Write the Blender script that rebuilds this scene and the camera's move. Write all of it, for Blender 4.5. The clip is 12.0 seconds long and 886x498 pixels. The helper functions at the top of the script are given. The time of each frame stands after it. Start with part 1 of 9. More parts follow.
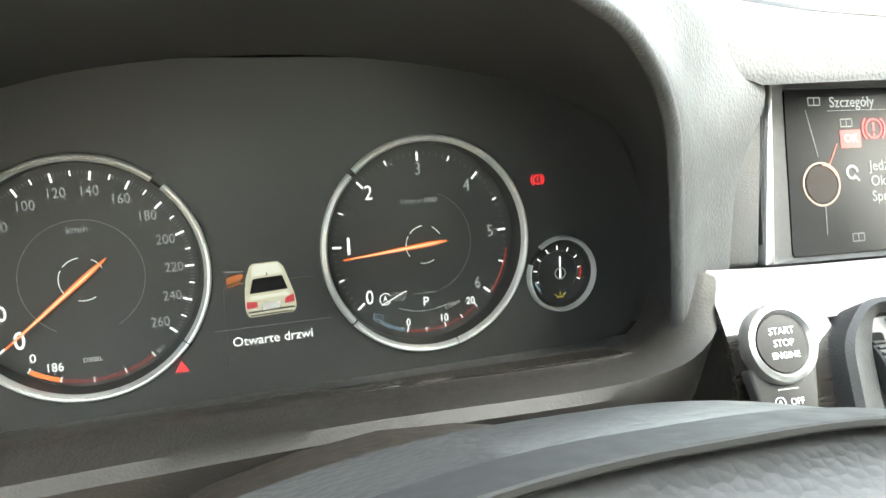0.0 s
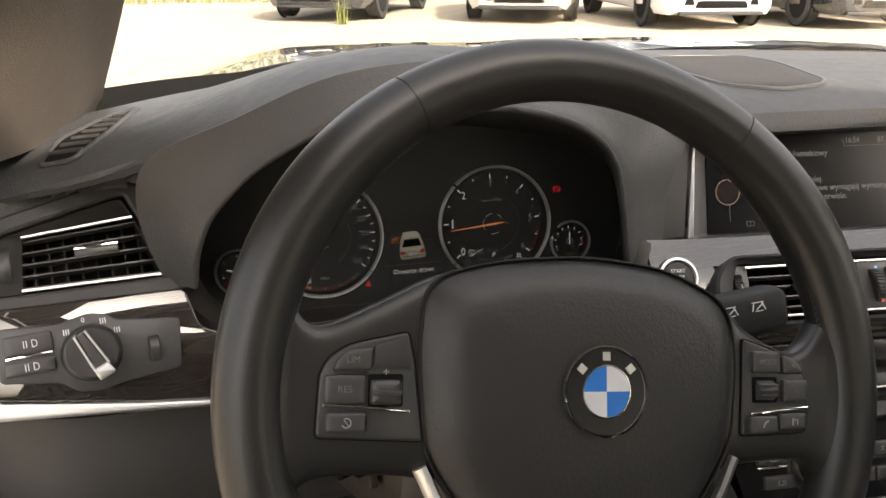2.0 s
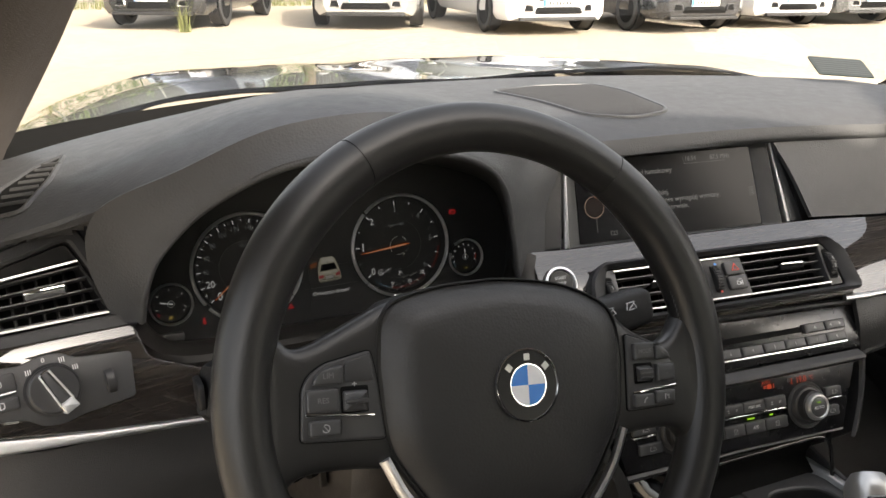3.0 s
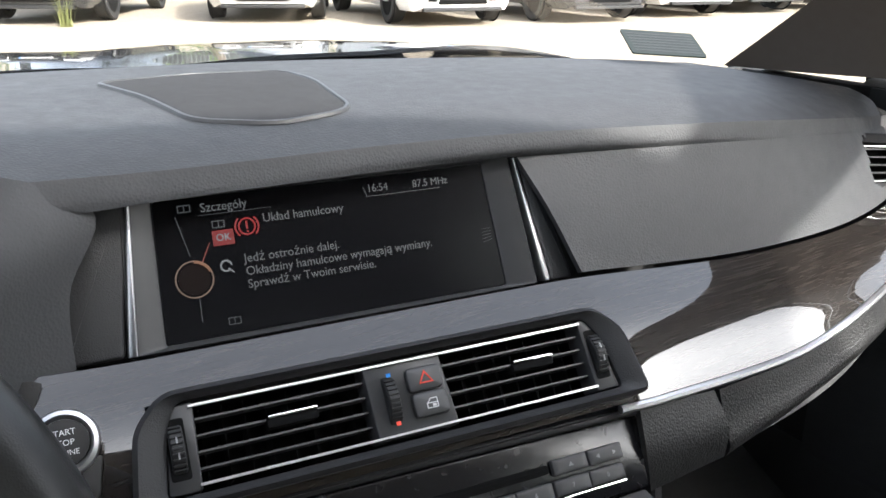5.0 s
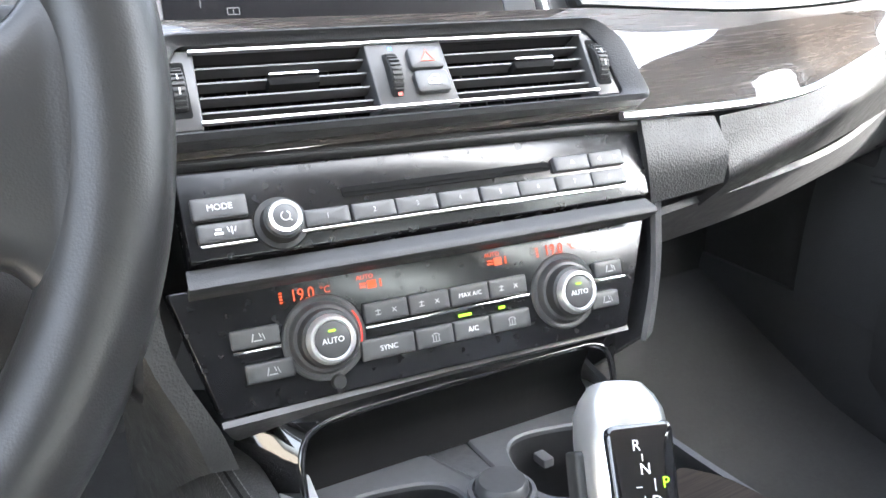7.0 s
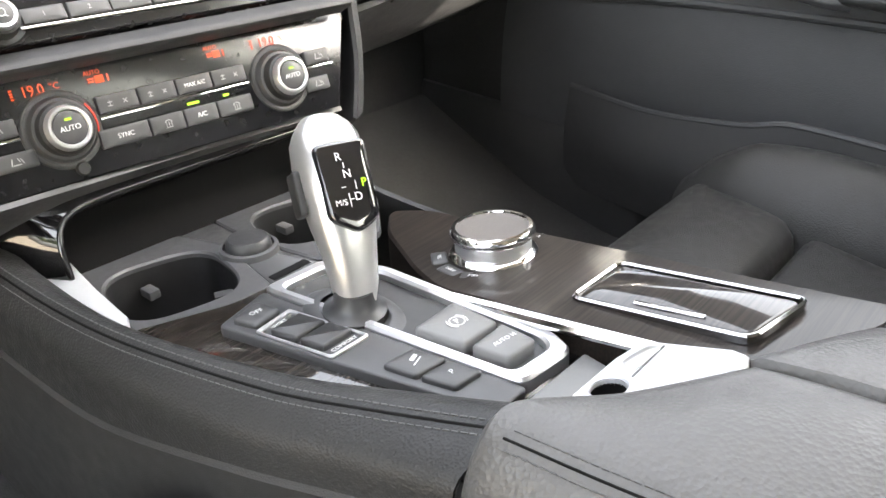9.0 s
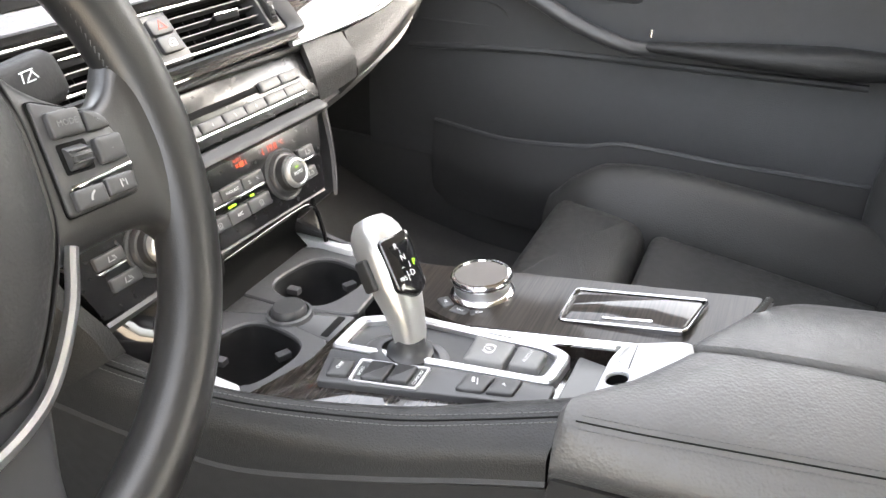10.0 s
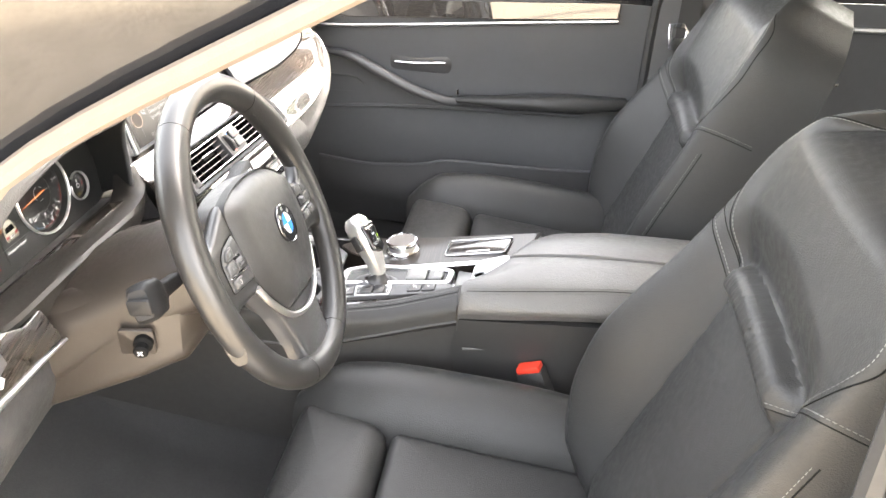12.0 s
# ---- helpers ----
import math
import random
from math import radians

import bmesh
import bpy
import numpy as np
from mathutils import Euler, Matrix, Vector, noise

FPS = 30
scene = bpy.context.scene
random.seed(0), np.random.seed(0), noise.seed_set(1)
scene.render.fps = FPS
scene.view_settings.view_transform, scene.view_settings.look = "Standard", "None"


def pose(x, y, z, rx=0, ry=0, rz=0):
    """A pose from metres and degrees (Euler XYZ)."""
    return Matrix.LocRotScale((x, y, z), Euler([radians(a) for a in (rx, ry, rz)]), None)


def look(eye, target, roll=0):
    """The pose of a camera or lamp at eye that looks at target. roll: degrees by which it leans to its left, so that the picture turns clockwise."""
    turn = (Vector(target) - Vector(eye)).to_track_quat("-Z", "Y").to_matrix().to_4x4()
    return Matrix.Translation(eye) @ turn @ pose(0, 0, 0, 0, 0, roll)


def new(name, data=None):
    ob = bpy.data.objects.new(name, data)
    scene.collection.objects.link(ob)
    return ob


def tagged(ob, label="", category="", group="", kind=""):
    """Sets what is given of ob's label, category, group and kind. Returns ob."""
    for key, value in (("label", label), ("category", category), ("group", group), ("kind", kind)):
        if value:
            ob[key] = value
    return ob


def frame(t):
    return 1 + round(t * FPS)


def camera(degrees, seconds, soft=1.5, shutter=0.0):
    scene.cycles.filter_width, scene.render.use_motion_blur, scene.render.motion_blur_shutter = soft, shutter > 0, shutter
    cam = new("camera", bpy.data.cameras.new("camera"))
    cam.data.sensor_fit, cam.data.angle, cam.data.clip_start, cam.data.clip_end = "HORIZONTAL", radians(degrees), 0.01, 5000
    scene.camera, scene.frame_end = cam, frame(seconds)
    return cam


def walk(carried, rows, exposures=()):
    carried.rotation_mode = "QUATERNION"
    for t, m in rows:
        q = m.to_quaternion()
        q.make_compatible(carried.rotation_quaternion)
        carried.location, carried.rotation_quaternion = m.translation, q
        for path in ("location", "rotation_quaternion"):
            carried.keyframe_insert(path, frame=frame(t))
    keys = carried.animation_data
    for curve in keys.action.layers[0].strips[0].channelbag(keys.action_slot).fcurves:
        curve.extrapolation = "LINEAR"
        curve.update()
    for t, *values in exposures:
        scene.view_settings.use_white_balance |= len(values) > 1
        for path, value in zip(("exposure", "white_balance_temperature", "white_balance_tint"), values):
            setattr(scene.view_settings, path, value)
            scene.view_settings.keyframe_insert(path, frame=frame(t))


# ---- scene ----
cam = camera(57.5, 12.0)
PATH = [
    (0, (-0.461, -0.01, 0.967), (0.21, 1.753, 0.302), 1.3),
    (0.5, (-0.463, -0.044, 0.982), (0.061, 1.777, 0.341), 1.1),
    (1, (-0.486, -0.107, 1.003), (0.035, 1.703, 0.33), 0.9),
    (1.5, (-0.506, -0.23, 1.043), (-0.034, 1.585, 0.348), 0.6),
    (2, (-0.559, -0.334, 1.075), (-0.09, 1.482, 0.381), 0.1),
    (2.5, (-0.624, -0.392, 1.124), (-0.037, 1.392, 0.439), -0.1),
    (3, (-0.635, -0.397, 1.124), (0.166, 1.302, 0.44), 0.6),
    (3.5, (-0.519, -0.334, 1.094), (0.402, 1.306, 0.413), 0.7),
    (3.7, (-0.434, -0.296, 1.087), (0.503, 1.334, 0.405), 0.5),
    (5.3, (-0.207, -0.174, 1.043), (0.758, 1.434, 0.345), 0.5),
    (5.5, (-0.224, -0.171, 1.02), (0.755, 1.432, 0.335), 0.5),
    (6, (-0.235, -0.18, 0.975), (0.739, 1.419, 0.272), 0.8),
    (6.5, (-0.236, -0.215, 0.929), (0.729, 1.379, 0.201), 1.1),
    (7, (-0.249, -0.236, 0.879), (0.719, 1.347, 0.133), 0.8),
    (7.2, (-0.253, -0.246, 0.866), (0.698, 1.308, 0.039), 0.8),
    (8.8, (-0.29, -0.336, 0.844), (0.968, 0.86, -0.149), 1.0),
    (9, (-0.308, -0.347, 0.851), (1.025, 0.756, -0.152), 1.3),
    (9.5, (-0.388, -0.32, 0.912), (1.113, 0.532, -0.099), 1.9),
    (10, (-0.526, -0.275, 0.997), (1.063, 0.388, -0.02), 2.4),
    (10.5, (-0.672, -0.234, 1.079), (0.993, 0.246, 0.081), 3.3),
    (11, (-0.853, -0.215, 1.152), (0.87, 0.07, 0.176), 3.5),
    (11.5, (-1.03, -0.232, 1.261), (0.696, -0.035, 0.27), 3.5),
    (12, (-1.219, -0.283, 1.324), (0.509, -0.089, 0.337), 3.3),
]
from mathutils.bvhtree import BVHTree

EXPOSURES = [(0.0, 4.9, 6750, -2), (0.5, 5.12, 6750, 0), (1.0, 4.8, 6900, 6), (1.5, 3.45, 7300, 11), (2.0, 2.28, 7500, 12), (2.5, 2.06, 7100, 10), (3.0, 2.1, 7100, 10), (3.5, 2.2, 6900, 10), (5.5, 2.15, 6000, 7), (6.0, 2.66, 5900, 6), (6.5, 3.86, 5900, 6), (7.0, 4.68, 6100, 8), (9.0, 4.45, 7000, 9), (9.5, 4.45, 7000, 10), (10.0, 4.48, 7000, 10), (10.5, 4.4, 7100, 10), (11.0, 4.42, 7200, 11), (11.5, 4.84, 7200, 11), (12.0, 5.0, 7250, 11)]
walk(cam, [(t, look(eye, target, roll)) for t, eye, target, roll in PATH], EXPOSURES)

# ---- light ----
SUN_DIR = Vector((0.32, -0.76, 0.60)).normalized()
world = bpy.data.worlds.new("sky")
scene.world = world
world.use_nodes = True
wn = world.node_tree.nodes
sky = wn.new("ShaderNodeTexSky")
sky.sky_type = "NISHITA"
sky.sun_disc = False
sky.sun_elevation = math.asin(SUN_DIR.z)
sky.sun_rotation = math.atan2(SUN_DIR.x, SUN_DIR.y)
sky.air_density, sky.dust_density, sky.ozone_density = 1.0, 5.0, 1.0
veil = wn.new("ShaderNodeHueSaturation")
veil.inputs["Saturation"].default_value = 0.4
wn["Background"].inputs["Strength"].default_value = 0.15
world.node_tree.links.new(sky.outputs["Color"], veil.inputs["Color"])
world.node_tree.links.new(veil.outputs["Color"], wn["Background"].inputs["Color"])
sun = new("sun", bpy.data.lights.new("sun", "SUN"))
sun.data.energy, sun.data.angle, sun.data.color = 2.2, radians(1.5), (1.0, 0.94, 0.85)
sun.matrix_world = look(SUN_DIR * 30, (0, 0, 0))


# ---- materials ----
def mat(name, color, rough=0.5, metal=0.0, coat=0.0, coat_rough=0.03, grain=None, vary=0.0, vary_scale=6.0, spec=0.5, emit=None, strength=1.0, worn=0.0):
    """A surface with its grain (cells per metre, depth), blotches of colour and of gloss at two scales."""
    m = bpy.data.materials.new(name)
    m.use_nodes = True
    nt = m.node_tree
    n, link = nt.nodes, nt.links.new
    b = n["Principled BSDF"]
    b.inputs["Base Color"].default_value = (*color, 1)
    b.inputs["Roughness"].default_value = rough
    b.inputs["Metallic"].default_value = metal
    b.inputs["Specular IOR Level"].default_value = spec
    b.inputs["Coat Weight"].default_value = coat
    b.inputs["Coat Roughness"].default_value = coat_rough
    if emit:
        b.inputs["Emission Color"].default_value = (*emit, 1)
        b.inputs["Emission Strength"].default_value = strength
    co = n.new("ShaderNodeTexCoord")
    if vary:
        no = n.new("ShaderNodeTexNoise")
        no.inputs["Scale"].default_value = vary_scale
        no.inputs["Detail"].default_value = 8
        no.inputs["Roughness"].default_value = 0.65
        link(co.outputs["Object"], no.inputs["Vector"])
        ramp = n.new("ShaderNodeMix")
        ramp.data_type = "RGBA"
        ramp.inputs["A"].default_value = (*[c * (1 - vary) for c in color], 1)
        ramp.inputs["B"].default_value = (*[min(1, c * (1 + vary) + 0.02 * vary) for c in color], 1)
        link(no.outputs["Fac"], ramp.inputs["Factor"])
        link(ramp.outputs["Result"], b.inputs["Base Color"])
        fine = n.new("ShaderNodeTexNoise")
        fine.inputs["Scale"].default_value = vary_scale * 14
        fine.inputs["Detail"].default_value = 4
        link(co.outputs["Object"], fine.inputs["Vector"])
        ro = n.new("ShaderNodeMapRange")
        amp = 0.015 if metal > 0.5 else 0.05
        ro.inputs["From Min"].default_value, ro.inputs["From Max"].default_value = 0.3, 0.7
        ro.inputs["To Min"].default_value, ro.inputs["To Max"].default_value = max(0.02, rough - amp - worn), min(1, rough + amp)
        link(fine.outputs["Fac"], ro.inputs["Value"])
        link(ro.outputs["Result"], b.inputs["Roughness"])
    if grain:
        vo = n.new("ShaderNodeTexVoronoi")
        vo.inputs["Scale"].default_value = grain[0]
        link(co.outputs["Object"], vo.inputs["Vector"])
        n2 = n.new("ShaderNodeTexNoise")
        n2.inputs["Scale"].default_value = grain[0] * 0.6
        n2.inputs["Detail"].default_value = 6
        link(co.outputs["Object"], n2.inputs["Vector"])
        add = n.new("ShaderNodeMath")
        add.operation = "ADD"
        link(vo.outputs["Distance"], add.inputs[0])
        link(n2.outputs["Fac"], add.inputs[1])
        bu = n.new("ShaderNodeBump")
        bu.inputs["Strength"].default_value = grain[1]
        bu.inputs["Distance"].default_value = 0.0004
        link(add.outputs[0], bu.inputs["Height"])
        link(bu.outputs["Normal"], b.inputs["Normal"])
    return m


def wood_mat(name="dark_wood_veneer", coat=1.0):
    """Dark fine-line wood veneer under clear lacquer."""
    m = mat(name, (0.03, 0.024, 0.02), 0.4, coat=coat, coat_rough=0.02, spec=0.12)
    n, link = m.node_tree.nodes, m.node_tree.links.new
    n["Principled BSDF"].inputs["Coat IOR"].default_value = 1.82
    co = n["Texture Coordinate"]
    mp = n.new("ShaderNodeMapping")
    mp.inputs["Scale"].default_value = (7, 260, 260)
    mp.inputs["Rotation"].default_value = (0, 0, radians(4))
    link(co.outputs["Object"], mp.inputs["Vector"])
    no = n.new("ShaderNodeTexNoise")
    no.inputs["Scale"].default_value = 2.2
    no.inputs["Detail"].default_value = 9
    no.inputs["Distortion"].default_value = 0.5
    link(mp.outputs["Vector"], no.inputs["Vector"])
    cr = n.new("ShaderNodeValToRGB")
    cr.color_ramp.elements[0].position, cr.color_ramp.elements[0].color = 0.34, (0.010, 0.0085, 0.0075, 1)
    cr.color_ramp.elements[1].position, cr.color_ramp.elements[1].color = 0.66, (0.030, 0.024, 0.020, 1)
    link(no.outputs["Fac"], cr.inputs["Fac"])
    link(cr.outputs["Color"], n["Principled BSDF"].inputs["Base Color"])
    return m


def glass_mat(name, tint=(1, 1, 1), gloss=1.0):
    m = bpy.data.materials.new(name)
    m.use_nodes = True
    nt = m.node_tree
    nt.nodes.clear()
    out, mix = nt.nodes.new("ShaderNodeOutputMaterial"), nt.nodes.new("ShaderNodeMixShader")
    tr, gl, fr = nt.nodes.new("ShaderNodeBsdfTransparent"), nt.nodes.new("ShaderNodeBsdfGlossy"), nt.nodes.new("ShaderNodeLayerWeight")
    power = nt.nodes.new("ShaderNodeMath")
    power.operation = "POWER"
    power.inputs[1].default_value = 5.0
    sch = nt.nodes.new("ShaderNodeMapRange")
    sch.inputs["To Min"].default_value, sch.inputs["To Max"].default_value = 0.045, 1.0
    mul = nt.nodes.new("ShaderNodeMath")
    mul.operation = "MULTIPLY"
    mul.inputs[1].default_value = gloss
    tr.inputs["Color"].default_value = (*tint, 1)
    gl.inputs["Roughness"].default_value = 0.01
    nt.links.new(fr.outputs["Facing"], power.inputs[0])
    nt.links.new(power.outputs[0], sch.inputs["Value"])
    nt.links.new(sch.outputs["Result"], mul.inputs[0])
    nt.links.new(mul.outputs[0], mix.inputs[0])
    nt.links.new(tr.outputs[0], mix.inputs[1])
    nt.links.new(gl.outputs[0], mix.inputs[2])
    nt.links.new(mix.outputs[0], out.inputs["Surface"])
    return m


def ground_mat():
    """Pale sandy lot: dust, gravel specks, darker damp patches."""
    m = mat("pale_sandy_ground", (0.35, 0.30, 0.232), 0.95, vary=0.15, vary_scale=0.35)
    n, link = m.node_tree.nodes, m.node_tree.links.new
    b = n["Principled BSDF"]
    co = n["Texture Coordinate"]
    sp = n.new("ShaderNodeTexNoise")
    sp.inputs["Scale"].default_value, sp.inputs["Detail"].default_value = 14.0, 10
    link(co.outputs["Object"], sp.inputs["Vector"])
    cr = n.new("ShaderNodeValToRGB")
    cr.color_ramp.elements[0].position, cr.color_ramp.elements[0].color = 0.32, (0.78, 0.77, 0.75, 1)
    cr.color_ramp.elements[1].position, cr.color_ramp.elements[1].color = 0.62, (1, 1, 1, 1)
    link(sp.outputs["Fac"], cr.inputs["Fac"])
    mu = n.new("ShaderNodeMix")
    mu.data_type, mu.blend_type = "RGBA", "MULTIPLY"
    mu.inputs["Factor"].default_value = 1
    old = b.inputs["Base Color"].links[0].from_socket
    link(old, mu.inputs["A"])
    link(cr.outputs["Color"], mu.inputs["B"])
    link(mu.outputs["Result"], b.inputs["Base Color"])
    bu = n.new("ShaderNodeBump")
    bu.inputs["Strength"].default_value, bu.inputs["Distance"].default_value = 0.6, 0.02
    link(sp.outputs["Fac"], bu.inputs["Height"])
    link(bu.outputs["Normal"], b.inputs["Normal"])
    return m


M_DASH = mat("soft_dash_skin", (0.049, 0.050, 0.052), 0.56, spec=0.42, grain=(520, 0.6), vary=0.15, vary_scale=5)
M_LOWER = mat("grained_dark_plastic", (0.045, 0.045, 0.046), 0.52, spec=0.34, grain=(1000, 0.45), vary=0.15, vary_scale=6)
M_PLASTIC = mat("satin_black_plastic", (0.036, 0.036, 0.037), 0.38, vary=0.12, vary_scale=20)
M_BUTTON = mat("soft_grey_button", (0.045, 0.045, 0.046), 0.42, vary=0.15, vary_scale=40)
M_GLOSS = mat("piano_black", (0.006, 0.006, 0.007), 0.08, coat=1.0, vary=0.2, vary_scale=9)
M_KEY = mat("light_grey_key", (0.13, 0.13, 0.128), 0.42, vary=0.12, vary_scale=30)
M_PANEL = mat("hazy_black_lacquer", (0.007, 0.007, 0.008), 0.24, spec=0.55, vary=0.05, vary_scale=9)
M_BADGE = mat("black_badge_ring", (0.006, 0.006, 0.007), 0.3, spec=0.3)
M_STACK = mat("dark_stack_plastic", (0.026, 0.026, 0.027), 0.45, spec=0.36, grain=(1000, 0.35), vary=0.15, vary_scale=8)
M_FRAME = mat("brown_black_frame", (0.016, 0.0145, 0.013), 0.5, spec=0.3, grain=(700, 0.25), vary=0.25, vary_scale=18)
M_BEZEL = mat("matt_black_bezel", (0.013, 0.0128, 0.0126), 0.55, spec=0.3, vary=0.15, vary_scale=20)
M_DARK = mat("deep_black_plastic", (0.006, 0.006, 0.006), 0.85, spec=0.12)
# Armrest lids: coarse grain, colour lightened for the sun on their tops.
M_ARM = mat("sunlit_grained_leather", (0.076, 0.074, 0.072), 0.44, grain=(380, 0.85), vary=0.15, vary_scale=7, worn=0.05)
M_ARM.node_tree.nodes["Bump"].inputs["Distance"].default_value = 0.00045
M_LEATHER = mat("black_leather", (0.022, 0.022, 0.0217), 0.47, spec=0.28, grain=(620, 0.75), vary=0.2, vary_scale=7, worn=0.06)
M_RIM = mat("smooth_wheel_leather", (0.019, 0.0185, 0.018), 0.35, grain=(1200, 0.12))
M_PAD = mat("grained_airbag_skin", (0.027, 0.0265, 0.026), 0.44, spec=0.42, grain=(520, 0.34), vary=0.12, vary_scale=8)
M_WOOD = wood_mat()
M_WOOD_DUSTY = wood_mat("dusty_wood_veneer", 0.4)
M_WOOD_DUSTY.node_tree.nodes["Principled BSDF"].inputs["Coat IOR"].default_value = 1.4
M_WOOD_DUSTY.node_tree.nodes["Principled BSDF"].inputs["Coat Roughness"].default_value = 0.08
M_WOOD_LID = wood_mat("lacquered_lid_veneer", 1.0)
M_WOOD_LID.node_tree.nodes["Principled BSDF"].inputs["Coat IOR"].default_value = 1.5
M_ALU = mat("satin_aluminium", (0.70, 0.70, 0.71), 0.36, metal=1.0)
M_SILVER = mat("silver_paint", (0.55, 0.55, 0.54), 0.3, metal=0.8, vary=0.08, vary_scale=25)
M_LACQ = mat("silver_lacquer", (0.52, 0.53, 0.54), 0.38, metal=0.35, vary=0.05, vary_scale=30)
M_CHROME = mat("bright_chrome", (0.85, 0.85, 0.86), 0.08, metal=1.0)
M_DCHROME = mat("smoked_chrome", (0.42, 0.42, 0.43), 0.12, metal=1.0)
M_STITCH = mat("grey_thread", (0.085, 0.085, 0.085), 0.8)
M_STITCH2 = mat("pale_thread", (0.13, 0.13, 0.125), 0.8)
M_CARPET = mat("charcoal_carpet", (0.03, 0.03, 0.03), 0.95, grain=(500, 0.8), vary=0.25, vary_scale=12)
M_LINER = mat("grey_beige_headliner", (0.42, 0.40, 0.37), 0.9, grain=(700, 0.4), vary=0.08)
M_PILLAR = mat("brown_grey_pillar_cloth", (0.115, 0.092, 0.074), 0.85, grain=(700, 0.4), vary=0.1)
M_RUBBER = mat("black_rubber", (0.014, 0.014, 0.014), 0.6, vary=0.2, vary_scale=12)
M_PAINT = mat("black_car_paint", (0.008, 0.009, 0.011), 0.12, coat=1.0, coat_rough=0.02)
M_LCD = mat("dark_lcd", (0.006, 0.006, 0.007), 0.2, spec=0.10)
M_DIAL = mat("matt_dial_black", (0.016, 0.0165, 0.0165), 0.5, spec=0.4)
M_FAINT = mat("faint_grey_print", (0.06, 0.06, 0.06), 0.5)
# Armrest side below the lids: its shade is put into this darker colour.
M_ARM_SHADE = mat("shaded_armrest_side", (0.024, 0.0235, 0.023), 0.42, grain=(1000, 0.35), vary=0.15, vary_scale=9)
M_WHITE = mat("white_print", (0.7, 0.7, 0.7), 0.6)
M_GREYP = mat("grey_print", (0.32, 0.32, 0.32), 0.6)
M_DIMINK = mat("worn_grey_print", (0.13, 0.13, 0.13), 0.6)
M_BLUE = mat("blue_enamel", (0.014, 0.18, 0.56), 0.35, spec=0.3, coat=0.25)
M_WENAMEL = mat("white_enamel", (0.66, 0.67, 0.68), 0.35, spec=0.3, coat=0.25)
M_REDP = mat("red_plastic", (0.62, 0.04, 0.02), 0.45, vary=0.1, vary_scale=40)
E_WHITE = mat("white_backlight", (0, 0, 0), 0.5, emit=(0.95, 0.97, 1.0), strength=0.05)
E_TEXT = mat("screen_text", (0, 0, 0), 0.5, emit=(0.95, 0.97, 1.0), strength=0.029)
E_DIM = mat("dim_backlight", (0, 0, 0), 0.5, emit=(0.9, 0.95, 1.0), strength=0.018)
E_RED = mat("red_warning_light", (0.02, 0, 0), 0.5, emit=(1.0, 0.03, 0.04), strength=0.055)
E_ORANGE = mat("orange_needle", (0.05, 0.01, 0), 0.5, emit=(1.0, 0.22, 0.05), strength=0.04)
E_DORANGE = mat("dark_red_scale", (0.02, 0, 0), 0.5, emit=(0.60, 0.06, 0.03), strength=0.022)
E_GREEN = mat("green_led", (0.01, 0.02, 0), 0.5, emit=(0.45, 1.0, 0.02), strength=0.12)
E_BLUE = mat("blue_scale", (0, 0.01, 0.02), 0.5, emit=(0.45, 0.65, 0.8), strength=0.014)
M_GLASS = glass_mat("clear_glass")
M_TINT = glass_mat("tinted_glass", (0.25, 0.27, 0.27))


# ---- mesh helpers ----
def part(name, bm, material, parent=None, label="", smooth=True):
    bmesh.ops.recalc_face_normals(bm, faces=bm.faces)
    me = bpy.data.meshes.new(name)
    for f in bm.faces:
        f.smooth = smooth
    bm.to_mesh(me)
    bm.free()
    me.materials.append(material)
    if smooth:
        me.set_sharp_from_angle(angle=radians(38))
    ob = new(name, me)
    if parent:
        ob.parent = parent
    if label:
        ob["label"] = label
    return ob


def thing(name, label, category, m=None, group="", kind=""):
    ob = new(name)
    ob.empty_display_size = 0.05
    if m is not None:
        ob.matrix_world = m
    return tagged(ob, label, category, group, kind)


def panel_frame(x, y, z, tilt, yaw, spin=0.0):
    """A frame on a panel that faces the cabin: x along it, y up it, z out of it. tilt: degrees that it leans back; yaw: degrees that it turns to the driver's side."""
    return pose(x, y, z) @ pose(0, 0, 0, 0, 0, -yaw) @ pose(0, 0, 0, 90 - tilt) @ pose(0, 0, 0, 0, 0, spin)


def rounded(pts, r, seg=5):
    """The outline through corner points, each rounded."""
    out, n = [], len(pts)
    for i in range(n):
        p, a, b = Vector(pts[i]), Vector(pts[i - 1]), Vector(pts[(i + 1) % n])
        rr = r[i] if isinstance(r, (list, tuple)) else r
        da, db = (a - p), (b - p)
        k = min(rr, da.length * 0.49, db.length * 0.49)
        s, e = p + da.normalized() * k, p + db.normalized() * k
        for j in range(seg + 1):
            t = j / seg
            out.append((1 - t) ** 2 * s + 2 * t * (1 - t) * p + t * t * e)
    return out


def rect(cx, cy, w, h, r=0.002, seg=4):
    return rounded([(cx - w / 2, cy - h / 2), (cx + w / 2, cy - h / 2), (cx + w / 2, cy + h / 2), (cx - w / 2, cy + h / 2)], r, seg)


def disc(cx, cy, r, n=40, r2=None):
    return [Vector((cx + r * math.cos(2 * math.pi * i / n), cy + (r2 or r) * math.sin(2 * math.pi * i / n))) for i in range(n)]


def inset(pts, d):
    """The outline moved inwards by d (outlines run anticlockwise)."""
    n, out = len(pts), []
    area = sum(pts[i - 1].x * pts[i].y - pts[i].x * pts[i - 1].y for i in range(n))
    sgn = 1 if area > 0 else -1
    for i in range(n):
        t = (pts[(i + 1) % n] - pts[i - 1])
        if t.length < 1e-9:
            out.append(pts[i].copy())
            continue
        t.normalize()
        out.append(pts[i] + Vector((-t.y, t.x)) * d * sgn)
    return out


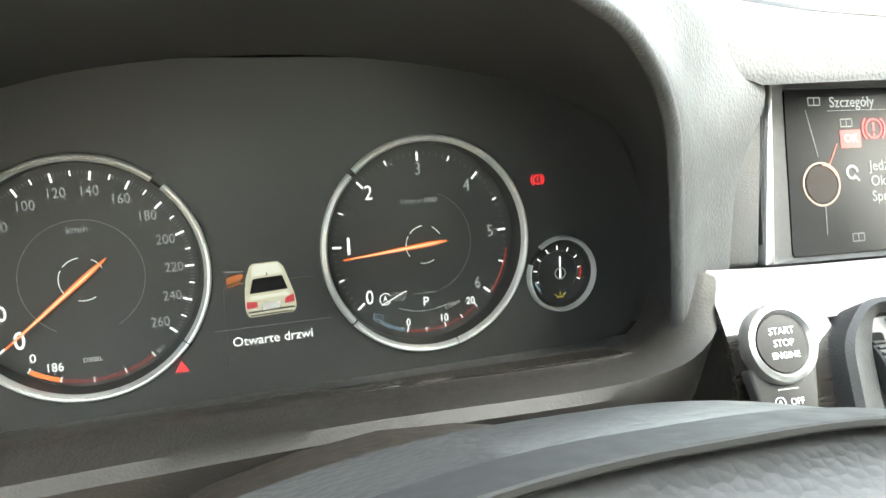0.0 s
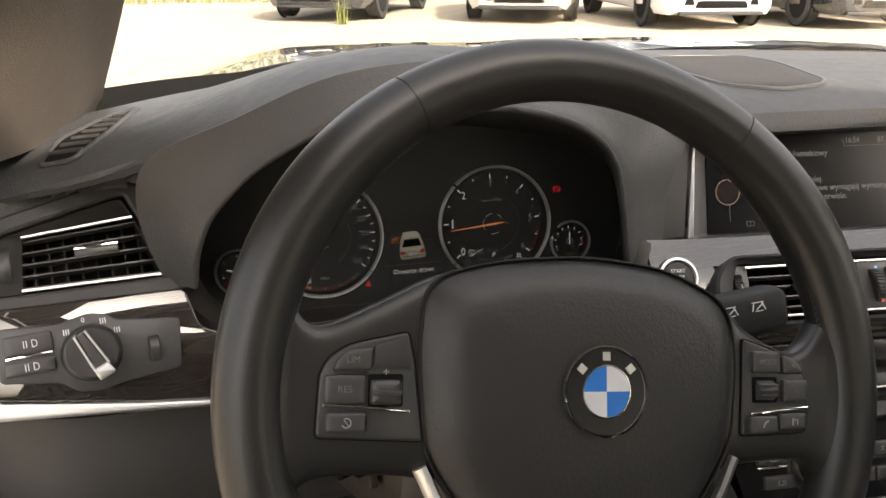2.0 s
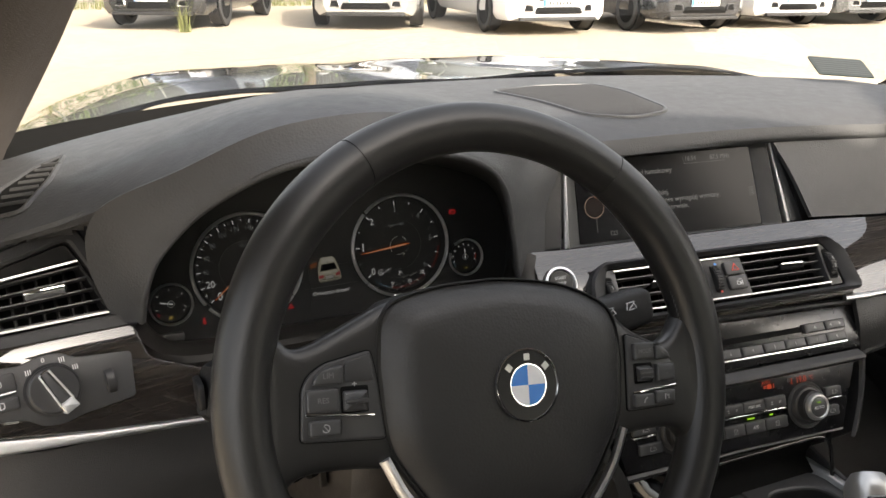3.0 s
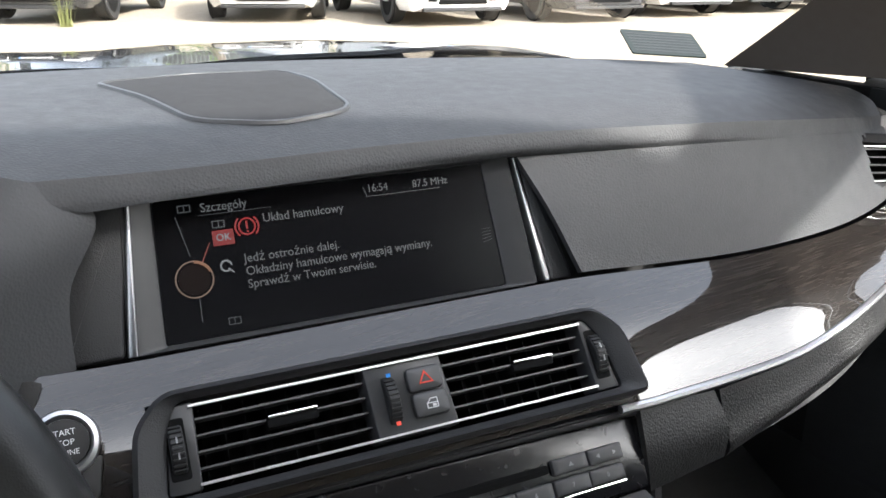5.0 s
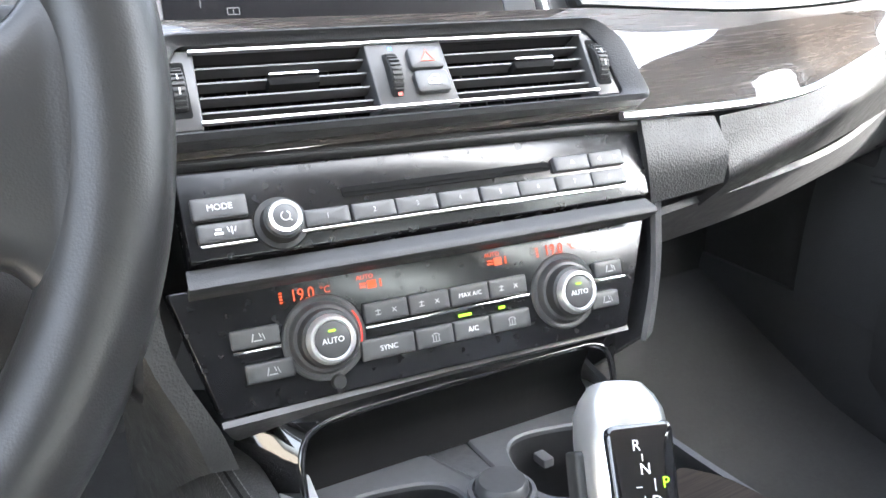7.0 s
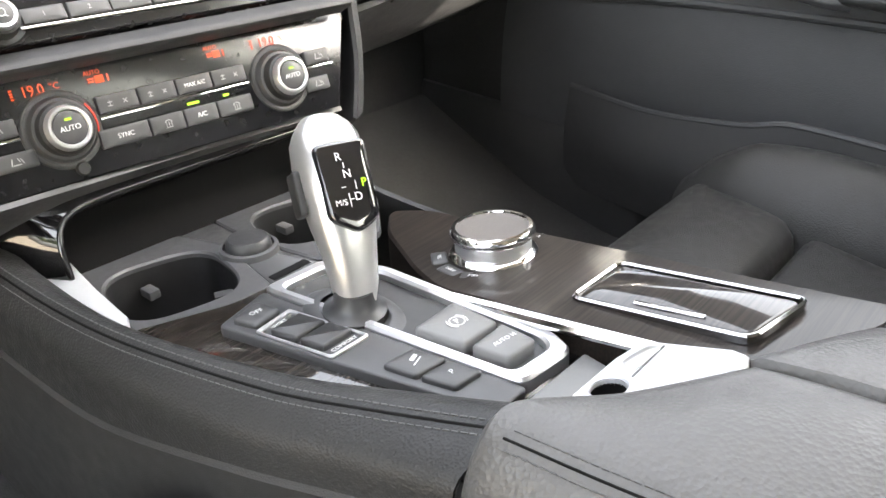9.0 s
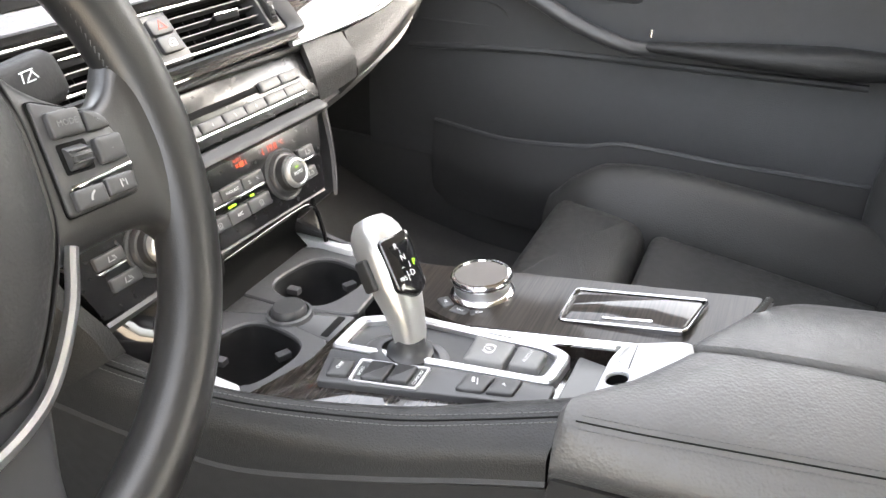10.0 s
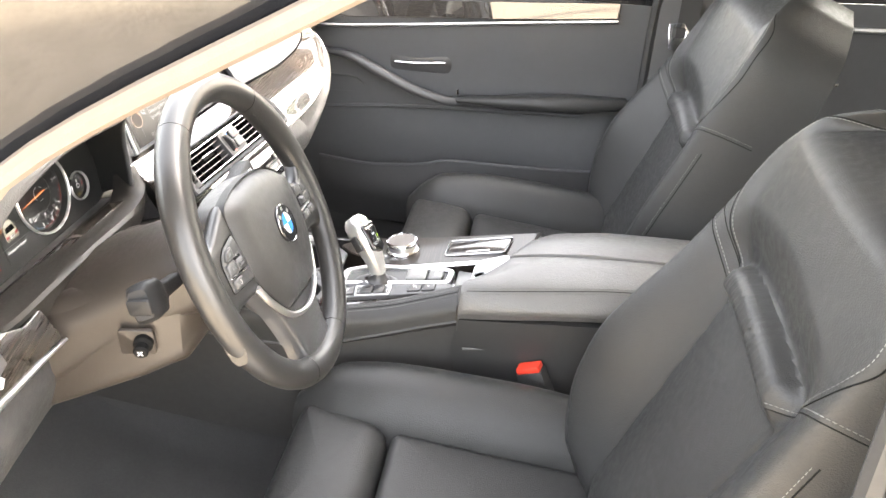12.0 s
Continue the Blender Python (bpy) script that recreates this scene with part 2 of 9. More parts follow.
def bridge(bm, a, b):
    n = len(a)
    for i in range(n):
        bm.faces.new((a[i - 1], a[i], b[i], b[i - 1]))


def ring_verts(bm, pts, z):
    return [bm.verts.new((p[0], p[1], z)) for p in pts]


def prism(pts, z0, z1, bev=0.0, bm=None, crown=0.0):
    """An outline raised from z0 to z1, with a bevelled rim and, if asked, a crowned top."""
    bm = bm or bmesh.new()
    a = ring_verts(bm, pts, z0)
    bm.faces.new(list(reversed(a)))
    if bev:
        b = ring_verts(bm, pts, z1 - bev)
        m = ring_verts(bm, inset(pts, bev * 0.35), z1 - bev * 0.35)
        c = ring_verts(bm, inset(pts, bev), z1)
        bridge(bm, a, b), bridge(bm, b, m), bridge(bm, m, c)
    else:
        c = ring_verts(bm, pts, z1)
        bridge(bm, a, c)
    if crown:
        mid = sum(pts, Vector((0, 0))) / len(pts)
        for k in (0.7, 0.35):
            d = ring_verts(bm, [mid + (p - mid) * k for p in inset(pts, bev)], z1 + crown * (1 - k * k))
            bridge(bm, c, d)
            c = d
    bm.faces.new(c)
    return bm


def frame_ring(outer, inner, z0, z1, bev=0.001, bm=None, drop=0.0):
    """A flat ring between two outlines of the same count; drop: how far its inner rim lies lower."""
    bm = bm or bmesh.new()
    o0, o1, o2 = ring_verts(bm, outer, z0), ring_verts(bm, outer, z1 - bev), ring_verts(bm, inset(outer, bev), z1)
    i2, i1, i0 = ring_verts(bm, inset(inner, -bev), z1 - drop), ring_verts(bm, inner, z1 - bev - drop), ring_verts(bm, inner, z0)
    for a, b in ((o0, o1), (o1, o2), (o2, i2), (i2, i1), (i1, i0), (i0, o0)):
        bridge(bm, a, b)
    return bm


def lathe(profile, n=48, bm=None, m=None):
    """Rings of (radius, height) round z."""
    bm = bm or bmesh.new()
    rows = []
    for r, z in profile:
        if r < 1e-6:
            rows.append([bm.verts.new((0, 0, z))])
        else:
            rows.append([bm.verts.new((r * math.cos(2 * math.pi * i / n), r * math.sin(2 * math.pi * i / n), z)) for i in range(n)])
    for a, b in zip(rows, rows[1:]):
        for i in range(n):
            if len(a) == 1 and len(b) == 1:
                continue
            if len(a) == 1:
                bm.faces.new((a[0], b[i - 1], b[i]))
            elif len(b) == 1:
                bm.faces.new((a[i - 1], a[i], b[0]))
            else:
                bm.faces.new((a[i - 1], a[i], b[i], b[i - 1]))
    if m is not None:
        bmesh.ops.transform(bm, matrix=m, verts=bm.verts)
    return bm


def spline(pts, n, closed=False):
    """n points along a smooth curve through pts, evenly by length of the corner line."""
    pts = [Vector(p) for p in pts]
    k = len(pts)
    ring = pts if not closed else pts + [pts[0]]
    lens = [0.0]
    for a, b in zip(ring, ring[1:]):
        lens.append(lens[-1] + (b - a).length)
    out = []
    for i in range(n):
        s = lens[-1] * i / (n if closed else n - 1)
        j = 0
        while j < len(lens) - 2 and lens[j + 1] < s:
            j += 1
        t = (s - lens[j]) / max(1e-9, lens[j + 1] - lens[j])
        if closed:
            p0, p1, p2, p3 = pts[(j - 1) % k], pts[j % k], pts[(j + 1) % k], pts[(j + 2) % k]
        else:
            p1, p2 = pts[j], pts[min(j + 1, k - 1)]
            p0 = pts[j - 1] if j > 0 else p1 * 2 - p2
            p3 = pts[j + 2] if j + 2 < k else p2 * 2 - p1
        d1, d2 = (p2 - p0) / 2, (p3 - p1) / 2
        lim = (p2 - p1).length
        if d1.length > lim:
            d1 = d1.normalized() * lim
        if d2.length > lim:
            d2 = d2.normalized() * lim
        t2, t3 = t * t, t * t * t
        out.append(p1 * (2 * t3 - 3 * t2 + 1) + d1 * (t3 - 2 * t2 + t) + p2 * (3 * t2 - 2 * t3) + d2 * (t3 - t2))
    return out


def cut_hole(bm, m, x0, x1, y0, y1):
    """Takes out the faces that lie inside a box of a panel's frame."""
    inv = m.inverted()
    gone = []
    for f in bm.faces:
        p = inv @ f.calc_center_median()
        if x0 < p.x < x1 and y0 < p.y < y1 and abs(p.z) < 0.08:
            gone.append(f)
    bmesh.ops.delete(bm, geom=gone, context="FACES")
    return bm


def skin_tree(ob):
    """A tree of an object's faces in its own frame, to lay seams on it."""
    return BVHTree.FromPolygons([v.co.copy() for v in ob.data.vertices], [tuple(p.vertices) for p in ob.data.polygons])


def laid(tree, pts, d, n=60, lift=0.0):
    """The curve through pts moved along d onto a skin."""
    d = Vector(d).normalized()
    out = []
    for p in spline(pts, n):
        h = tree.ray_cast(p - d * 0.06, d, 0.12)
        if h[0]:
            out.append(h[0] - d * lift)
    return out


def skin(rows, nu=40, nv=4, thick=0.004, closed=False, bm=None, straight=False):
    """A smooth sheet through curves laid one after another."""
    bm = bm or bmesh.new()
    curves = [spline(r, nu, closed) for r in rows]
    cols = []
    for i in range(nu):
        line = [c[i] for c in curves]
        if straight:
            cols.append([line[j].lerp(line[j + 1], k / nv) for j in range(len(line) - 1) for k in range(nv)] + [line[-1]])
        else:
            cols.append(spline(line, (len(rows) - 1) * nv + 1))
    vs = [[bm.verts.new(p) for p in col] for col in cols]
    for i in range(nu if closed else nu - 1):
        a, b = vs[i], vs[(i + 1) % nu]
        for j in range(len(a) - 1):
            bm.faces.new((a[j], b[j], b[j + 1], a[j + 1]))
    if thick:
        bmesh.ops.recalc_face_normals(bm, faces=bm.faces)
        bmesh.ops.solidify(bm, geom=bm.faces[:], thickness=thick)
    return bm


def tube(pts, r, n=10, closed=False, steps=0, bm=None, flat=1.0, cap=True):
    """A round bar along a curve; r may be a list along it."""
    bm = bm or bmesh.new()
    path = spline(pts, steps, closed) if steps else [Vector(p) for p in pts]
    k = len(path)
    rings = []
    up = None
    for i, p in enumerate(path):
        if closed:
            d = path[(i + 1) % k] - path[i - 1]
        else:
            d = path[min(i + 1, k - 1)] - path[max(i - 1, 0)]
        d.normalize()
        if up is None:
            up = d.orthogonal().normalized()
        up = (up - d * up.dot(d)).normalized()
        side = d.cross(up)
        rr = r[min(len(r) - 1, int(i * len(r) / k))] if isinstance(r, (list, tuple)) else r
        rings.append([bm.verts.new(p + up * math.cos(2 * math.pi * j / n) * rr + side * math.sin(2 * math.pi * j / n) * rr * flat) for j in range(n)])
    for i in range(k if closed else k - 1):
        bridge(bm, rings[i], rings[(i + 1) % k])
    if not closed and cap:
        bm.faces.new(rings[0])
        bm.faces.new(list(reversed(rings[-1])))
    return bm


def loft(rings, caps=True, bm=None):
    bm = bm or bmesh.new()
    vs = [[bm.verts.new(p) for p in r] for r in rings]
    for a, b in zip(vs, vs[1:]):
        bridge(bm, a, b)
    if caps:
        bm.faces.new(list(reversed(vs[0])))
        bm.faces.new(vs[-1])
    return bm


def box(x0, x1, y0, y1, z0, z1, bev=0.0, seg=2, bm=None):
    own = bmesh.new()
    bmesh.ops.create_cube(own, size=1)
    bmesh.ops.transform(own, matrix=Matrix.Translation(((x0 + x1) / 2, (y0 + y1) / 2, (z0 + z1) / 2)) @ Matrix.Diagonal((x1 - x0, y1 - y0, z1 - z0, 1)), verts=own.verts)
    if bev:
        bmesh.ops.bevel(own, geom=own.edges[:], offset=bev, segments=seg, affect="EDGES", profile=0.6)
    if bm is None:
        return own
    me = bpy.data.meshes.new("tmp")
    own.to_mesh(me)
    own.free()
    bm.from_mesh(me)
    bpy.data.meshes.remove(me)
    return bm


def moved(bm, m):
    bmesh.ops.transform(bm, matrix=m, verts=bm.verts)
    return bm


def text(body, size, x, y, z, material, parent, align="CENTER", spin=0.0, name="lettering", bold=0.0, narrow=1.0, tip=0.0):
    """Raised printed lettering in the parent's plane."""
    cu = bpy.data.curves.new("tmp", "FONT")
    cu.body, cu.size, cu.align_x, cu.align_y, cu.extrude, cu.offset = body, size, align, "CENTER", 0.0001, bold
    cu.resolution_u = 3
    ob = new("tmp", cu)
    me = bpy.data.meshes.new_from_object(ob.evaluated_get(bpy.context.evaluated_depsgraph_get()))
    bpy.data.objects.remove(ob)
    bpy.data.curves.remove(cu)
    me.transform(pose(x, y, z, tip, 0, spin) @ Matrix.Diagonal((narrow, 1, 1, 1)))
    me.name = name
    me.materials.clear()
    me.materials.append(material)
    ob = new(name, me)
    ob.parent = parent
    return ob


def bars(rects, z, material, parent, name="marking", h=0.0002):
    """Small flat marks: rows of (x, y, w, h, turn)."""
    bm = bmesh.new()
    for x, y, w, hh, a in rects:
        c, s = math.cos(radians(a)), math.sin(radians(a))
        lo, hi = [], []
        for dx, dy in ((-w / 2, -hh / 2), (w / 2, -hh / 2), (w / 2, hh / 2), (-w / 2, hh / 2)):
            px, py = x + dx * c - dy * s, y + dx * s + dy * c
            lo.append(bm.verts.new((px, py, z)))
            hi.append(bm.verts.new((px, py, z + h)))
        bm.faces.new(hi)
        bridge(bm, lo, hi)
    return part(name, bm, material, parent, smooth=False)


def arc_band(cx, cy, r0, r1, a0, a1, z, material, parent, name="ring_mark", n=24, h=0.0003):
    bm = bmesh.new()
    rows = []
    for i in range(n + 1):
        a = radians(a0 + (a1 - a0) * i / n)
        c, s = math.cos(a), math.sin(a)
        rows.append([bm.verts.new((cx + r * c, cy + r * s, zz)) for r, zz in ((r0, z), (r0, z + h), (r1, z + h), (r1, z))])
    for p, q in zip(rows, rows[1:]):
        for j in range(3):
            bm.faces.new((p[j], p[j + 1], q[j + 1], q[j]))
    return part(name, bm, material, parent, smooth=False)


def button(parent, x, y, w, h, z=0.0, rise=0.004, r=0.002, material=None, name="button", word="", size=0.004, crown=0.0004, ink=None, pts=None):
    ol = pts or rect(x, y, w, h, r, 3)
    b = part(name, prism(ol, z, z + rise, min(0.0009, rise * 0.4), crown=crown), material or M_BUTTON, parent)
    if word:
        text(word, size, x, y, z + rise + crown + 0.0001, ink or M_GREYP, b)
    return b


# ---- the lot and the car's shell ----
def make_ground():
    bm = bmesh.new()
    n = 60
    vs = [[None] * (n + 1) for _ in range(n + 1)]
    for i in range(n + 1):
        for j in range(n + 1):
            a, b = (i / n - 0.5) * 2, (j / n - 0.5) * 2
            x, y = 400 * a * abs(a) ** 1.5, 400 * b * abs(b) ** 1.5
            z = 0.03 * noise.noise(Vector((x * 0.3, y * 0.3, 0))) if abs(x) > 3 or abs(y) > 4 else 0.0
            vs[i][j] = bm.verts.new((x, y, z - 0.02))
    for i in range(n):
        for j in range(n):
            bm.faces.new((vs[i][j], vs[i + 1][j], vs[i + 1][j + 1], vs[i][j + 1]))
    return tagged(part("ground", bm, ground_mat()), "pale dusty sand and gravel of the parking lot", "ground", kind="structure")


make_ground()

# Left pillar: windscreen edge, door edge and outer edge; the right one mirrors it.
E1 = [(-0.70, 0.60, 0.915), (-0.61, 0.29, 1.10), (-0.565, 0.0, 1.25), (-0.54, -0.30, 1.36)]
E2 = [(-0.745, 0.17, 0.945), (-0.725, 0.10, 1.065), (-0.70, -0.13, 1.20), (-0.655, -0.40, 1.335)]
E3 = [(-0.87, 0.50, 0.93), (-0.80, 0.20, 1.12), (-0.745, -0.10, 1.27), (-0.69, -0.40, 1.385)]
E4 = [(-0.82, 0.62, 0.90), (-0.72, 0.33, 1.11), (-0.66, 0.02, 1.27), (-0.61, -0.30, 1.385)]


def mirror(pts, sx=-1):
    return [(sx * p[0], p[1], p[2]) for p in pts]


def pillar(name, sx, label):
    root = thing(name, label, "pillar", kind="structure")
    e1, e2, e3, e4 = (spline(mirror(e, -1) if sx > 0 else e, 16) for e in (E1, E2, E3, E4))
    bm = bmesh.new()
    inner = [spline([a, a.lerp(b, 0.5) + Vector((-0.014 * sx, -0.004, -0.004)), b], 7) for a, b in zip(e1, e2)]
    vs = [[bm.verts.new(p) for p in r] for r in inner]
    for a, b in zip(vs, vs[1:]):
        for j in range(6):
            bm.faces.new((a[j], a[j + 1], b[j + 1], b[j]))
    part("trim", bm, M_PILLAR, root, "brown-grey cloth pillar trim")
    part("outer_skin", loft([[a, b, c, d] for a, b, c, d in zip(e1, e2, e3, e4)]), M_PAINT, root)
    part("door_seal", tube([(p.x + 0.012 * sx, p.y - 0.004, p.z - 0.002) for p in e2], 0.009, 8), M_PILLAR, root, "brown-grey flocked door seal")
    return root


pillar("pillar_left", -1, "brown-grey windscreen pillar beside the open door")
pillar("pillar_right", 1, "brown-grey windscreen pillar on the passenger side")

# Windscreen, roof, headliner, floor, sides.
WS_LOW = [(-0.76, 0.62, 0.915), (-0.45, 0.76, 0.93), (0, 0.82, 0.935), (0.45, 0.76, 0.93), (0.76, 0.62, 0.915)]
WS_TOP = [(-0.55, -0.28, 1.385), (-0.28, -0.22, 1.41), (0, -0.20, 1.42), (0.28, -0.22, 1.41), (0.55, -0.28, 1.385)]
WS_MID = [(-0.67, 0.16, 1.17), (-0.36, 0.27, 1.19), (0, 0.31, 1.2), (0.36, 0.27, 1.19), (0.67, 0.16, 1.17)]
ws = tagged(part("window_1", skin([WS_LOW, WS_MID, WS_TOP], 24, 6, thick=0), M_GLASS), "curved clear windscreen above the dashboard", "windscreen", kind="structure")
ws.visible_shadow = False
ROOF = [[(-0.69, -0.38, 1.385), (-0.3, -0.24, 1.432), (0, -0.21, 1.44), (0.3, -0.24, 1.432), (0.69, -0.38, 1.385)],
        [(-0.66, -1.0, 1.42), (-0.3, -1.0, 1.462), (0, -1.0, 1.468), (0.3, -1.0, 1.462), (0.66, -1.0, 1.42)],
        [(-0.62, -1.75, 1.36), (-0.3, -1.75, 1.40), (0, -1.75, 1.405), (0.3, -1.75, 1.40), (0.62, -1.75, 1.36)]]
tagged(part("roof", skin(ROOF, 24, 5, thick=0.01), M_PAINT), "black painted steel roof of the car", "roof", kind="structure")
tagged(part("ceiling", skin([[(p[0] * 0.99, p[1], p[2] - 0.03) for p in r] for r in ROOF], 24, 5, thick=0.006), M_LINER), "pale grey cloth headliner", "headliner", kind="structure")
REAR = [[(-0.6, -1.78, 1.36), (0, -1.80, 1.40), (0.6, -1.78, 1.36)], [(-0.7, -2.35, 1.02), (0, -2.40, 1.04), (0.7, -2.35, 1.02)]]
rw = tagged(part("window_2", skin(REAR, 16, 8, thick=0), M_TINT), "sloping rear window of the car", "rear window", kind="structure")
rw.visible_shadow = False
floor_rows = [[(x, 0.62, 0.34 + (0.22 if abs(x) < 0.12 else 0)) for x in (-0.82, -0.5, -0.2, -0.12, 0, 0.12, 0.2, 0.5, 0.82)],
              [(x, 0.25, 0.20 + (0.24 if abs(x) < 0.12 else 0)) for x in (-0.82, -0.5, -0.2, -0.12, 0, 0.12, 0.2, 0.5, 0.82)],
              [(x, -0.6, 0.19 + (0.2 if abs(x) < 0.12 else 0)) for x in (-0.82, -0.5, -0.2, -0.12, 0, 0.12, 0.2, 0.5, 0.82)],
              [(x, -2.0, 0.20 + (0.1 if abs(x) < 0.12 else 0)) for x in (-0.82, -0.5, -0.2, -0.12, 0, 0.12, 0.2, 0.5, 0.82)]]
tagged(part("floor", skin(floor_rows, 50, 6, thick=0.01), M_CARPET), "charcoal carpet floor of the cabin", "carpet", kind="structure")
tagged(part("wall_front", skin([[(-0.84, 0.63, 0.30), (0, 0.63, 0.30), (0.84, 0.63, 0.30)], [(-0.84, 0.66, 0.90), (0, 0.66, 0.90), (0.84, 0.66, 0.90)]], 8, 4, thick=0.01), M_CARPET), "dark felt bulkhead behind the footwells", "bulkhead", kind="structure")
tagged(part("wall_rear", skin([[(-0.8, -1.95, 0.2), (0, -1.95, 0.2), (0.8, -1.95, 0.2)], [(-0.78, -2.3, 1.0), (0, -2.35, 1.0), (0.78, -2.3, 1.0)]], 8, 4, thick=0.01), M_CARPET), "dark felt wall behind the rear bench", "bulkhead", kind="structure")


def sill():
    root = thing("side_sill", "black painted sill with a scuff strip under the open door", "sill")
    part("body", box(-0.93, -0.80, -0.85, 0.62, 0.20, 0.34, 0.02), M_PAINT, root)
    part("scuff_strip", box(-0.90, -0.81, -0.70, 0.40, 0.341, 0.346, 0.002), M_ALU, root, "satin metal scuff strip")
    part("door_seal", tube([(-0.81, -0.55, 0.9), (-0.80, -0.6, 0.5), (-0.80, -0.45, 0.355), (-0.80, 0.2, 0.355), (-0.80, 0.45, 0.5), (-0.78, 0.42, 0.8)], 0.011, 8, steps=40), M_RUBBER, root)
    return root


sill()
tagged(part("side_sill", box(0.79, 0.93, -1.8, 0.66, 0.17, 0.37, 0.02), M_LOWER), "dark sill under the closed passenger doors", "sill")


def hinge_pillar():
    """The side of the bulkhead that the open door uncovers, with its paper sticker."""
    root = thing("hinge_pillar", "dark painted door hinge pillar with a white paper sticker", "pillar", kind="structure")
    part("panel", box(-0.90, -0.795, 0.22, 0.66, 0.30, 0.93, 0.02), M_PAINT, root)
    part("hinge", box(-0.93, -0.86, 0.215, 0.30, 0.47, 0.52, 0.008), M_RUBBER, root, "black steel door hinge")
    st = part("sticker", box(-0.872, -0.80, 0.2165, 0.2195, 0.60, 0.68, 0.001), mat("white_sticker_paper", (0.75, 0.75, 0.73), 0.6, vary=0.05), root, "white paper sticker with printed lines")
    bm = bmesh.new()
    for i, w in enumerate((0.052, 0.06, 0.03)):
        box(-0.868 + 0.018 * i, -0.862 + 0.018 * i, 0.2158, 0.2164, 0.612, 0.612 + w, bm=bm)
    part("print", bm, mat("dark_print", (0.05, 0.05, 0.06), 0.7), st, smooth=False)
    return root


hinge_pillar()


def b_pillar(sx):
    root = thing("door_pillar", "dark grey pillar between the front and rear doors", "pillar")
    pts = [[(sx * x, y, z) for x, y in ((0.84 - k, -0.56), (0.76 - k, -0.54), (0.74 - k, -0.60), (0.74 - k, -0.70), (0.76 - k, -0.74), (0.84 - k, -0.72))]
           for z, k in ((0.3, 0.0), (0.6, -0.01), (0.9, 0.0), (1.15, 0.06), (1.4, 0.13))]
    pts = [[(p[0], p[1] - 0.09 * max(0, p[2] - 0.9), p[2]) for p in r] for r in pts]
    part("trim", loft(pts), M_LOWER, root)
    part("seal", tube([(sx * 0.79, -0.545, 0.35), (sx * 0.79, -0.535, 0.9), (sx * 0.67, -0.58, 1.36)], 0.012, 8, steps=16), M_RUBBER, root)
    return root


b_pillar(-1)
b_pillar(1)


def hood():
    root = thing("car_hood", "glossy black hood with raised creases in front of the windscreen", "hood")
    rows = []
    for y, z, w, dome in ((0.86, 0.905, 0.80, 0.02), (1.2, 0.872, 0.80, 0.03), (1.6, 0.83, 0.78, 0.035), (1.95, 0.76, 0.74, 0.04), (2.12, 0.68, 0.68, 0.04)):
        row = []
        for k in (-1, -0.8, -0.62, -0.5, -0.36, -0.18, 0, 0.18, 0.36, 0.5, 0.62, 0.8, 1):
            crease = 0.018 * math.exp(-((abs(k) - 0.56) / 0.10) ** 2) + 0.012 * math.exp(-((abs(k) - 0.28) / 0.12) ** 2)
            row.append((k * w, y - 0.25 * k * k * (1 if y > 1.8 else 0.35), z + dome * (1 - k * k) + crease - 0.05 * k ** 6))
        rows.append(row)
    part("panel", skin(rows, 70, 6, thick=0.006), M_PAINT, root)
    for sx in (-1, 1):
        part("fender", skin([[(sx * 0.805, 0.75, 0.86), (sx * 0.80, 1.3, 0.83), (sx * 0.76, 2.0, 0.70)], [(sx * 0.90, 0.75, 0.78), (sx * 0.92, 1.3, 0.76), (sx * 0.86, 2.0, 0.64)], [(sx * 0.92, 0.75, 0.45), (sx * 0.93, 1.3, 0.72), (sx * 0.88, 2.05, 0.45)]], 20, 4, thick=0.006), M_PAINT, root)
    part("bumper", skin([[(-0.86, 2.0, 0.66), (0, 2.25, 0.66), (0.86, 2.0, 0.66)], [(-0.88, 2.05, 0.45), (0, 2.33, 0.45), (0.88, 2.05, 0.45)], [(-0.86, 2.0, 0.2), (0, 2.25, 0.2), (0.86, 2.0, 0.2)]], 20, 4, thick=0.01), M_PAINT, root)
    return root


hood()


def cowl():
    root = thing("windscreen_cowl", "matt black cowl strip below the windscreen", "cowl")
    part("strip", skin([[(-0.78, 0.64, 0.90), (-0.45, 0.74, 0.915), (0, 0.79, 0.92), (0.45, 0.74, 0.915), (0.78, 0.64, 0.90)],
                        [(-0.80, 0.76, 0.895), (-0.45, 0.85, 0.905), (0, 0.89, 0.908), (0.45, 0.85, 0.905), (0.80, 0.76, 0.895)]], 24, 4, thick=0.008), M_RUBBER, root)
    return root


cowl()
FRIT = [(-0.72, 0.56, 0.936), (-0.634, 0.62, 0.938), (-0.552, 0.66, 0.938), (-0.443, 0.68, 0.943), (-0.312, 0.71, 0.942), (-0.10, 0.712, 0.934), (0.10, 0.712, 0.933), (0.30, 0.695, 0.930), (0.433, 0.67, 0.927), (0.60, 0.60, 0.922)]
tagged(part("trim_windscreen_band", skin([[(p[0], p[1], p[2] + 0.002) for p in FRIT], [(p[0], p[1] - 0.012, p[2] - 0.055) for p in FRIT]], 60, 3, thick=0.002), M_DARK), "black printed band along the foot of the windscreen", "trim", kind="structure")

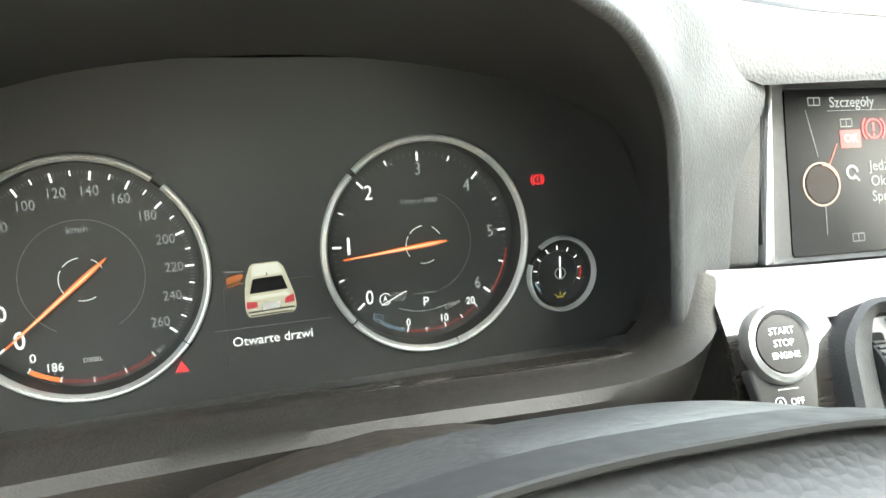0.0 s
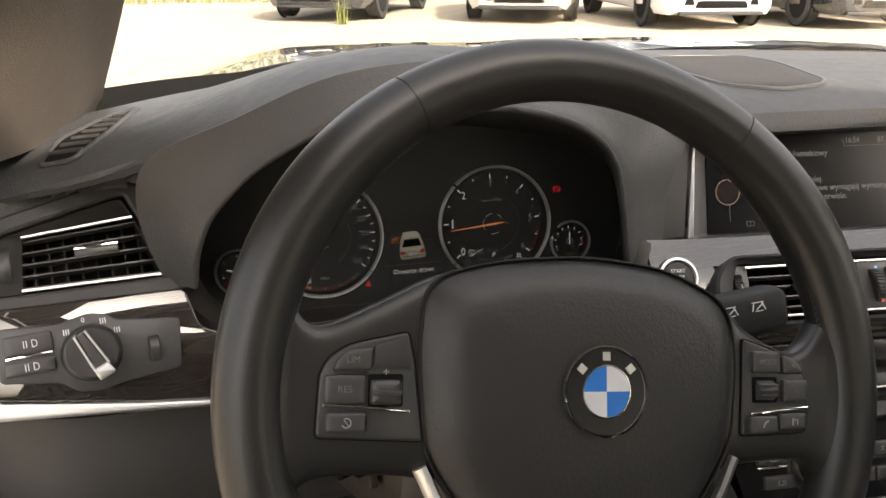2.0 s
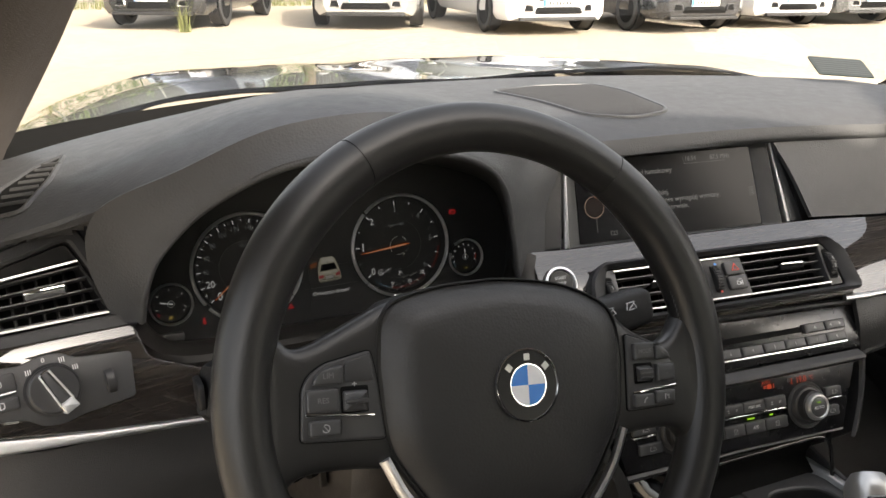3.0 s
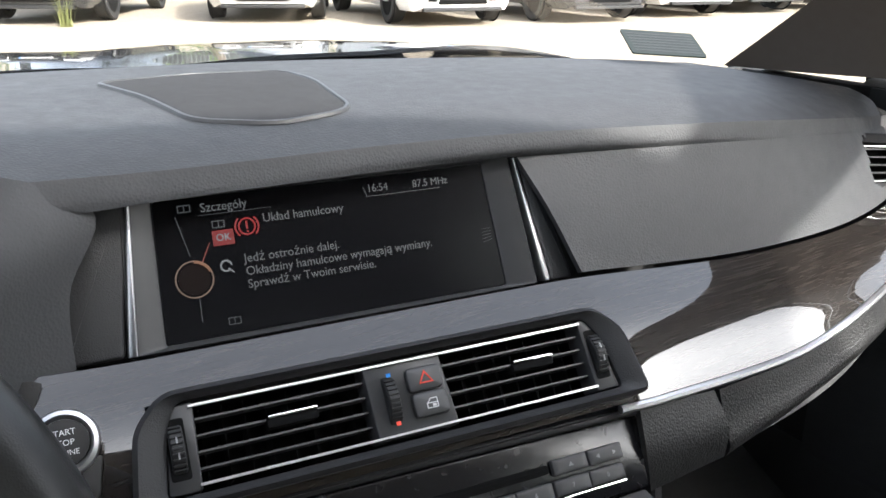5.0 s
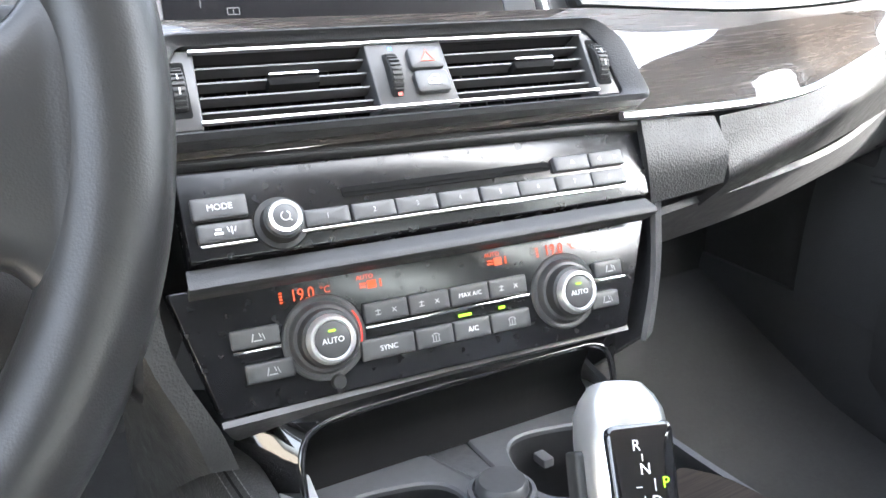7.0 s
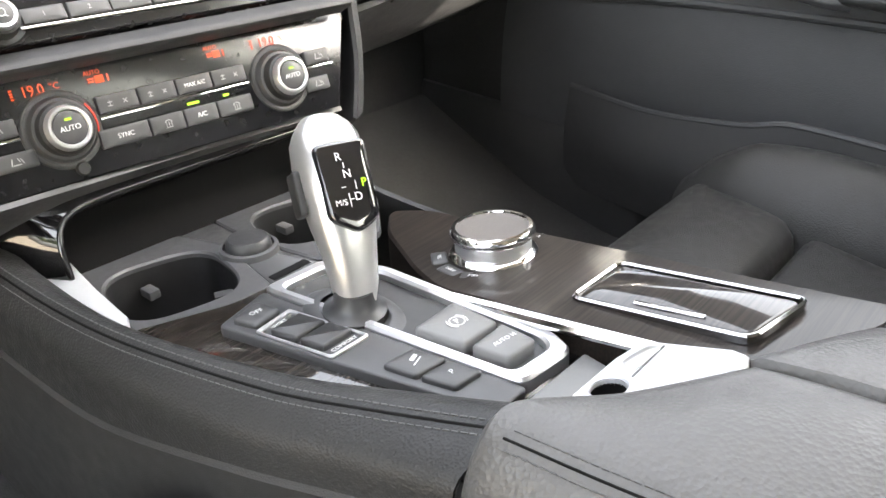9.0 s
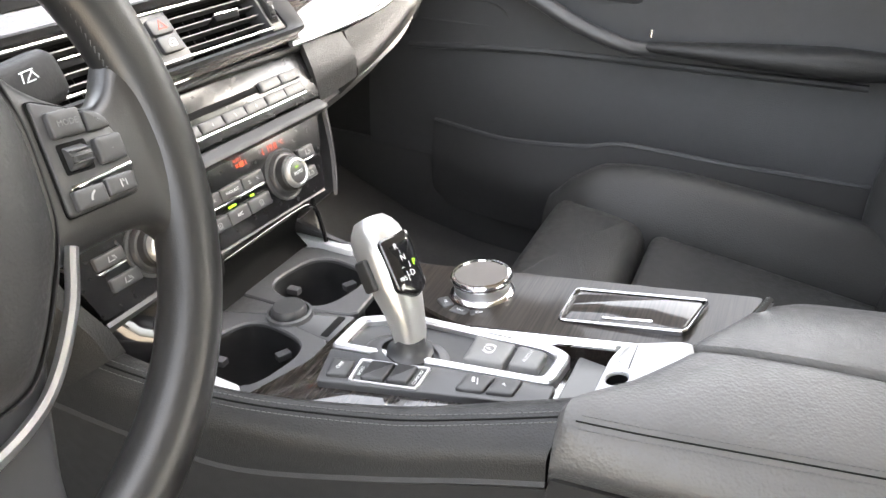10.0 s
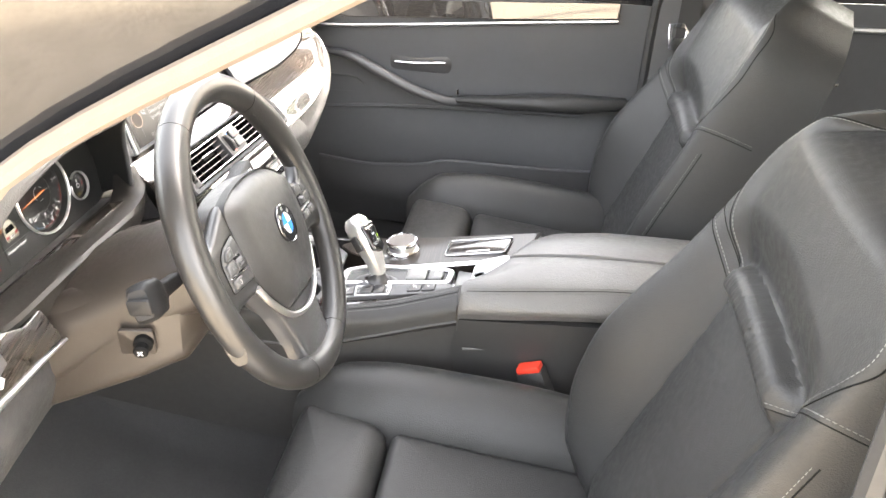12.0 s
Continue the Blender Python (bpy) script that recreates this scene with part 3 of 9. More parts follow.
# ---- dashboard ----
BROW = [(-0.221, 0.290, 0.798), (-0.233, 0.284, 0.85), (-0.241, 0.280, 0.88), (-0.252, 0.272, 0.905), (-0.275, 0.255, 0.930), (-0.318, 0.225, 0.955), (-0.39, 0.195, 0.974), (-0.48, 0.215, 0.967), (-0.545, 0.240, 0.932), (-0.582, 0.250, 0.895), (-0.595, 0.252, 0.868), (-0.601, 0.262, 0.835)]
SHOULDER = [(-0.181, 0.308, 0.806), (-0.177, 0.318, 0.866), (-0.155, 0.332, 0.908), (-0.19, 0.329, 0.934), (-0.2414, 0.2955, 0.9548), (-0.3133, 0.2571, 0.9821), (-0.4038, 0.2292, 0.9998), (-0.4874, 0.2342, 0.9931), (-0.5614, 0.2474, 0.9637), (-0.622, 0.262, 0.935), (-0.634, 0.278, 0.89), (-0.622, 0.278, 0.838)]
FRONT = [(-0.8, 0.335, 0.885), (-0.72, 0.285, 0.908), (-0.635, 0.262, 0.93), (-0.5614, 0.2474, 0.9637), (-0.4874, 0.2342, 0.9931), (-0.4038, 0.2292, 0.9998), (-0.3133, 0.2571, 0.9821), (-0.2414, 0.2955, 0.9548), (-0.19, 0.328, 0.934), (-0.1, 0.333, 0.93), (0.04, 0.33, 0.93), (0.17, 0.318, 0.929), (0.36, 0.3, 0.922), (0.52, 0.312, 0.908), (0.64, 0.345, 0.893), (0.76, 0.4, 0.875)]
BACK = [(-0.80, 0.46, 0.92), (-0.72, 0.49, 0.925), (-0.635, 0.55, 0.932), (-0.56, 0.60, 0.936), (-0.48, 0.64, 0.941), (-0.39, 0.67, 0.948), (-0.30, 0.69, 0.948), (-0.235, 0.70, 0.948), (-0.19, 0.705, 0.947), (-0.10, 0.71, 0.946), (0.04, 0.705, 0.945), (0.17, 0.69, 0.943), (0.36, 0.64, 0.940), (0.52, 0.585, 0.934), (0.64, 0.55, 0.922), (0.76, 0.50, 0.90)]


def between(k, lift):
    return [tuple(Vector(a).lerp(Vector(b), k) + Vector((0, 0, lift))) for a, b in zip(FRONT, BACK)]


dash = thing("dashboard", "black soft-skinned dashboard with a hooded instrument bay", "dashboard")
top = part("top_pad", skin([FRONT, between(0.05, 0.0055), between(0.16, 0.0125), between(0.5, 0.014), between(0.85, 0.004), BACK], 110, 4, thick=0.006), M_DASH, dash, "grained black upper dashboard pad")
# hood over the dials: from the pad's edge round to the brow and in to the dial plate
def dial_edge(k):
    """The dial plate's outline in the world, run as the brow runs."""
    f = panel_frame(-0.41, 0.358, 0.83, 11, 0)
    pts = [(0.205, -0.055), (0.213, 0.0), (0.196, 0.055), (0.13, 0.085), (0.02, 0.10), (-0.09, 0.092), (-0.165, 0.06), (-0.20, 0.0), (-0.198, -0.055)]
    return [tuple(f @ Vector((a * k, b * k, 0))) for a, b in pts]


def lerp_rows(a, b, k, lift=0.0):
    return [tuple(Vector(p).lerp(Vector(q), k) + Vector((0, 0, lift))) for p, q in zip(a, b)]


hood_mid = lerp_rows(spline(BROW, 12), spline(dial_edge(1), 12), 0.4, 0.003)
part("instrument_hood", skin([BROW, hood_mid, dial_edge(1)], 70, 5, thick=0.003), M_DIAL, dash, "matt black hood over the dials")
# the band from the pad's shoulder round to the brow; beside the screen it runs down as a grained flank
band = [tuple(Vector(a).lerp(Vector(b), 0.5) + Vector((0, 0.002, -0.003))) for a, b in zip(SHOULDER, BROW)]
bm = bmesh.new()
cols = [spline([a, m, Vector(b) + Vector((0.0, -0.001, 0.001)), b], 10) for a, m, b in zip(SHOULDER, band, BROW)]
rails = [spline([c[i] for c in cols], 90) for i in range(10)]
vs = [[bm.verts.new(p) for p in r] for r in rails]
for p, q in zip(vs, vs[1:]):
    for i in range(len(p) - 1):
        bm.faces.new((p[i], p[i + 1], q[i + 1], q[i]))
bmesh.ops.recalc_face_normals(bm, faces=bm.faces)
bmesh.ops.solidify(bm, geom=bm.faces[:], thickness=0.003)
part("brow_band", bm, M_DASH, dash, "grained black band round the dials")
part("brow_edge", tube(BROW, 0.0035, 10, steps=80), M_DASH, dash)
# face round the side vent
part("side_face", cut_hole(skin([[(-0.80, 0.337, 0.883), (-0.735, 0.292, 0.902), (-0.66, 0.266, 0.922), (-0.620, 0.264, 0.934)], [(-0.80, 0.330, 0.868), (-0.740, 0.285, 0.888), (-0.66, 0.297, 0.908), (-0.628, 0.288, 0.900)], [(-0.80, 0.318, 0.845), (-0.755, 0.278, 0.860), (-0.66, 0.294, 0.868), (-0.622, 0.284, 0.862)], [(-0.80, 0.300, 0.785), (-0.755, 0.262, 0.795), (-0.66, 0.270, 0.800), (-0.612, 0.280, 0.815)]], 44, 8, thick=0.004), panel_frame(-0.635, 0.288, 0.862, 30, -10), -0.118, 0.024, -0.034, 0.045), M_DASH, dash)
LIP = [(0.155, 0.322, 0.910), (0.36, 0.296, 0.905), (0.52, 0.306, 0.893), (0.64, 0.338, 0.878), (0.76, 0.392, 0.862)]
FACE_LOW = [(0.190, 0.276, 0.822), (0.36, 0.262, 0.813), (0.50, 0.262, 0.815), (0.62, 0.29, 0.818), (0.75, 0.35, 0.815)]
part("pad_lip", skin([[p for p in FRONT[8:]], [(p[0], p[1] - 0.004, p[2] - 0.012) for p in FRONT[8:]], [(-0.16, 0.325, 0.912), (-0.10, 0.328, 0.912), (0.04, 0.326, 0.912), (0.155, 0.320, 0.911)] + LIP[1:]], 60, 4, thick=0.003), M_DASH, dash)
part("passenger_face", cut_hole(skin([LIP, lerp_rows(LIP, FACE_LOW, 0.5, 0.004), FACE_LOW], 80, 12, thick=0.006), panel_frame(0.6894, 0.2938, 0.8463, 24, 22), -0.088, 0.084, -0.026, 0.030), M_DASH, dash, "grained black pad before the passenger")
TRIM_UP = [(-0.203, 0.300, 0.824), (-0.15, 0.296, 0.822), (0.0, 0.288, 0.820), (0.158, 0.277, 0.819), (0.195, 0.272, 0.819), (0.36, 0.258, 0.811), (0.50, 0.258, 0.813), (0.62, 0.286, 0.816), (0.75, 0.345, 0.813)]
TRIM_LOW = [(-0.218, 0.236, 0.752), (-0.15, 0.222, 0.752), (0.0, 0.205, 0.754), (0.158, 0.189, 0.756), (0.195, 0.186, 0.755), (0.345, 0.182, 0.757), (0.445, 0.186, 0.782), (0.60, 0.235, 0.800), (0.75, 0.325, 0.806)]
trim_bow = [tuple(Vector(a).lerp(Vector(b), 0.5) + Vector((0, -0.007, 0.006))) for a, b in zip(TRIM_UP, TRIM_LOW)]
trim = thing("dashboard_trim", "dark lacquered wood trim across the dashboard with a metal edge", "trim")
part("veneer", cut_hole(skin([TRIM_UP, trim_bow, TRIM_LOW], 150, 8, thick=0.004), panel_frame(0.008, 0.226, 0.789, 39, 5.5), -0.162, 0.163, -0.031, 0.029), M_WOOD, trim, "dark glossy fine-line wood veneer")
part("metal_edge", tube([(p[0], p[1] - 0.002, p[2] - 0.003) for p in TRIM_LOW[3:]], 0.0035, 8, steps=50), M_ALU, trim, "satin metal edge strip")
# lower passenger pad and glove box
PANEL_LOW = [(0.176, 0.166, 0.690), (0.25, 0.164, 0.696), (0.345, 0.164, 0.722), (0.445, 0.172, 0.752), (0.60, 0.22, 0.778), (0.75, 0.31, 0.788)]
PANEL_UP = [(0.176, 0.186, 0.750), (0.25, 0.182, 0.745), (0.345, 0.178, 0.752), (0.445, 0.182, 0.777), (0.60, 0.231, 0.795), (0.75, 0.321, 0.801)]
lower = thing("glove_box", "grained black glove box and lower passenger pad", "glove box")
part("upper_pad", skin([PANEL_UP[:2], [(0.172, 0.170, 0.72), (0.253, 0.166, 0.72)], PANEL_LOW[:2]], 10, 6, thick=0.006), M_LEATHER, lower)
part("lid", skin([[(0.256, 0.182, 0.744)] + PANEL_UP[2:], lerp_rows([(0.256, 0.182, 0.744)] + PANEL_UP[2:], [(0.256, 0.165, 0.697)] + PANEL_LOW[2:], 0.5, 0.0), [(0.256, 0.165, 0.697)] + PANEL_LOW[2:], [(0.256, 0.19, 0.668), (0.345, 0.19, 0.685), (0.445, 0.20, 0.70), (0.60, 0.24, 0.715), (0.75, 0.32, 0.72)]], 40, 6, thick=0.006), M_LEATHER, lower, "grained black glove box lid")
part("underside", skin([[(0.176, 0.19, 0.67), (0.45, 0.21, 0.69), (0.78, 0.33, 0.71)], [(0.18, 0.30, 0.58), (0.45, 0.30, 0.60), (0.80, 0.36, 0.62)], [(0.18, 0.55, 0.50), (0.45, 0.55, 0.5), (0.82, 0.55, 0.5)]], 20, 6, thick=0.006), M_LOWER, lower)

# height of the pad's skin under a place
pad_tree = BVHTree.FromPolygons([v.co.copy() for v in top.data.vertices], [tuple(p.vertices) for p in top.data.polygons])


def on_pad(x, y, lift=0.0):
    hit = pad_tree.ray_cast(Vector((x, y, 2.0)), Vector((0, 0, -1)))
    return Vector((x, y, (hit[0].z if hit[0] else 0.95) + lift)), (hit[1] if hit[0] else Vector((0, 0, 1)))


# dash speaker grille
sp = thing("speaker_grille", "dark cloth speaker grille set in the dashboard top", "speaker")
SPK = rounded([(-0.112, 0.561), (-0.086, 0.474), (-0.072, 0.402), (-0.02, 0.380), (0.031, 0.388), (0.046, 0.402), (0.057, 0.50), (0.053, 0.57), (-0.028, 0.588)], 0.018, 5)


def spk(k, lift):
    c = Vector((-0.02, 0.48))
    return [tuple(on_pad(*(c + (p - c) * k), lift)[0]) for p in SPK]


part("cloth", loft([spk(1.0, -0.004), spk(1.0, 0.0015), spk(0.96, 0.0025), spk(0.6, 0.0025), spk(0.2, 0.0025)]), mat("black_speaker_cloth", (0.022, 0.022, 0.023), 0.9, grain=(1600, 0.8), vary=0.1), sp)
part("rim", tube(spk(1.03, 0.0005), 0.0026, 6, closed=True), M_PLASTIC, sp)

# windscreen sticker at the far corner
tag = thing("windscreen_tag", "dark striped card tag behind the windscreen corner", "tag")
tag.matrix_world = pose(0.525, 0.545, 0.957, 24, 4, -20)
part("card", prism(rect(0, 0, 0.095, 0.055, 0.004), 0, 0.002), mat("dark_green_card", (0.02, 0.028, 0.024), 0.5), tag)
bars([(0, -0.02 + 0.0065 * i, 0.085, 0.003, 0) for i in range(7)], 0.0021, M_PLASTIC, tag, "stripe")

for sx in (-1, 1):
    tagged(part("kick_panel", box(min(sx * 0.80, sx * 0.83), max(sx * 0.80, sx * 0.83), 0.36, 0.68, 0.22, 0.90, 0.004), M_CARPET), "dark felt kick panel beside the footwell", "panel")
for sx in (-1, 1):
    x = 0.755 if sx > 0 else -0.797
    part("end_cap", loft([[(x, 0.40, 0.874), (x, 0.50, 0.898), (x, 0.66, 0.85), (x, 0.60, 0.55), (x, 0.34, 0.62), (x, 0.30, 0.79), (x, 0.325, 0.806), (x, 0.35, 0.815), (x, 0.392, 0.862)], [(x + sx * 0.03, 0.40, 0.874), (x + sx * 0.03, 0.50, 0.898), (x + sx * 0.03, 0.66, 0.85), (x + sx * 0.03, 0.60, 0.55), (x + sx * 0.03, 0.34, 0.62), (x + sx * 0.03, 0.30, 0.79), (x + sx * 0.03, 0.325, 0.806), (x + sx * 0.03, 0.35, 0.815), (x + sx * 0.03, 0.392, 0.862)]]), M_LOWER, dash)


# ---- driver's side: vent, light switch, knee panel ----
F_LV = panel_frame(-0.635, 0.288, 0.862, 30, -10)
LV_OPEN = [(-0.0880, -0.0235), (0.0095, -0.0255), (-0.0063, 0.0245), (-0.0835, 0.0180)]
lv = thing("side_air_vent", "black air vent with chrome-edged slats beside the dials", "air vent", F_LV)
part("surround", frame_ring(rounded([(-0.126, -0.036), (0.030, -0.041), (-0.001, 0.052), (-0.014, 0.054), (-0.104, 0.031), (-0.119, 0.010)], 0.008), rounded([(-0.112, -0.025), (0.0165, -0.027), (-0.0095, 0.0405), (-0.016, 0.0405), (-0.097, 0.0205), (-0.102, 0.010)], 0.004), -0.06, 0.005, 0.002), M_LOWER, lv)
part("bezel", frame_ring(rounded([(-0.111, -0.0245), (0.016, -0.0265), (-0.012, 0.0405), (-0.0995, 0.0195)], 0.006), rounded(LV_OPEN, 0.002), -0.03, -0.001, 0.001, drop=0.004), M_BEZEL, lv)
part("surround_top", prism(rounded([(-0.146, -0.036), (-0.127, -0.036), (-0.120, 0.009), (-0.105, 0.0305), (-0.016, 0.0535), (-0.010, 0.062), (-0.115, 0.056), (-0.150, 0.044)], 0.003), -0.016, 0.001, 0.001), M_DASH, lv)
part("duct", prism(rounded([(-0.11, -0.03), (0.02, -0.032), (-0.008, 0.04), (-0.10, 0.025)], 0.004), -0.055, -0.05), M_DARK, lv)


def slat(parent, x0, x1, y, z, material, tilt=12, w=0.014, h=0.0016, y1=None):
    y1 = y if y1 is None else y1
    bm = box(-0.5, 0.5, -0.5, 0.5, -0.5, 0.5)
    a, b = Vector((x0, y, z)), Vector((x1, y1, z))
    ang = math.atan2(b.y - a.y, b.x - a.x)
    moved(bm, Matrix.Translation((a + b) / 2) @ Matrix.Rotation(ang, 4, "Z") @ Matrix.Rotation(radians(tilt), 4, "X") @ Matrix.Diagonal(((b - a).length, h, w, 1)))
    return part("slat", bm, material, parent, smooth=False)


for i in range(5):
    f = (i + 0.5) / 5
    y0, y1 = -0.024 + 0.043 * f, -0.027 + 0.052 * f
    x1 = 0.012 - 0.018 * f
    slat(lv, -0.088 + 0.005 * f, x1, y0, -0.010, M_PLASTIC, tilt=-4, w=0.010, y1=y1, h=0.0013)
for y0, y1, a, b in ((-0.0220, -0.0240, -0.0875, 0.009), (0.0172, 0.0232, -0.0835, -0.006)):
    slat(lv, a, b, y0, 0.0005, M_ALU, y1=y1, w=0.004, h=0.0017, tilt=0)
tab = part("tab", box(-0.050, -0.019, -0.0015, 0.0065, -0.016, -0.004, 0.002), M_PLASTIC, lv)
part("tab_edge", box(-0.050, -0.019, 0.004, 0.0068, -0.0055, -0.0035, 0.0006), M_CHROME, tab, "chrome tab edge")
for i in range(8):
    bm = box(-0.0008, 0.0008, -0.023, 0.022, -0.040, -0.028)
    part("vane", moved(bm, Matrix.Translation((-0.08 + 0.011 * i, 0, 0))), M_BEZEL, lv, smooth=False)
part("thumb_wheel", moved(lathe([(0, -0.004), (0.014, -0.004), (0.015, -0.002), (0.015, 0.002), (0.014, 0.004), (0, 0.004)], 28), Matrix.Translation((-0.0965, -0.001, -0.010)) @ Matrix.Rotation(radians(90), 4, "Y")), M_BUTTON, lv)

# passenger's end vent
F_RV = panel_frame(0.6894, 0.2938, 0.8463, 24, 22)
rv = thing("side_air_vent", "black air vent with chrome-edged slats at the passenger's end", "air vent", F_RV)
RV_OPEN = [(-0.072, -0.020), (0.080, -0.022), (0.072, 0.018), (-0.082, 0.026)]
part("bezel", frame_ring(rounded([(-0.082, -0.030), (0.092, -0.032), (0.082, 0.026), (-0.097, 0.036)], 0.008), rounded(RV_OPEN, 0.004), -0.03, 0.005, 0.002, drop=0.004), M_PLASTIC, rv)
part("duct", prism(rounded(RV_OPEN, 0.004), -0.03, -0.026), M_DARK, rv)
for i in range(5):
    f = (i + 0.5) / 5
    slat(rv, -0.074 - 0.008 * f, 0.079 - 0.006 * f, -0.020 + 0.045 * f, -0.012, M_PLASTIC, y1=-0.022 + 0.040 * f, h=0.0014)
for y0, y1 in ((-0.017, -0.019), (0.022, 0.0145)):
    slat(rv, -0.078, 0.076, y0, -0.004, M_ALU, y1=y1, w=0.004, h=0.0016)

# defroster slot on top of the pad
df = thing("side_defroster", "black slotted defroster outlet on the dashboard top", "air vent")
DEF = rounded([(-0.703, 0.302), (-0.676, 0.296), (-0.655, 0.345), (-0.641, 0.425), (-0.668, 0.395), (-0.695, 0.350)], 0.008, 4)


def def_ring(k, lift):
    c = Vector((-0.672, 0.352))
    return [tuple(on_pad(*(c + (p - c) * k), lift)[0]) for p in DEF]


part("rim", tube(def_ring(1.0, 0.0005), 0.0026, 6, closed=True), M_LOWER, df)
part("well", loft([def_ring(0.98, 0.0), def_ring(0.96, 0.0012), def_ring(0.5, 0.0012), def_ring(0.1, 0.0012)]), M_DARK, df)
for i in range(7):
    y = 0.312 + 0.0135 * i
    x0, x1 = -0.698 + 0.0062 * i, -0.672 + 0.0042 * i
    a, b = on_pad(x0, y + 0.006, 0.002)[0], on_pad(x1, y - 0.004, 0.002)[0]
    part("slat", tube([a, b], 0.0018, 6, flat=0.5), M_LOWER, df, smooth=False)

F_LP = panel_frame(-0.65, 0.238, 0.803, 25, -12)
side = thing("driver_trim", "dark lacquered wood trim with a satin metal edge and light switch", "trim", F_LP)
part("veneer", prism(rounded([(-0.099, -0.010), (-0.090, -0.022), (0.004, -0.044), (0.082, -0.058), (0.14, -0.069), (0.14, -0.022), (0.099, -0.019), (0.070, -0.004), (0.0534, 0.0046), (0.0474, 0.0349), (-0.099, 0.042)], 0.006), -0.02, -0.002, 0.002), M_WOOD, side, "dark glossy fine-line wood veneer")
part("metal_edge", prism([Vector(p) for p in ((-0.1065, 0.0424), (-0.1090, -0.006), (-0.1075, -0.024), (-0.102, -0.0325), (-0.09, -0.0355), (0.004, -0.0500), (0.082, -0.0625), (0.14, -0.0735), (0.14, -0.0695), (0.082, -0.0577), (0.004, -0.0435), (-0.085, -0.0235), (-0.095, -0.0165), (-0.0985, -0.0037), (-0.0980, 0.0415))], -0.015, 0.001, 0.0015), M_ALU, side, "satin metal edge strip")
sw = thing("light_switch", "round black light switch panel with a silver-edged knob", "switch panel", F_LP @ pose(0, 0, 0.0))
plate = rounded([(-0.0845, -0.0105), (-0.047, -0.0175), (-0.036, -0.0265), (-0.0214, -0.0285), (-0.006, -0.0255), (0.0346, -0.0234), (0.039, 0.0134), (-0.0047, 0.0200), (-0.012, 0.0255), (-0.0235, 0.0280), (-0.036, 0.0255), (-0.0425, 0.0238), (-0.0815, 0.0271)], 0.004)
part("plate", prism(plate, -0.004, 0.003, 0.001), M_BUTTON, sw)
kb = part("knob_base", moved(lathe([(0, 0), (0.0205, 0), (0.0205, 0.002), (0.0190, 0.004), (0.0185, 0.0065), (0.0185, 0.012), (0.017, 0.0135), (0, 0.0135)], 40), pose(-0.0245, -0.0005, 0.002)), M_PLASTIC, sw)
part("knob_grip", moved(prism(rounded([(-0.005, -0.0185), (0.005, -0.0185), (0.0035, 0.0165), (-0.0035, 0.0165)], 0.003), 0.013, 0.024, 0.002), pose(-0.0245, -0.0005, 0.002, 0, 0, 24)), M_BUTTON, kb)
part("knob_edge", moved(frame_ring(rounded([(-0.006, -0.0190), (0.006, -0.0190), (0.0045, 0.0165), (-0.0045, 0.0165)], 0.003), rounded([(-0.0042, -0.0120), (0.0042, -0.0120), (0.0035, 0.0150), (-0.0035, 0.0150)], 0.003), 0.013, 0.0242, 0.0006), pose(-0.0245, -0.0005, 0.002, 0, 0, 24)), M_CHROME, kb, "chrome grip edge")
part("knob_end", moved(prism(rounded([(-0.0060, -0.0195), (0.0060, -0.0195), (0.0052, -0.0105), (-0.0052, -0.0105)], 0.0015), 0.013, 0.0252, 0.0015), pose(-0.0245, -0.0005, 0.002, 0, 0, 24)), M_LACQ, kb, "silver knob end")
for q in (-1, 1):
    part("knob_side", moved(tube([(q * 0.0054, -0.012, 0.0245), (q * 0.0040, 0.0155, 0.0245)], 0.0008, 6), pose(-0.0245, -0.0005, 0.002, 0, 0, 24)), M_LACQ, kb)
button(sw, -0.0635, 0.0135, 0.031, 0.014, 0.003, 0.004)
button(sw, -0.0645, -0.0025, 0.032, 0.010, 0.003, 0.004)
part("strip", box(-0.079, -0.049, 0.0042, 0.0062, 0.003, 0.006, 0.0005), M_CHROME, sw, "thin chrome strip")
part("dimmer_wheel", moved(lathe([(0, -0.004), (0.011, -0.004), (0.012, -0.003), (0.012, 0.003), (0.011, 0.004), (0, 0.004)], 24), Matrix.Translation((0.018, -0.006, -0.004)) @ Matrix.Rotation(radians(90), 4, "Y")), M_PLASTIC, sw)
for x, y, s in ((-0.063, 0.0135, "D"), (-0.064, -0.0025, "D")):
    bars([(x - 0.0015 - 0.0018 * k, y, 0.0006, 0.005, 0) for k in range(2)] + [(x + 0.002, y, 0.0006, 0.005, 0), (x + 0.0035, y + 0.0022, 0.003, 0.0006, -18), (x + 0.0035, y - 0.0022, 0.003, 0.0006, 18), (x + 0.005, y, 0.0006, 0.003, 0)], 0.0077, M_WHITE, sw, "symbol")
for k, a in enumerate((135, 98, 62, 30)):
    c, s = math.cos(radians(a)), math.sin(radians(a))
    if k == 1:
        text("0", 0.005, -0.024 + 0.0215 * c, 0.002 + 0.0215 * s, 0.0085, M_WHITE, sw)
    else:
        bars([(-0.024 + 0.021 * c + d, 0.002 + 0.021 * s, 0.0007, 0.004, 0) for d in (-0.0016, 0, 0.0016)], 0.0084, M_WHITE, sw, "symbol")

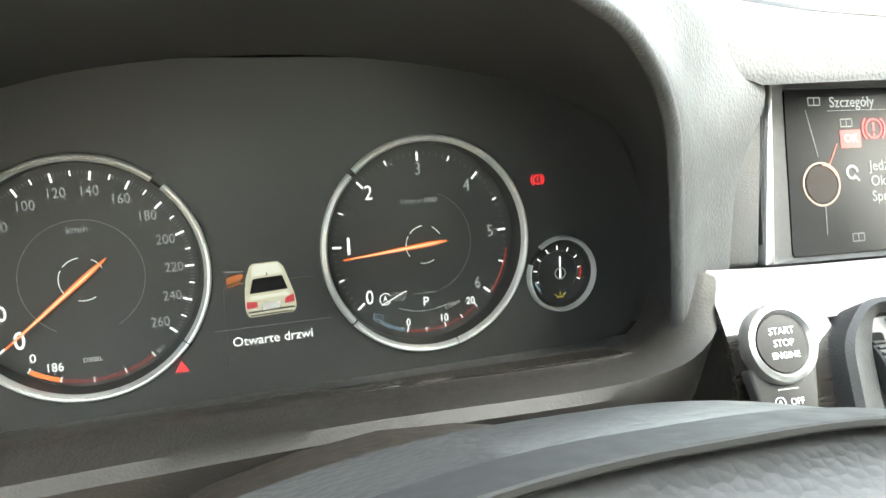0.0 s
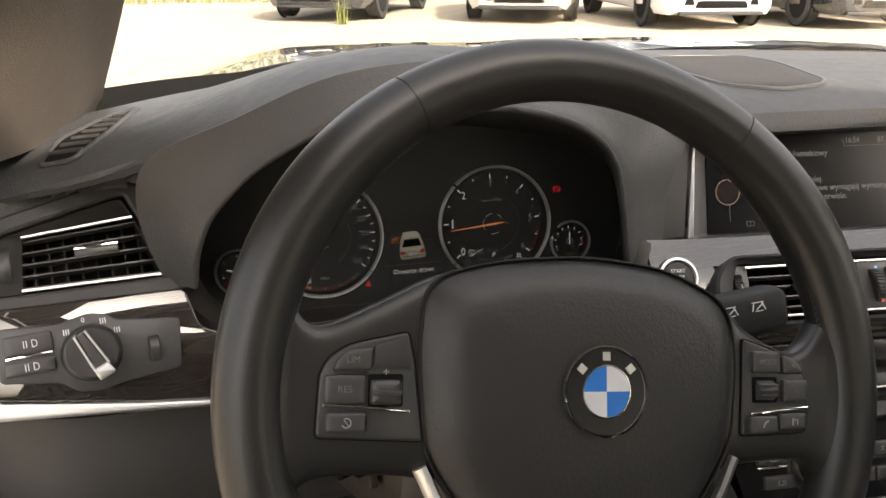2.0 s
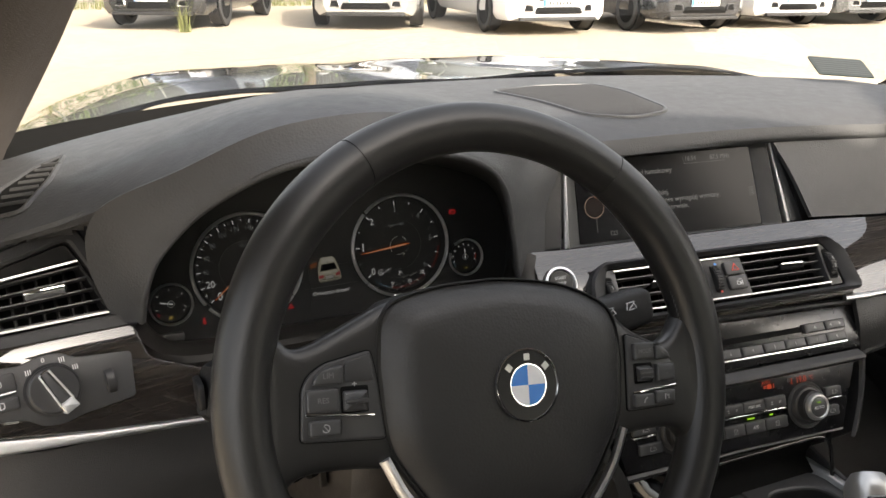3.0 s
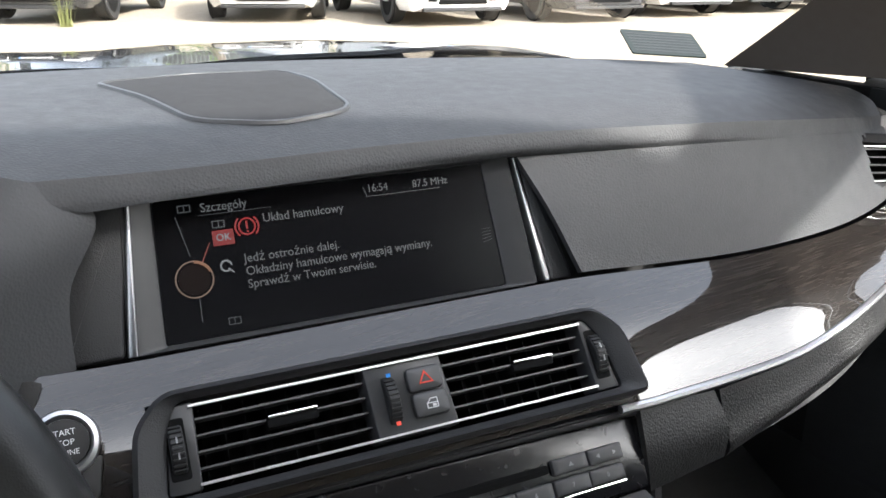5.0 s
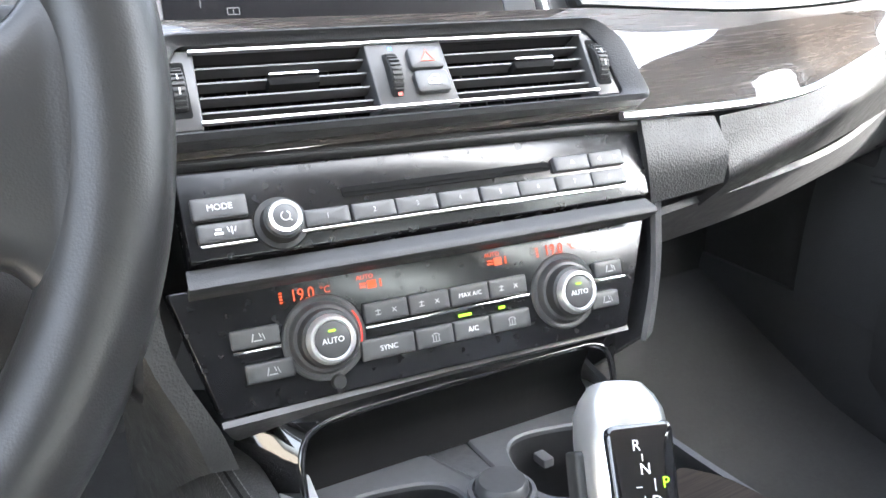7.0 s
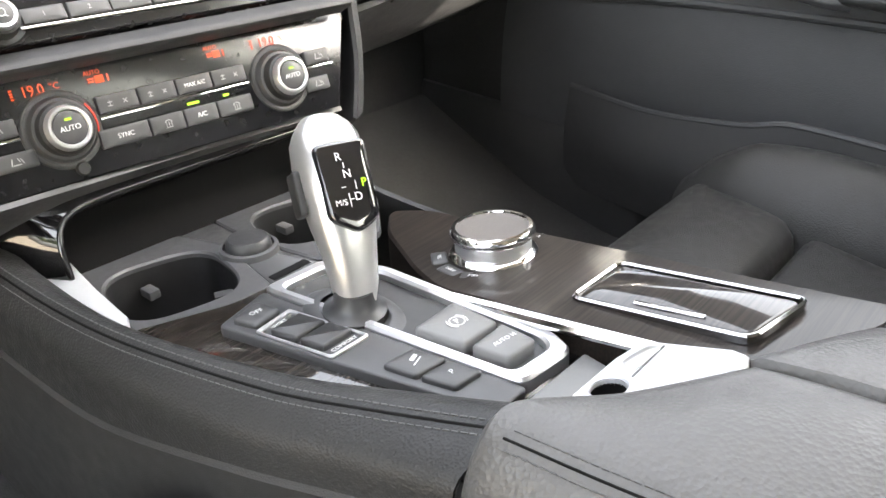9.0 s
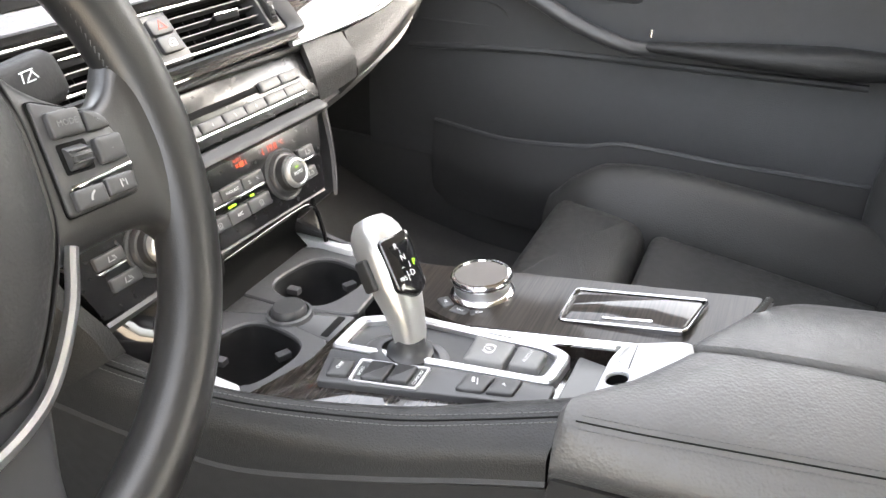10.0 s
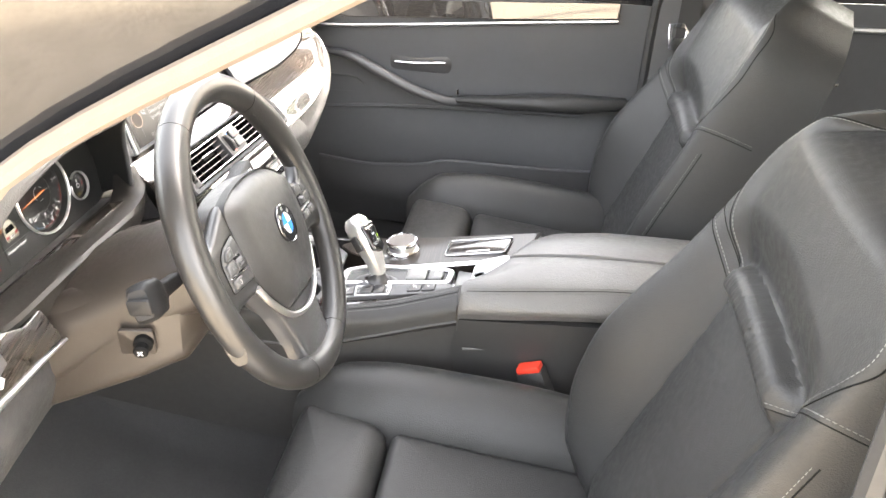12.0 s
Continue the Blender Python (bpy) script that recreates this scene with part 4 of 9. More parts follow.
knee = thing("knee_panel", "grained black knee panel under the steering wheel", "panel")
part("skin", skin([[(-0.795, 0.262, 0.775), (-0.70, 0.226, 0.755), (-0.56, 0.262, 0.742), (-0.47, 0.30, 0.74), (-0.21, 0.25, 0.745)],
                   [(-0.80, 0.265, 0.70), (-0.70, 0.232, 0.69), (-0.56, 0.255, 0.68), (-0.45, 0.27, 0.68), (-0.19, 0.23, 0.68)],
                   [(-0.80, 0.30, 0.60), (-0.70, 0.29, 0.59), (-0.56, 0.31, 0.58), (-0.45, 0.32, 0.58), (-0.19, 0.30, 0.58)],
                   [(-0.80, 0.52, 0.48), (-0.70, 0.52, 0.48), (-0.56, 0.52, 0.48), (-0.45, 0.52, 0.48), (-0.19, 0.52, 0.48)]], 40, 6, thick=0.005), M_LOWER, knee)
LIP_EDGE = [(-0.618, 0.278, 0.840), (-0.605, 0.274, 0.815), (-0.588, 0.268, 0.797), (-0.555, 0.264, 0.790), (-0.48, 0.262, 0.791), (-0.39, 0.262, 0.791), (-0.30, 0.264, 0.787), (-0.255, 0.268, 0.786), (-0.228, 0.272, 0.790), (-0.212, 0.280, 0.802), (-0.203, 0.296, 0.823)]
LIP_IN = [(-0.606, 0.290, 0.838), (-0.595, 0.290, 0.812), (-0.578, 0.290, 0.795), (-0.55, 0.290, 0.790), (-0.48, 0.290, 0.789), (-0.39, 0.290, 0.788), (-0.31, 0.290, 0.786), (-0.262, 0.290, 0.785), (-0.237, 0.290, 0.788), (-0.222, 0.292, 0.802), (-0.216, 0.300, 0.823)]
part("dial_frame", skin([[(p[0] * 1.004, p[1] + 0.004, p[2] - 0.030) for p in LIP_EDGE], [(p[0], p[1], p[2] - 0.006) for p in LIP_EDGE], LIP_EDGE, LIP_IN, [(p[0], 0.318, p[2] - 0.011) for p in LIP_IN]], 70, 4, thick=0.003), M_FRAME, knee, "smooth dark frame under the dials")
part("wood_strip", skin([[(-0.58, 0.2925, 0.7905), (-0.40, 0.2925, 0.7905), (-0.245, 0.2925, 0.7885)], [(-0.585, 0.316, 0.7815), (-0.40, 0.316, 0.7815), (-0.238, 0.316, 0.7795)]], 30, 3, thick=0.002), M_WOOD, knee)

# ---- instrument cluster ----
F_CL = panel_frame(-0.41, 0.356, 0.83, 11, 0)
cl = thing("instrument_cluster", "black instrument cluster with two large lit dials and two small ones", "instrument cluster", F_CL)
def pol(cx, cy, r, a):
    return cx + r * math.cos(radians(a)), cy + r * math.sin(radians(a))


SX, SY, TX, TY, DR = -0.0825, 0.0020, 0.0803, 0.0022, 0.0540
GX, GY, UX, UY, GR = 0.1560, -0.0212, -0.1585, -0.0225, 0.0198


def pierced_plate(outline, holes, z0, z1):
    """A plate with round wells through it."""
    bm = bmesh.new()
    loops = []
    for pts in [outline] + holes:
        top = ring_verts(bm, pts, z1)
        low = ring_verts(bm, pts, z0)
        loops += [bm.edges.new((top[k - 1], top[k])) for k in range(len(top))]
        bridge(bm, low, top)
    bmesh.ops.triangle_fill(bm, use_beauty=True, edges=loops)
    bmesh.ops.recalc_face_normals(bm, faces=bm.faces[:])
    return bm


PLATE = rounded([(-0.20, -0.062), (0.208, -0.062), (0.215, 0.0), (0.19, 0.065), (0.12, 0.095), (-0.10, 0.098), (-0.17, 0.065), (-0.205, 0.0)], 0.03)
part("dial_plate", pierced_plate(PLATE, [disc(SX, SY, DR, 64), disc(TX, TY, DR, 64), disc(GX, GY, GR, 40), disc(UX, UY, GR, 40)], -0.014, 0.0), M_DIAL, cl, smooth=False)


def ticks(cx, cy, r0, r1, angles, w, material, parent):
    """A scale: each bold tick is a part; the fine ones are one joined scale."""
    marks = [(*pol(cx, cy, (r0 + r1) / 2, a), r1 - r0, w, a) for a in angles]
    if w >= 0.0006:
        for m in marks:
            bars([m], 0.0010, material, parent, "tick")
    else:
        tagged(bars(marks, 0.0010, material, parent, "fine_scale"), kind="stuff")


def dial(name, cx, cy, r, gaps, deep, w=0.0017):
    """A dial face at the bottom of its well, with the pieces of the bright ring round the well's mouth."""
    root = part(name, moved(lathe([(0, 0), (r, 0), (r, 0.0006), (0, 0.0006)], 64), pose(cx, cy, 0.0002)), M_DIAL, cl)
    root.location = (0, 0, -deep)
    wall = lathe([(r - w * 0.8, deep + 0.0010), (r - w * 1.0, deep - 0.0005), (r - w * 1.6, 0.0008)], 64)
    part("well_wall", moved(wall, pose(cx, cy, 0)), M_DIAL, root)
    for a0, a1 in gaps:
        bm = bmesh.new()
        n = 60
        prof = [(r - w, 0), (r - w * 0.85, 0.0022), (r - w * 0.2, 0.0036), (r + w * 0.15, 0.0030), (r + w * 0.3, 0.0034), (r + w * 0.8, 0.0026), (r + w, 0.0)]
        rows = [[bm.verts.new((*pol(cx, cy, rr, a0 + (a1 - a0) * i / n), z + deep)) for rr, z in prof] for i in range(n + 1)]
        for p, q in zip(rows, rows[1:]):
            for j in range(len(prof) - 1):
                bm.faces.new((p[j], p[j + 1], q[j + 1], q[j]))
        bm.faces.new(rows[0]), bm.faces.new(rows[-1])
        part("bezel", bm, M_RING, root, "bright satin ring")
    return root


def taper(cx, cy, a, stations, z, thick):
    """A flat pointer through (distance, half width) stations."""
    bm = bmesh.new()
    dx, dy = math.cos(radians(a)), math.sin(radians(a))
    rows = [[bm.verts.new((cx + dx * d - dy * q * h, cy + dy * d + dx * q * h, z)) for q in (-1, 1)] for d, h in stations]
    for p, q in zip(rows, rows[1:]):
        bm.faces.new((p[0], q[0], q[1], p[1]))
    bmesh.ops.solidify(bm, geom=bm.faces[:], thickness=thick)
    return bm


def needle(root, cx, cy, a, long, tail):
    nd = part("needle", taper(cx, cy, a, [(-tail, 0.0003), (-tail * 0.5, 0.0011), (0, 0.0013), (long * 0.35, 0.0010), (long, 0.0004)], 0.0055, 0.0008), E_ORANGE, root, "glowing orange needle")
    part("lit_core", taper(cx, cy, a, [(-tail * 0.75, 0.0001), (-tail * 0.2, 0.0004), (long * 0.3, 0.0004), (long * 0.9, 0.00012)], 0.0060, 0.0003), E_CORE, nd, "pale lit core")
    for a0, a1 in ((28, 62), (95, 140), (150, 215), (255, 300)):
        arc_band(cx, cy, 0.0096, 0.0100, a0, a1, 0.004, M_RING, root, "hub_arc")


M_RING = mat("pale_satin_ring", (0.62, 0.63, 0.63), 0.34, metal=0.8)
E_CORE = mat("pale_needle_core", (0.05, 0.03, 0.02), 0.5, emit=(1.0, 0.72, 0.45), strength=0.045)
E_NUM = mat("grey_numerals", (0.02, 0.02, 0.02), 0.5, emit=(0.85, 0.9, 0.92), strength=0.0125)
E_MINOR = mat("faint_scale", (0.02, 0.02, 0.02), 0.5, emit=(0.8, 0.85, 0.9), strength=0.007)
M_AMBER = mat("amber_light", (0.03, 0.02, 0), 0.5, emit=(0.8, 0.62, 0.12), strength=0.022)

sd = dial("speedometer", SX, SY, DR, [(52, 214), (-39, 46), (220, 320)], 0.0095)
FX, FY = SX, 0.0012
# 0 at the lower left, 260 at the lower right, clockwise
def sp_angle(v):
    return 219 - v * 257.3 / 260
ticks(FX, FY, 0.0445, 0.0487, [sp_angle(v) for v in range(0, 261, 20)], 0.0010, E_WHITE, sd)
ticks(FX, FY, 0.0462, 0.0487, [sp_angle(v) for v in range(10, 260, 20)], 0.0007, E_WHITE, sd)
ticks(FX, FY, 0.0468, 0.0487, [sp_angle(v) for v in range(0, 260, 2) if v % 10], 0.00035, E_MINOR, sd)
for v in range(0, 261, 20):
    big = 0.0115 if v == 0 else 0.0095 if v == 20 else 0.0066
    x, y = pol(FX, FY, 0.0396 if v > 20 else 0.0385, sp_angle(v) + (3 if v == 0 else 0))
    text(str(v), big, x, y, 0.0012, E_WHITE if v <= 20 else E_NUM, sd, bold=0.0001 if v <= 20 else 0, narrow=0.88)
text("km/h", 0.0046, FX, FY + 0.0222, 0.0012, E_NUM, sd)
text("0", 0.0058, FX - 0.0242, FY - 0.0343, 0.0012, E_WHITE, sd)
text("186", 0.0058, FX - 0.0159, FY - 0.0397, 0.0012, E_WHITE, sd, narrow=0.9)
text("DIESEL", 0.0028, FX + 0.0003, FY - 0.0381, 0.0012, M_GREYP, sd)
text("km", 0.0036, FX + 0.030, FY - 0.0371, 0.0012, E_NUM, sd, spin=45)
arc_band(FX, FY, 0.0468, 0.0488, 237, 253, 0.001, E_ORANGE, sd, "fuel_scale")
ticks(FX, FY, 0.0471, 0.0486, [254 + 1.25 * k for k in range(41)], 0.0005, E_DORANGE, sd)
ticks(FX, FY, 0.0462, 0.0488, [236.4, 253.3, 270, 287, 304.2], 0.0005, E_WHITE, sd)
arc_band(FX, FY, 0.0265, 0.0268, -60, 240, 0.0008, M_FAINT, sd, "inner_ring", 40)
needle(sd, FX, FY, 219, 0.0440, 0.0140)

td = dial("tachometer", TX, TY, DR, [(136, 220), (-75, 133), (222, 284)], 0.0095)
RX, RY = 0.0800, 0.0015
def tc_angle(v):
    return 220.5 - v * 43.2
ticks(RX, RY, 0.0430, 0.0475, [tc_angle(v) for v in range(0, 7)], 0.0011, E_WHITE, td)
ticks(RX, RY, 0.0448, 0.0475, [tc_angle(v / 2) for v in range(1, 12, 2)], 0.0007, E_WHITE, td)
ticks(RX, RY, 0.0456, 0.0475, [tc_angle(v / 10) for v in range(1, 60) if v % 5], 0.00035, E_MINOR, td)
arc_band(RX, RY, 0.0478, 0.0484, -38, -8, 0.001, E_DORANGE, td, "red_zone")
for v in range(0, 7):
    x, y = pol(RX, RY, 0.0392 if v < 3 else 0.0386, tc_angle(v))
    text(str(v), 0.0118 if v == 1 else 0.0104 if v in (0, 2) else 0.0092, x, y, 0.0012, E_WHITE if v < 3 else E_NUM, td, bold=0.00025 if v == 1 else 0, narrow=0.85)
text("1/min x 1000", 0.0038, RX - 0.001, RY + 0.0224, 0.0012, E_NUM, td)
text("P", 0.0068, RX + 0.0004, RY - 0.031, 0.0012, E_WHITE, td)
bars([(RX, RY - 0.0262, 0.0130, 0.0003, 0)], 0.001, E_NUM, td, "frame_line")
arc_band(RX, RY, 0.0356, 0.0359, 246, 294, 0.001, E_NUM, td, "frame_arc")
arc_band(RX, RY, 0.027, 0.0272, -70, 70, 0.0008, M_FAINT, td, "inner_ring", 30)
ticks(RX, RY, 0.0452, 0.0470, [238 + 1.3 * k for k in range(14)], 0.0005, E_BLUE, td)
ticks(RX, RY, 0.0456, 0.0470, [258 + 1.3 * k for k in range(39)], 0.0004, E_DORANGE, td)
ticks(RX, RY, 0.0445, 0.0472, [257, 270, 283.5, 296, 308.4], 0.0005, E_WHITE, td)
for s, a in (("0", 256.6), ("10", 283.8), ("20", 307.4)):
    text(s, 0.0056, *pol(RX, RY, 0.0421, a), 0.0012, E_WHITE, td, narrow=0.9)
text("l/100km", 0.0028, *pol(RX, RY, 0.0375, 294), 0.0012, M_GREYP, td, spin=22)
text("A", 0.0038, RX - 0.0215, RY - 0.0270, 0.0012, E_WHITE, td)
arc_band(RX - 0.0215, RY - 0.0270, 0.0028, 0.0032, 30, 330, 0.001, E_WHITE, td, "symbol")
text("START\nSTOP", 0.0027, RX - 0.0135, RY - 0.0266, 0.0012, E_NUM, td)
bars([(RX - 0.0168, RY - 0.0268, 0.0150, 0.0004, 24)], 0.0013, E_WHITE, td, "strike")
bars([(RX - 0.0258 + dx, RY - 0.0360 + dy, w, h, -14) for dx, dy, w, h in ((0, 0.0014, 0.0050, 0.0004), (0, -0.0014, 0.0050, 0.0004), (-0.0025, 0.0004, 0.0004, 0.0028), (0.0025, -0.0004, 0.0004, 0.0028), (-0.001, 0, 0.001, 0.0004))], 0.001, E_BLUE, td, "battery_symbol")
needle(td, RX, RY, tc_angle(0.82), 0.0435, 0.0122)

tm = dial("temperature_gauge", GX, GY, GR, [(-200, 130)], 0.005, 0.0011)
ticks(GX, GY, 0.0125, 0.0148, [200 - 220 * k / 8 for k in range(9)], 0.0006, E_WHITE, tm)
bars([(GX, GY + 0.003, 0.0010, 0.0125, 0)], 0.004, E_WHITE, tm, "pointer")
arc_band(GX, GY, 0.0028, 0.0034, 0, 360, 0.004, M_RING, tm, "hub")
arc_band(GX, GY, 0.0118, 0.0120, -40, 220, 0.001, M_FAINT, tm, "inner_ring", 30)
arc_band(GX, GY, 0.0136, 0.0148, -18, 8, 0.001, E_DORANGE, tm, "hot_mark")
arc_band(GX, GY, 0.0138, 0.0148, 196, 222, 0.001, E_BLUE, tm, "cold_mark")
bars([(GX + 0.0015, GY - 0.0140, 0.0042, 0.0005, 0), (GX - 0.0012, GY - 0.0128, 0.0022, 0.0004, -40), (GX + 0.0038, GY - 0.0126, 0.0022, 0.0004, 40), (GX + 0.0014, GY - 0.0120, 0.0005, 0.0020, 0)], 0.001, M_AMBER, tm, "lamp_symbol")
fu = dial("fuel_gauge", UX, UY, GR, [(-12, 200), (200, 348)], 0.005, 0.0011)
ticks(UX, UY, 0.0130, 0.0152, [200 - 220 * k / 4 for k in range(5)], 0.0006, E_WHITE, fu)
ticks(UX, UY, 0.0138, 0.0152, [200 - 220 * k / 16 for k in range(17)], 0.0004, E_MINOR, fu)
bars([(UX - 0.004, UY + 0.001, 0.012, 0.0011, -14)], 0.004, E_WHITE, fu, "pointer")
arc_band(UX, UY, 0.0028, 0.0034, 0, 360, 0.004, M_RING, fu, "hub")
text("0", 0.0034, UX - 0.012, UY - 0.010, 0.001, E_RED, fu)
text("1", 0.0034, UX + 0.0115, UY - 0.009, 0.001, E_WHITE, fu)
bars([(UX - 0.0015, UY - 0.014, 0.003, 0.0036, 0), (UX + 0.001, UY - 0.0135, 0.0006, 0.003, 20)], 0.001, M_AMBER, fu, "pump_symbol")

info = part("info_display", prism(rect(0.0, -0.030, 0.045, 0.045, 0.004), -0.004, 0.0008), M_DIAL, cl, "small dark display between the dials")


def glow(name, pts, z, material, parent, r=0.0006):
    return part(name, prism(rounded(pts, r, 3), z, z + 0.0002), material, parent, smooth=False)


# little car seen from behind, with its driver's door open
E_CREAM = mat("lit_cream", (0.05, 0.05, 0.04), 0.5, emit=(0.72, 0.68, 0.52), strength=0.0235)
E_PALE = mat("lit_pale_cream", (0.05, 0.05, 0.045), 0.5, emit=(0.86, 0.84, 0.74), strength=0.030)
E_TAIL = mat("tail_light_glow", (0.02, 0, 0), 0.5, emit=(0.8, 0.04, 0.07), strength=0.022)
E_DOOR = mat("dim_orange_glow", (0.02, 0.005, 0), 0.5, emit=(0.9, 0.25, 0.03), strength=0.017)
M_SHADE = mat("dark_screen_line", (0.016, 0.015, 0.013), 0.5)
cb = part("car_picture", prism(rounded([(-0.0096, 0.0006), (-0.0120, -0.0060), (-0.0128, -0.0125), (-0.0130, -0.0205), (-0.0115, -0.0243), (0.0100, -0.0236), (0.0113, -0.0208), (0.0106, -0.0145), (0.0085, -0.0080), (0.0064, -0.0012), (0.0038, 0.0016), (-0.0086, 0.0014)], 0.0012), 0.0009, 0.0012), E_CREAM, info, "cream car on the display")
glow("roof", [(-0.0092, -0.0045), (0.0056, -0.0040), (0.0040, 0.0010), (-0.0082, 0.0008)], 0.0013, E_PALE, cb)
glow("rear_glass", [(-0.0106, -0.0128), (0.0075, -0.0120), (0.0052, -0.0052), (-0.0086, -0.0058)], 0.0013, M_LCD, cb)
glow("boot_lid", [(-0.0100, -0.0158), (0.0078, -0.0150), (0.0074, -0.0134), (-0.0104, -0.0142)], 0.0013, E_PALE, cb, 0.0003)
glow("plate_recess", [(-0.0050, -0.0212), (0.0030, -0.0208), (0.0036, -0.0176), (-0.0052, -0.0180)], 0.0013, M_GREYP, cb, 0.0003)
glow("tail_light", [(-0.0124, -0.0200), (-0.0072, -0.0196), (-0.0074, -0.0170), (-0.0124, -0.0166)], 0.0013, E_TAIL, cb, 0.0004)
glow("tail_light", [(0.0056, -0.0190), (0.0104, -0.0186), (0.0102, -0.0146), (0.0060, -0.0164)], 0.0013, E_TAIL, cb, 0.0004)
glow("bumper_line", [(-0.0118, -0.0222), (0.0102, -0.0214), (0.0100, -0.0207), (-0.0118, -0.0214)], 0.0013, M_SHADE, cb, 0.0002)
glow("bumper_line", [(-0.0108, -0.0238), (0.0094, -0.0232), (0.0090, -0.0226), (-0.0108, -0.0231)], 0.0013, M_SHADE, cb, 0.0002)
glow("aerial", [(-0.0024, -0.0046), (-0.0016, -0.0046), (-0.0018, -0.0030), (-0.0022, -0.0030)], 0.0015, M_SHADE, cb, 0.0001)
glow("open_door", [(-0.0208, -0.0075), (-0.0128, -0.0050), (-0.0128, -0.0030), (-0.0155, -0.0028), (-0.0206, -0.0042)], 0.0010, E_DOOR, info)
glow("open_door", [(-0.0204, -0.0092), (-0.0140, -0.0072), (-0.0140, -0.0064), (-0.0204, -0.0084)], 0.0010, E_DOOR, info, 0.0002)
bars([(-0.0170, -0.0015, 0.0090, 0.0003, -4)], 0.0010, E_NUM, info, "door_line")
bars([(0.0, -0.0290, 0.0560, 0.0004, 0)], 0.0010, M_FAINT, info, "divider")
text("Otwarte drzwi", 0.0064, -0.001, -0.0355, 0.0011, E_WHITE, info)
wt = part("warning_triangle", prism([Vector(p) for p in ((-0.0470, -0.0460), (-0.0410, -0.0460), (-0.0440, -0.0408))], 0.0005, 0.0010), E_RED, cl, "red warning triangle")
bars([(-0.0440, -0.0434, 0.0005, 0.0020, 0), (-0.0440, -0.0452, 0.0005, 0.0005, 0)], 0.0010, M_SHADE, wt, "exclamation_mark")
bl = part("belt_warning", prism(rounded([(-0.1318, -0.0470), (-0.1282, -0.0470), (-0.1287, -0.0432), (-0.1313, -0.0432)], 0.0006), 0.0005, 0.0010), E_RED, cl, "red seat belt light")
part("head_mark", prism(disc(-0.13, -0.0418, 0.0010, 14), 0.0005, 0.0010), E_RED, bl)
bars([(-0.13, -0.0450, 0.0050, 0.0005, 45)], 0.0011, M_SHADE, bl, "strap_mark")
br = part("brake_warning", frame_ring(disc(0.143, 0.031, 0.0026, 24), disc(0.143, 0.031, 0.0021, 24), 0.0005, 0.0010, 0.0001), E_RED, cl, "red brake warning light")
bars([(0.143, 0.0315, 0.0006, 0.0022, 0), (0.143, 0.0297, 0.0006, 0.0006, 0)], 0.0006, E_RED, br, "exclamation_mark")
arc_band(0.143, 0.031, 0.0034, 0.0039, -50, 50, 0.0005, E_RED, br, "arc")
arc_band(0.143, 0.031, 0.0034, 0.0039, 130, 230, 0.0005, E_RED, br, "arc")
button(cl, -0.163, -0.054, 0.026, 0.008, 0.0, 0.006, 0.003, M_BUTTON, "trip_button")
part("lower_lip", box(-0.2, 0.2, -0.0645, -0.0620, -0.004, 0.012, 0.001), M_PLASTIC, cl)


# ---- start button ----
M_CAP = mat("dark_button_cap", (0.030, 0.029, 0.028), 0.5, spec=0.3, vary=0.12, vary_scale=40)
sb = thing("start_button", "round silver-ringed engine start button with white lettering", "button", panel_frame(-0.195, 0.2535, 0.803, 34, 5.5))
part("ring", lathe([(0.0135, 0), (0.0185, 0), (0.0190, 0.004), (0.0178, 0.0078), (0.0155, 0.0088), (0.0135, 0.006)], 48), M_ALU, sb, "satin metal ring")
st = part("cap", lathe([(0, 0.0075), (0.010, 0.0075), (0.0132, 0.007), (0.0134, 0)], 40), M_CAP, sb)
for k, w in enumerate(("START", "STOP", "ENGINE")):
    text(w, 0.0046 if k < 2 else 0.0042, 0, 0.0055 - 0.0056 * k, 0.0077, M_WHITE, st)
lowb = part("off_button", prism(rounded([(-0.0185, -0.010), (-0.014, -0.034), (0.014, -0.034), (0.0185, -0.010)], 0.003), -0.003, 0.0035, 0.0015), M_CAP, sb)
text("OFF", 0.0042, 0.0035, -0.0265, 0.0037, M_WHITE, lowb)
text("A", 0.0036, -0.0055, -0.0265, 0.0037, M_WHITE, lowb)
arc_band(-0.0055, -0.0265, 0.0024, 0.0028, 0, 360, 0.0036, M_WHITE, lowb, "symbol")
bars([(0, -0.0205, 0.011, 0.0007, 0)], 0.0036, M_GREYP, lowb, "line")


# ---- steering wheel and column ----
F_SW = panel_frame(-0.3857, 0.0298, 0.8466, 24.5, -3.7, -8.6)
wheel = thing("steering_wheel", "black leather three-spoke steering wheel with buttons and a round badge", "steering wheel", F_SW)


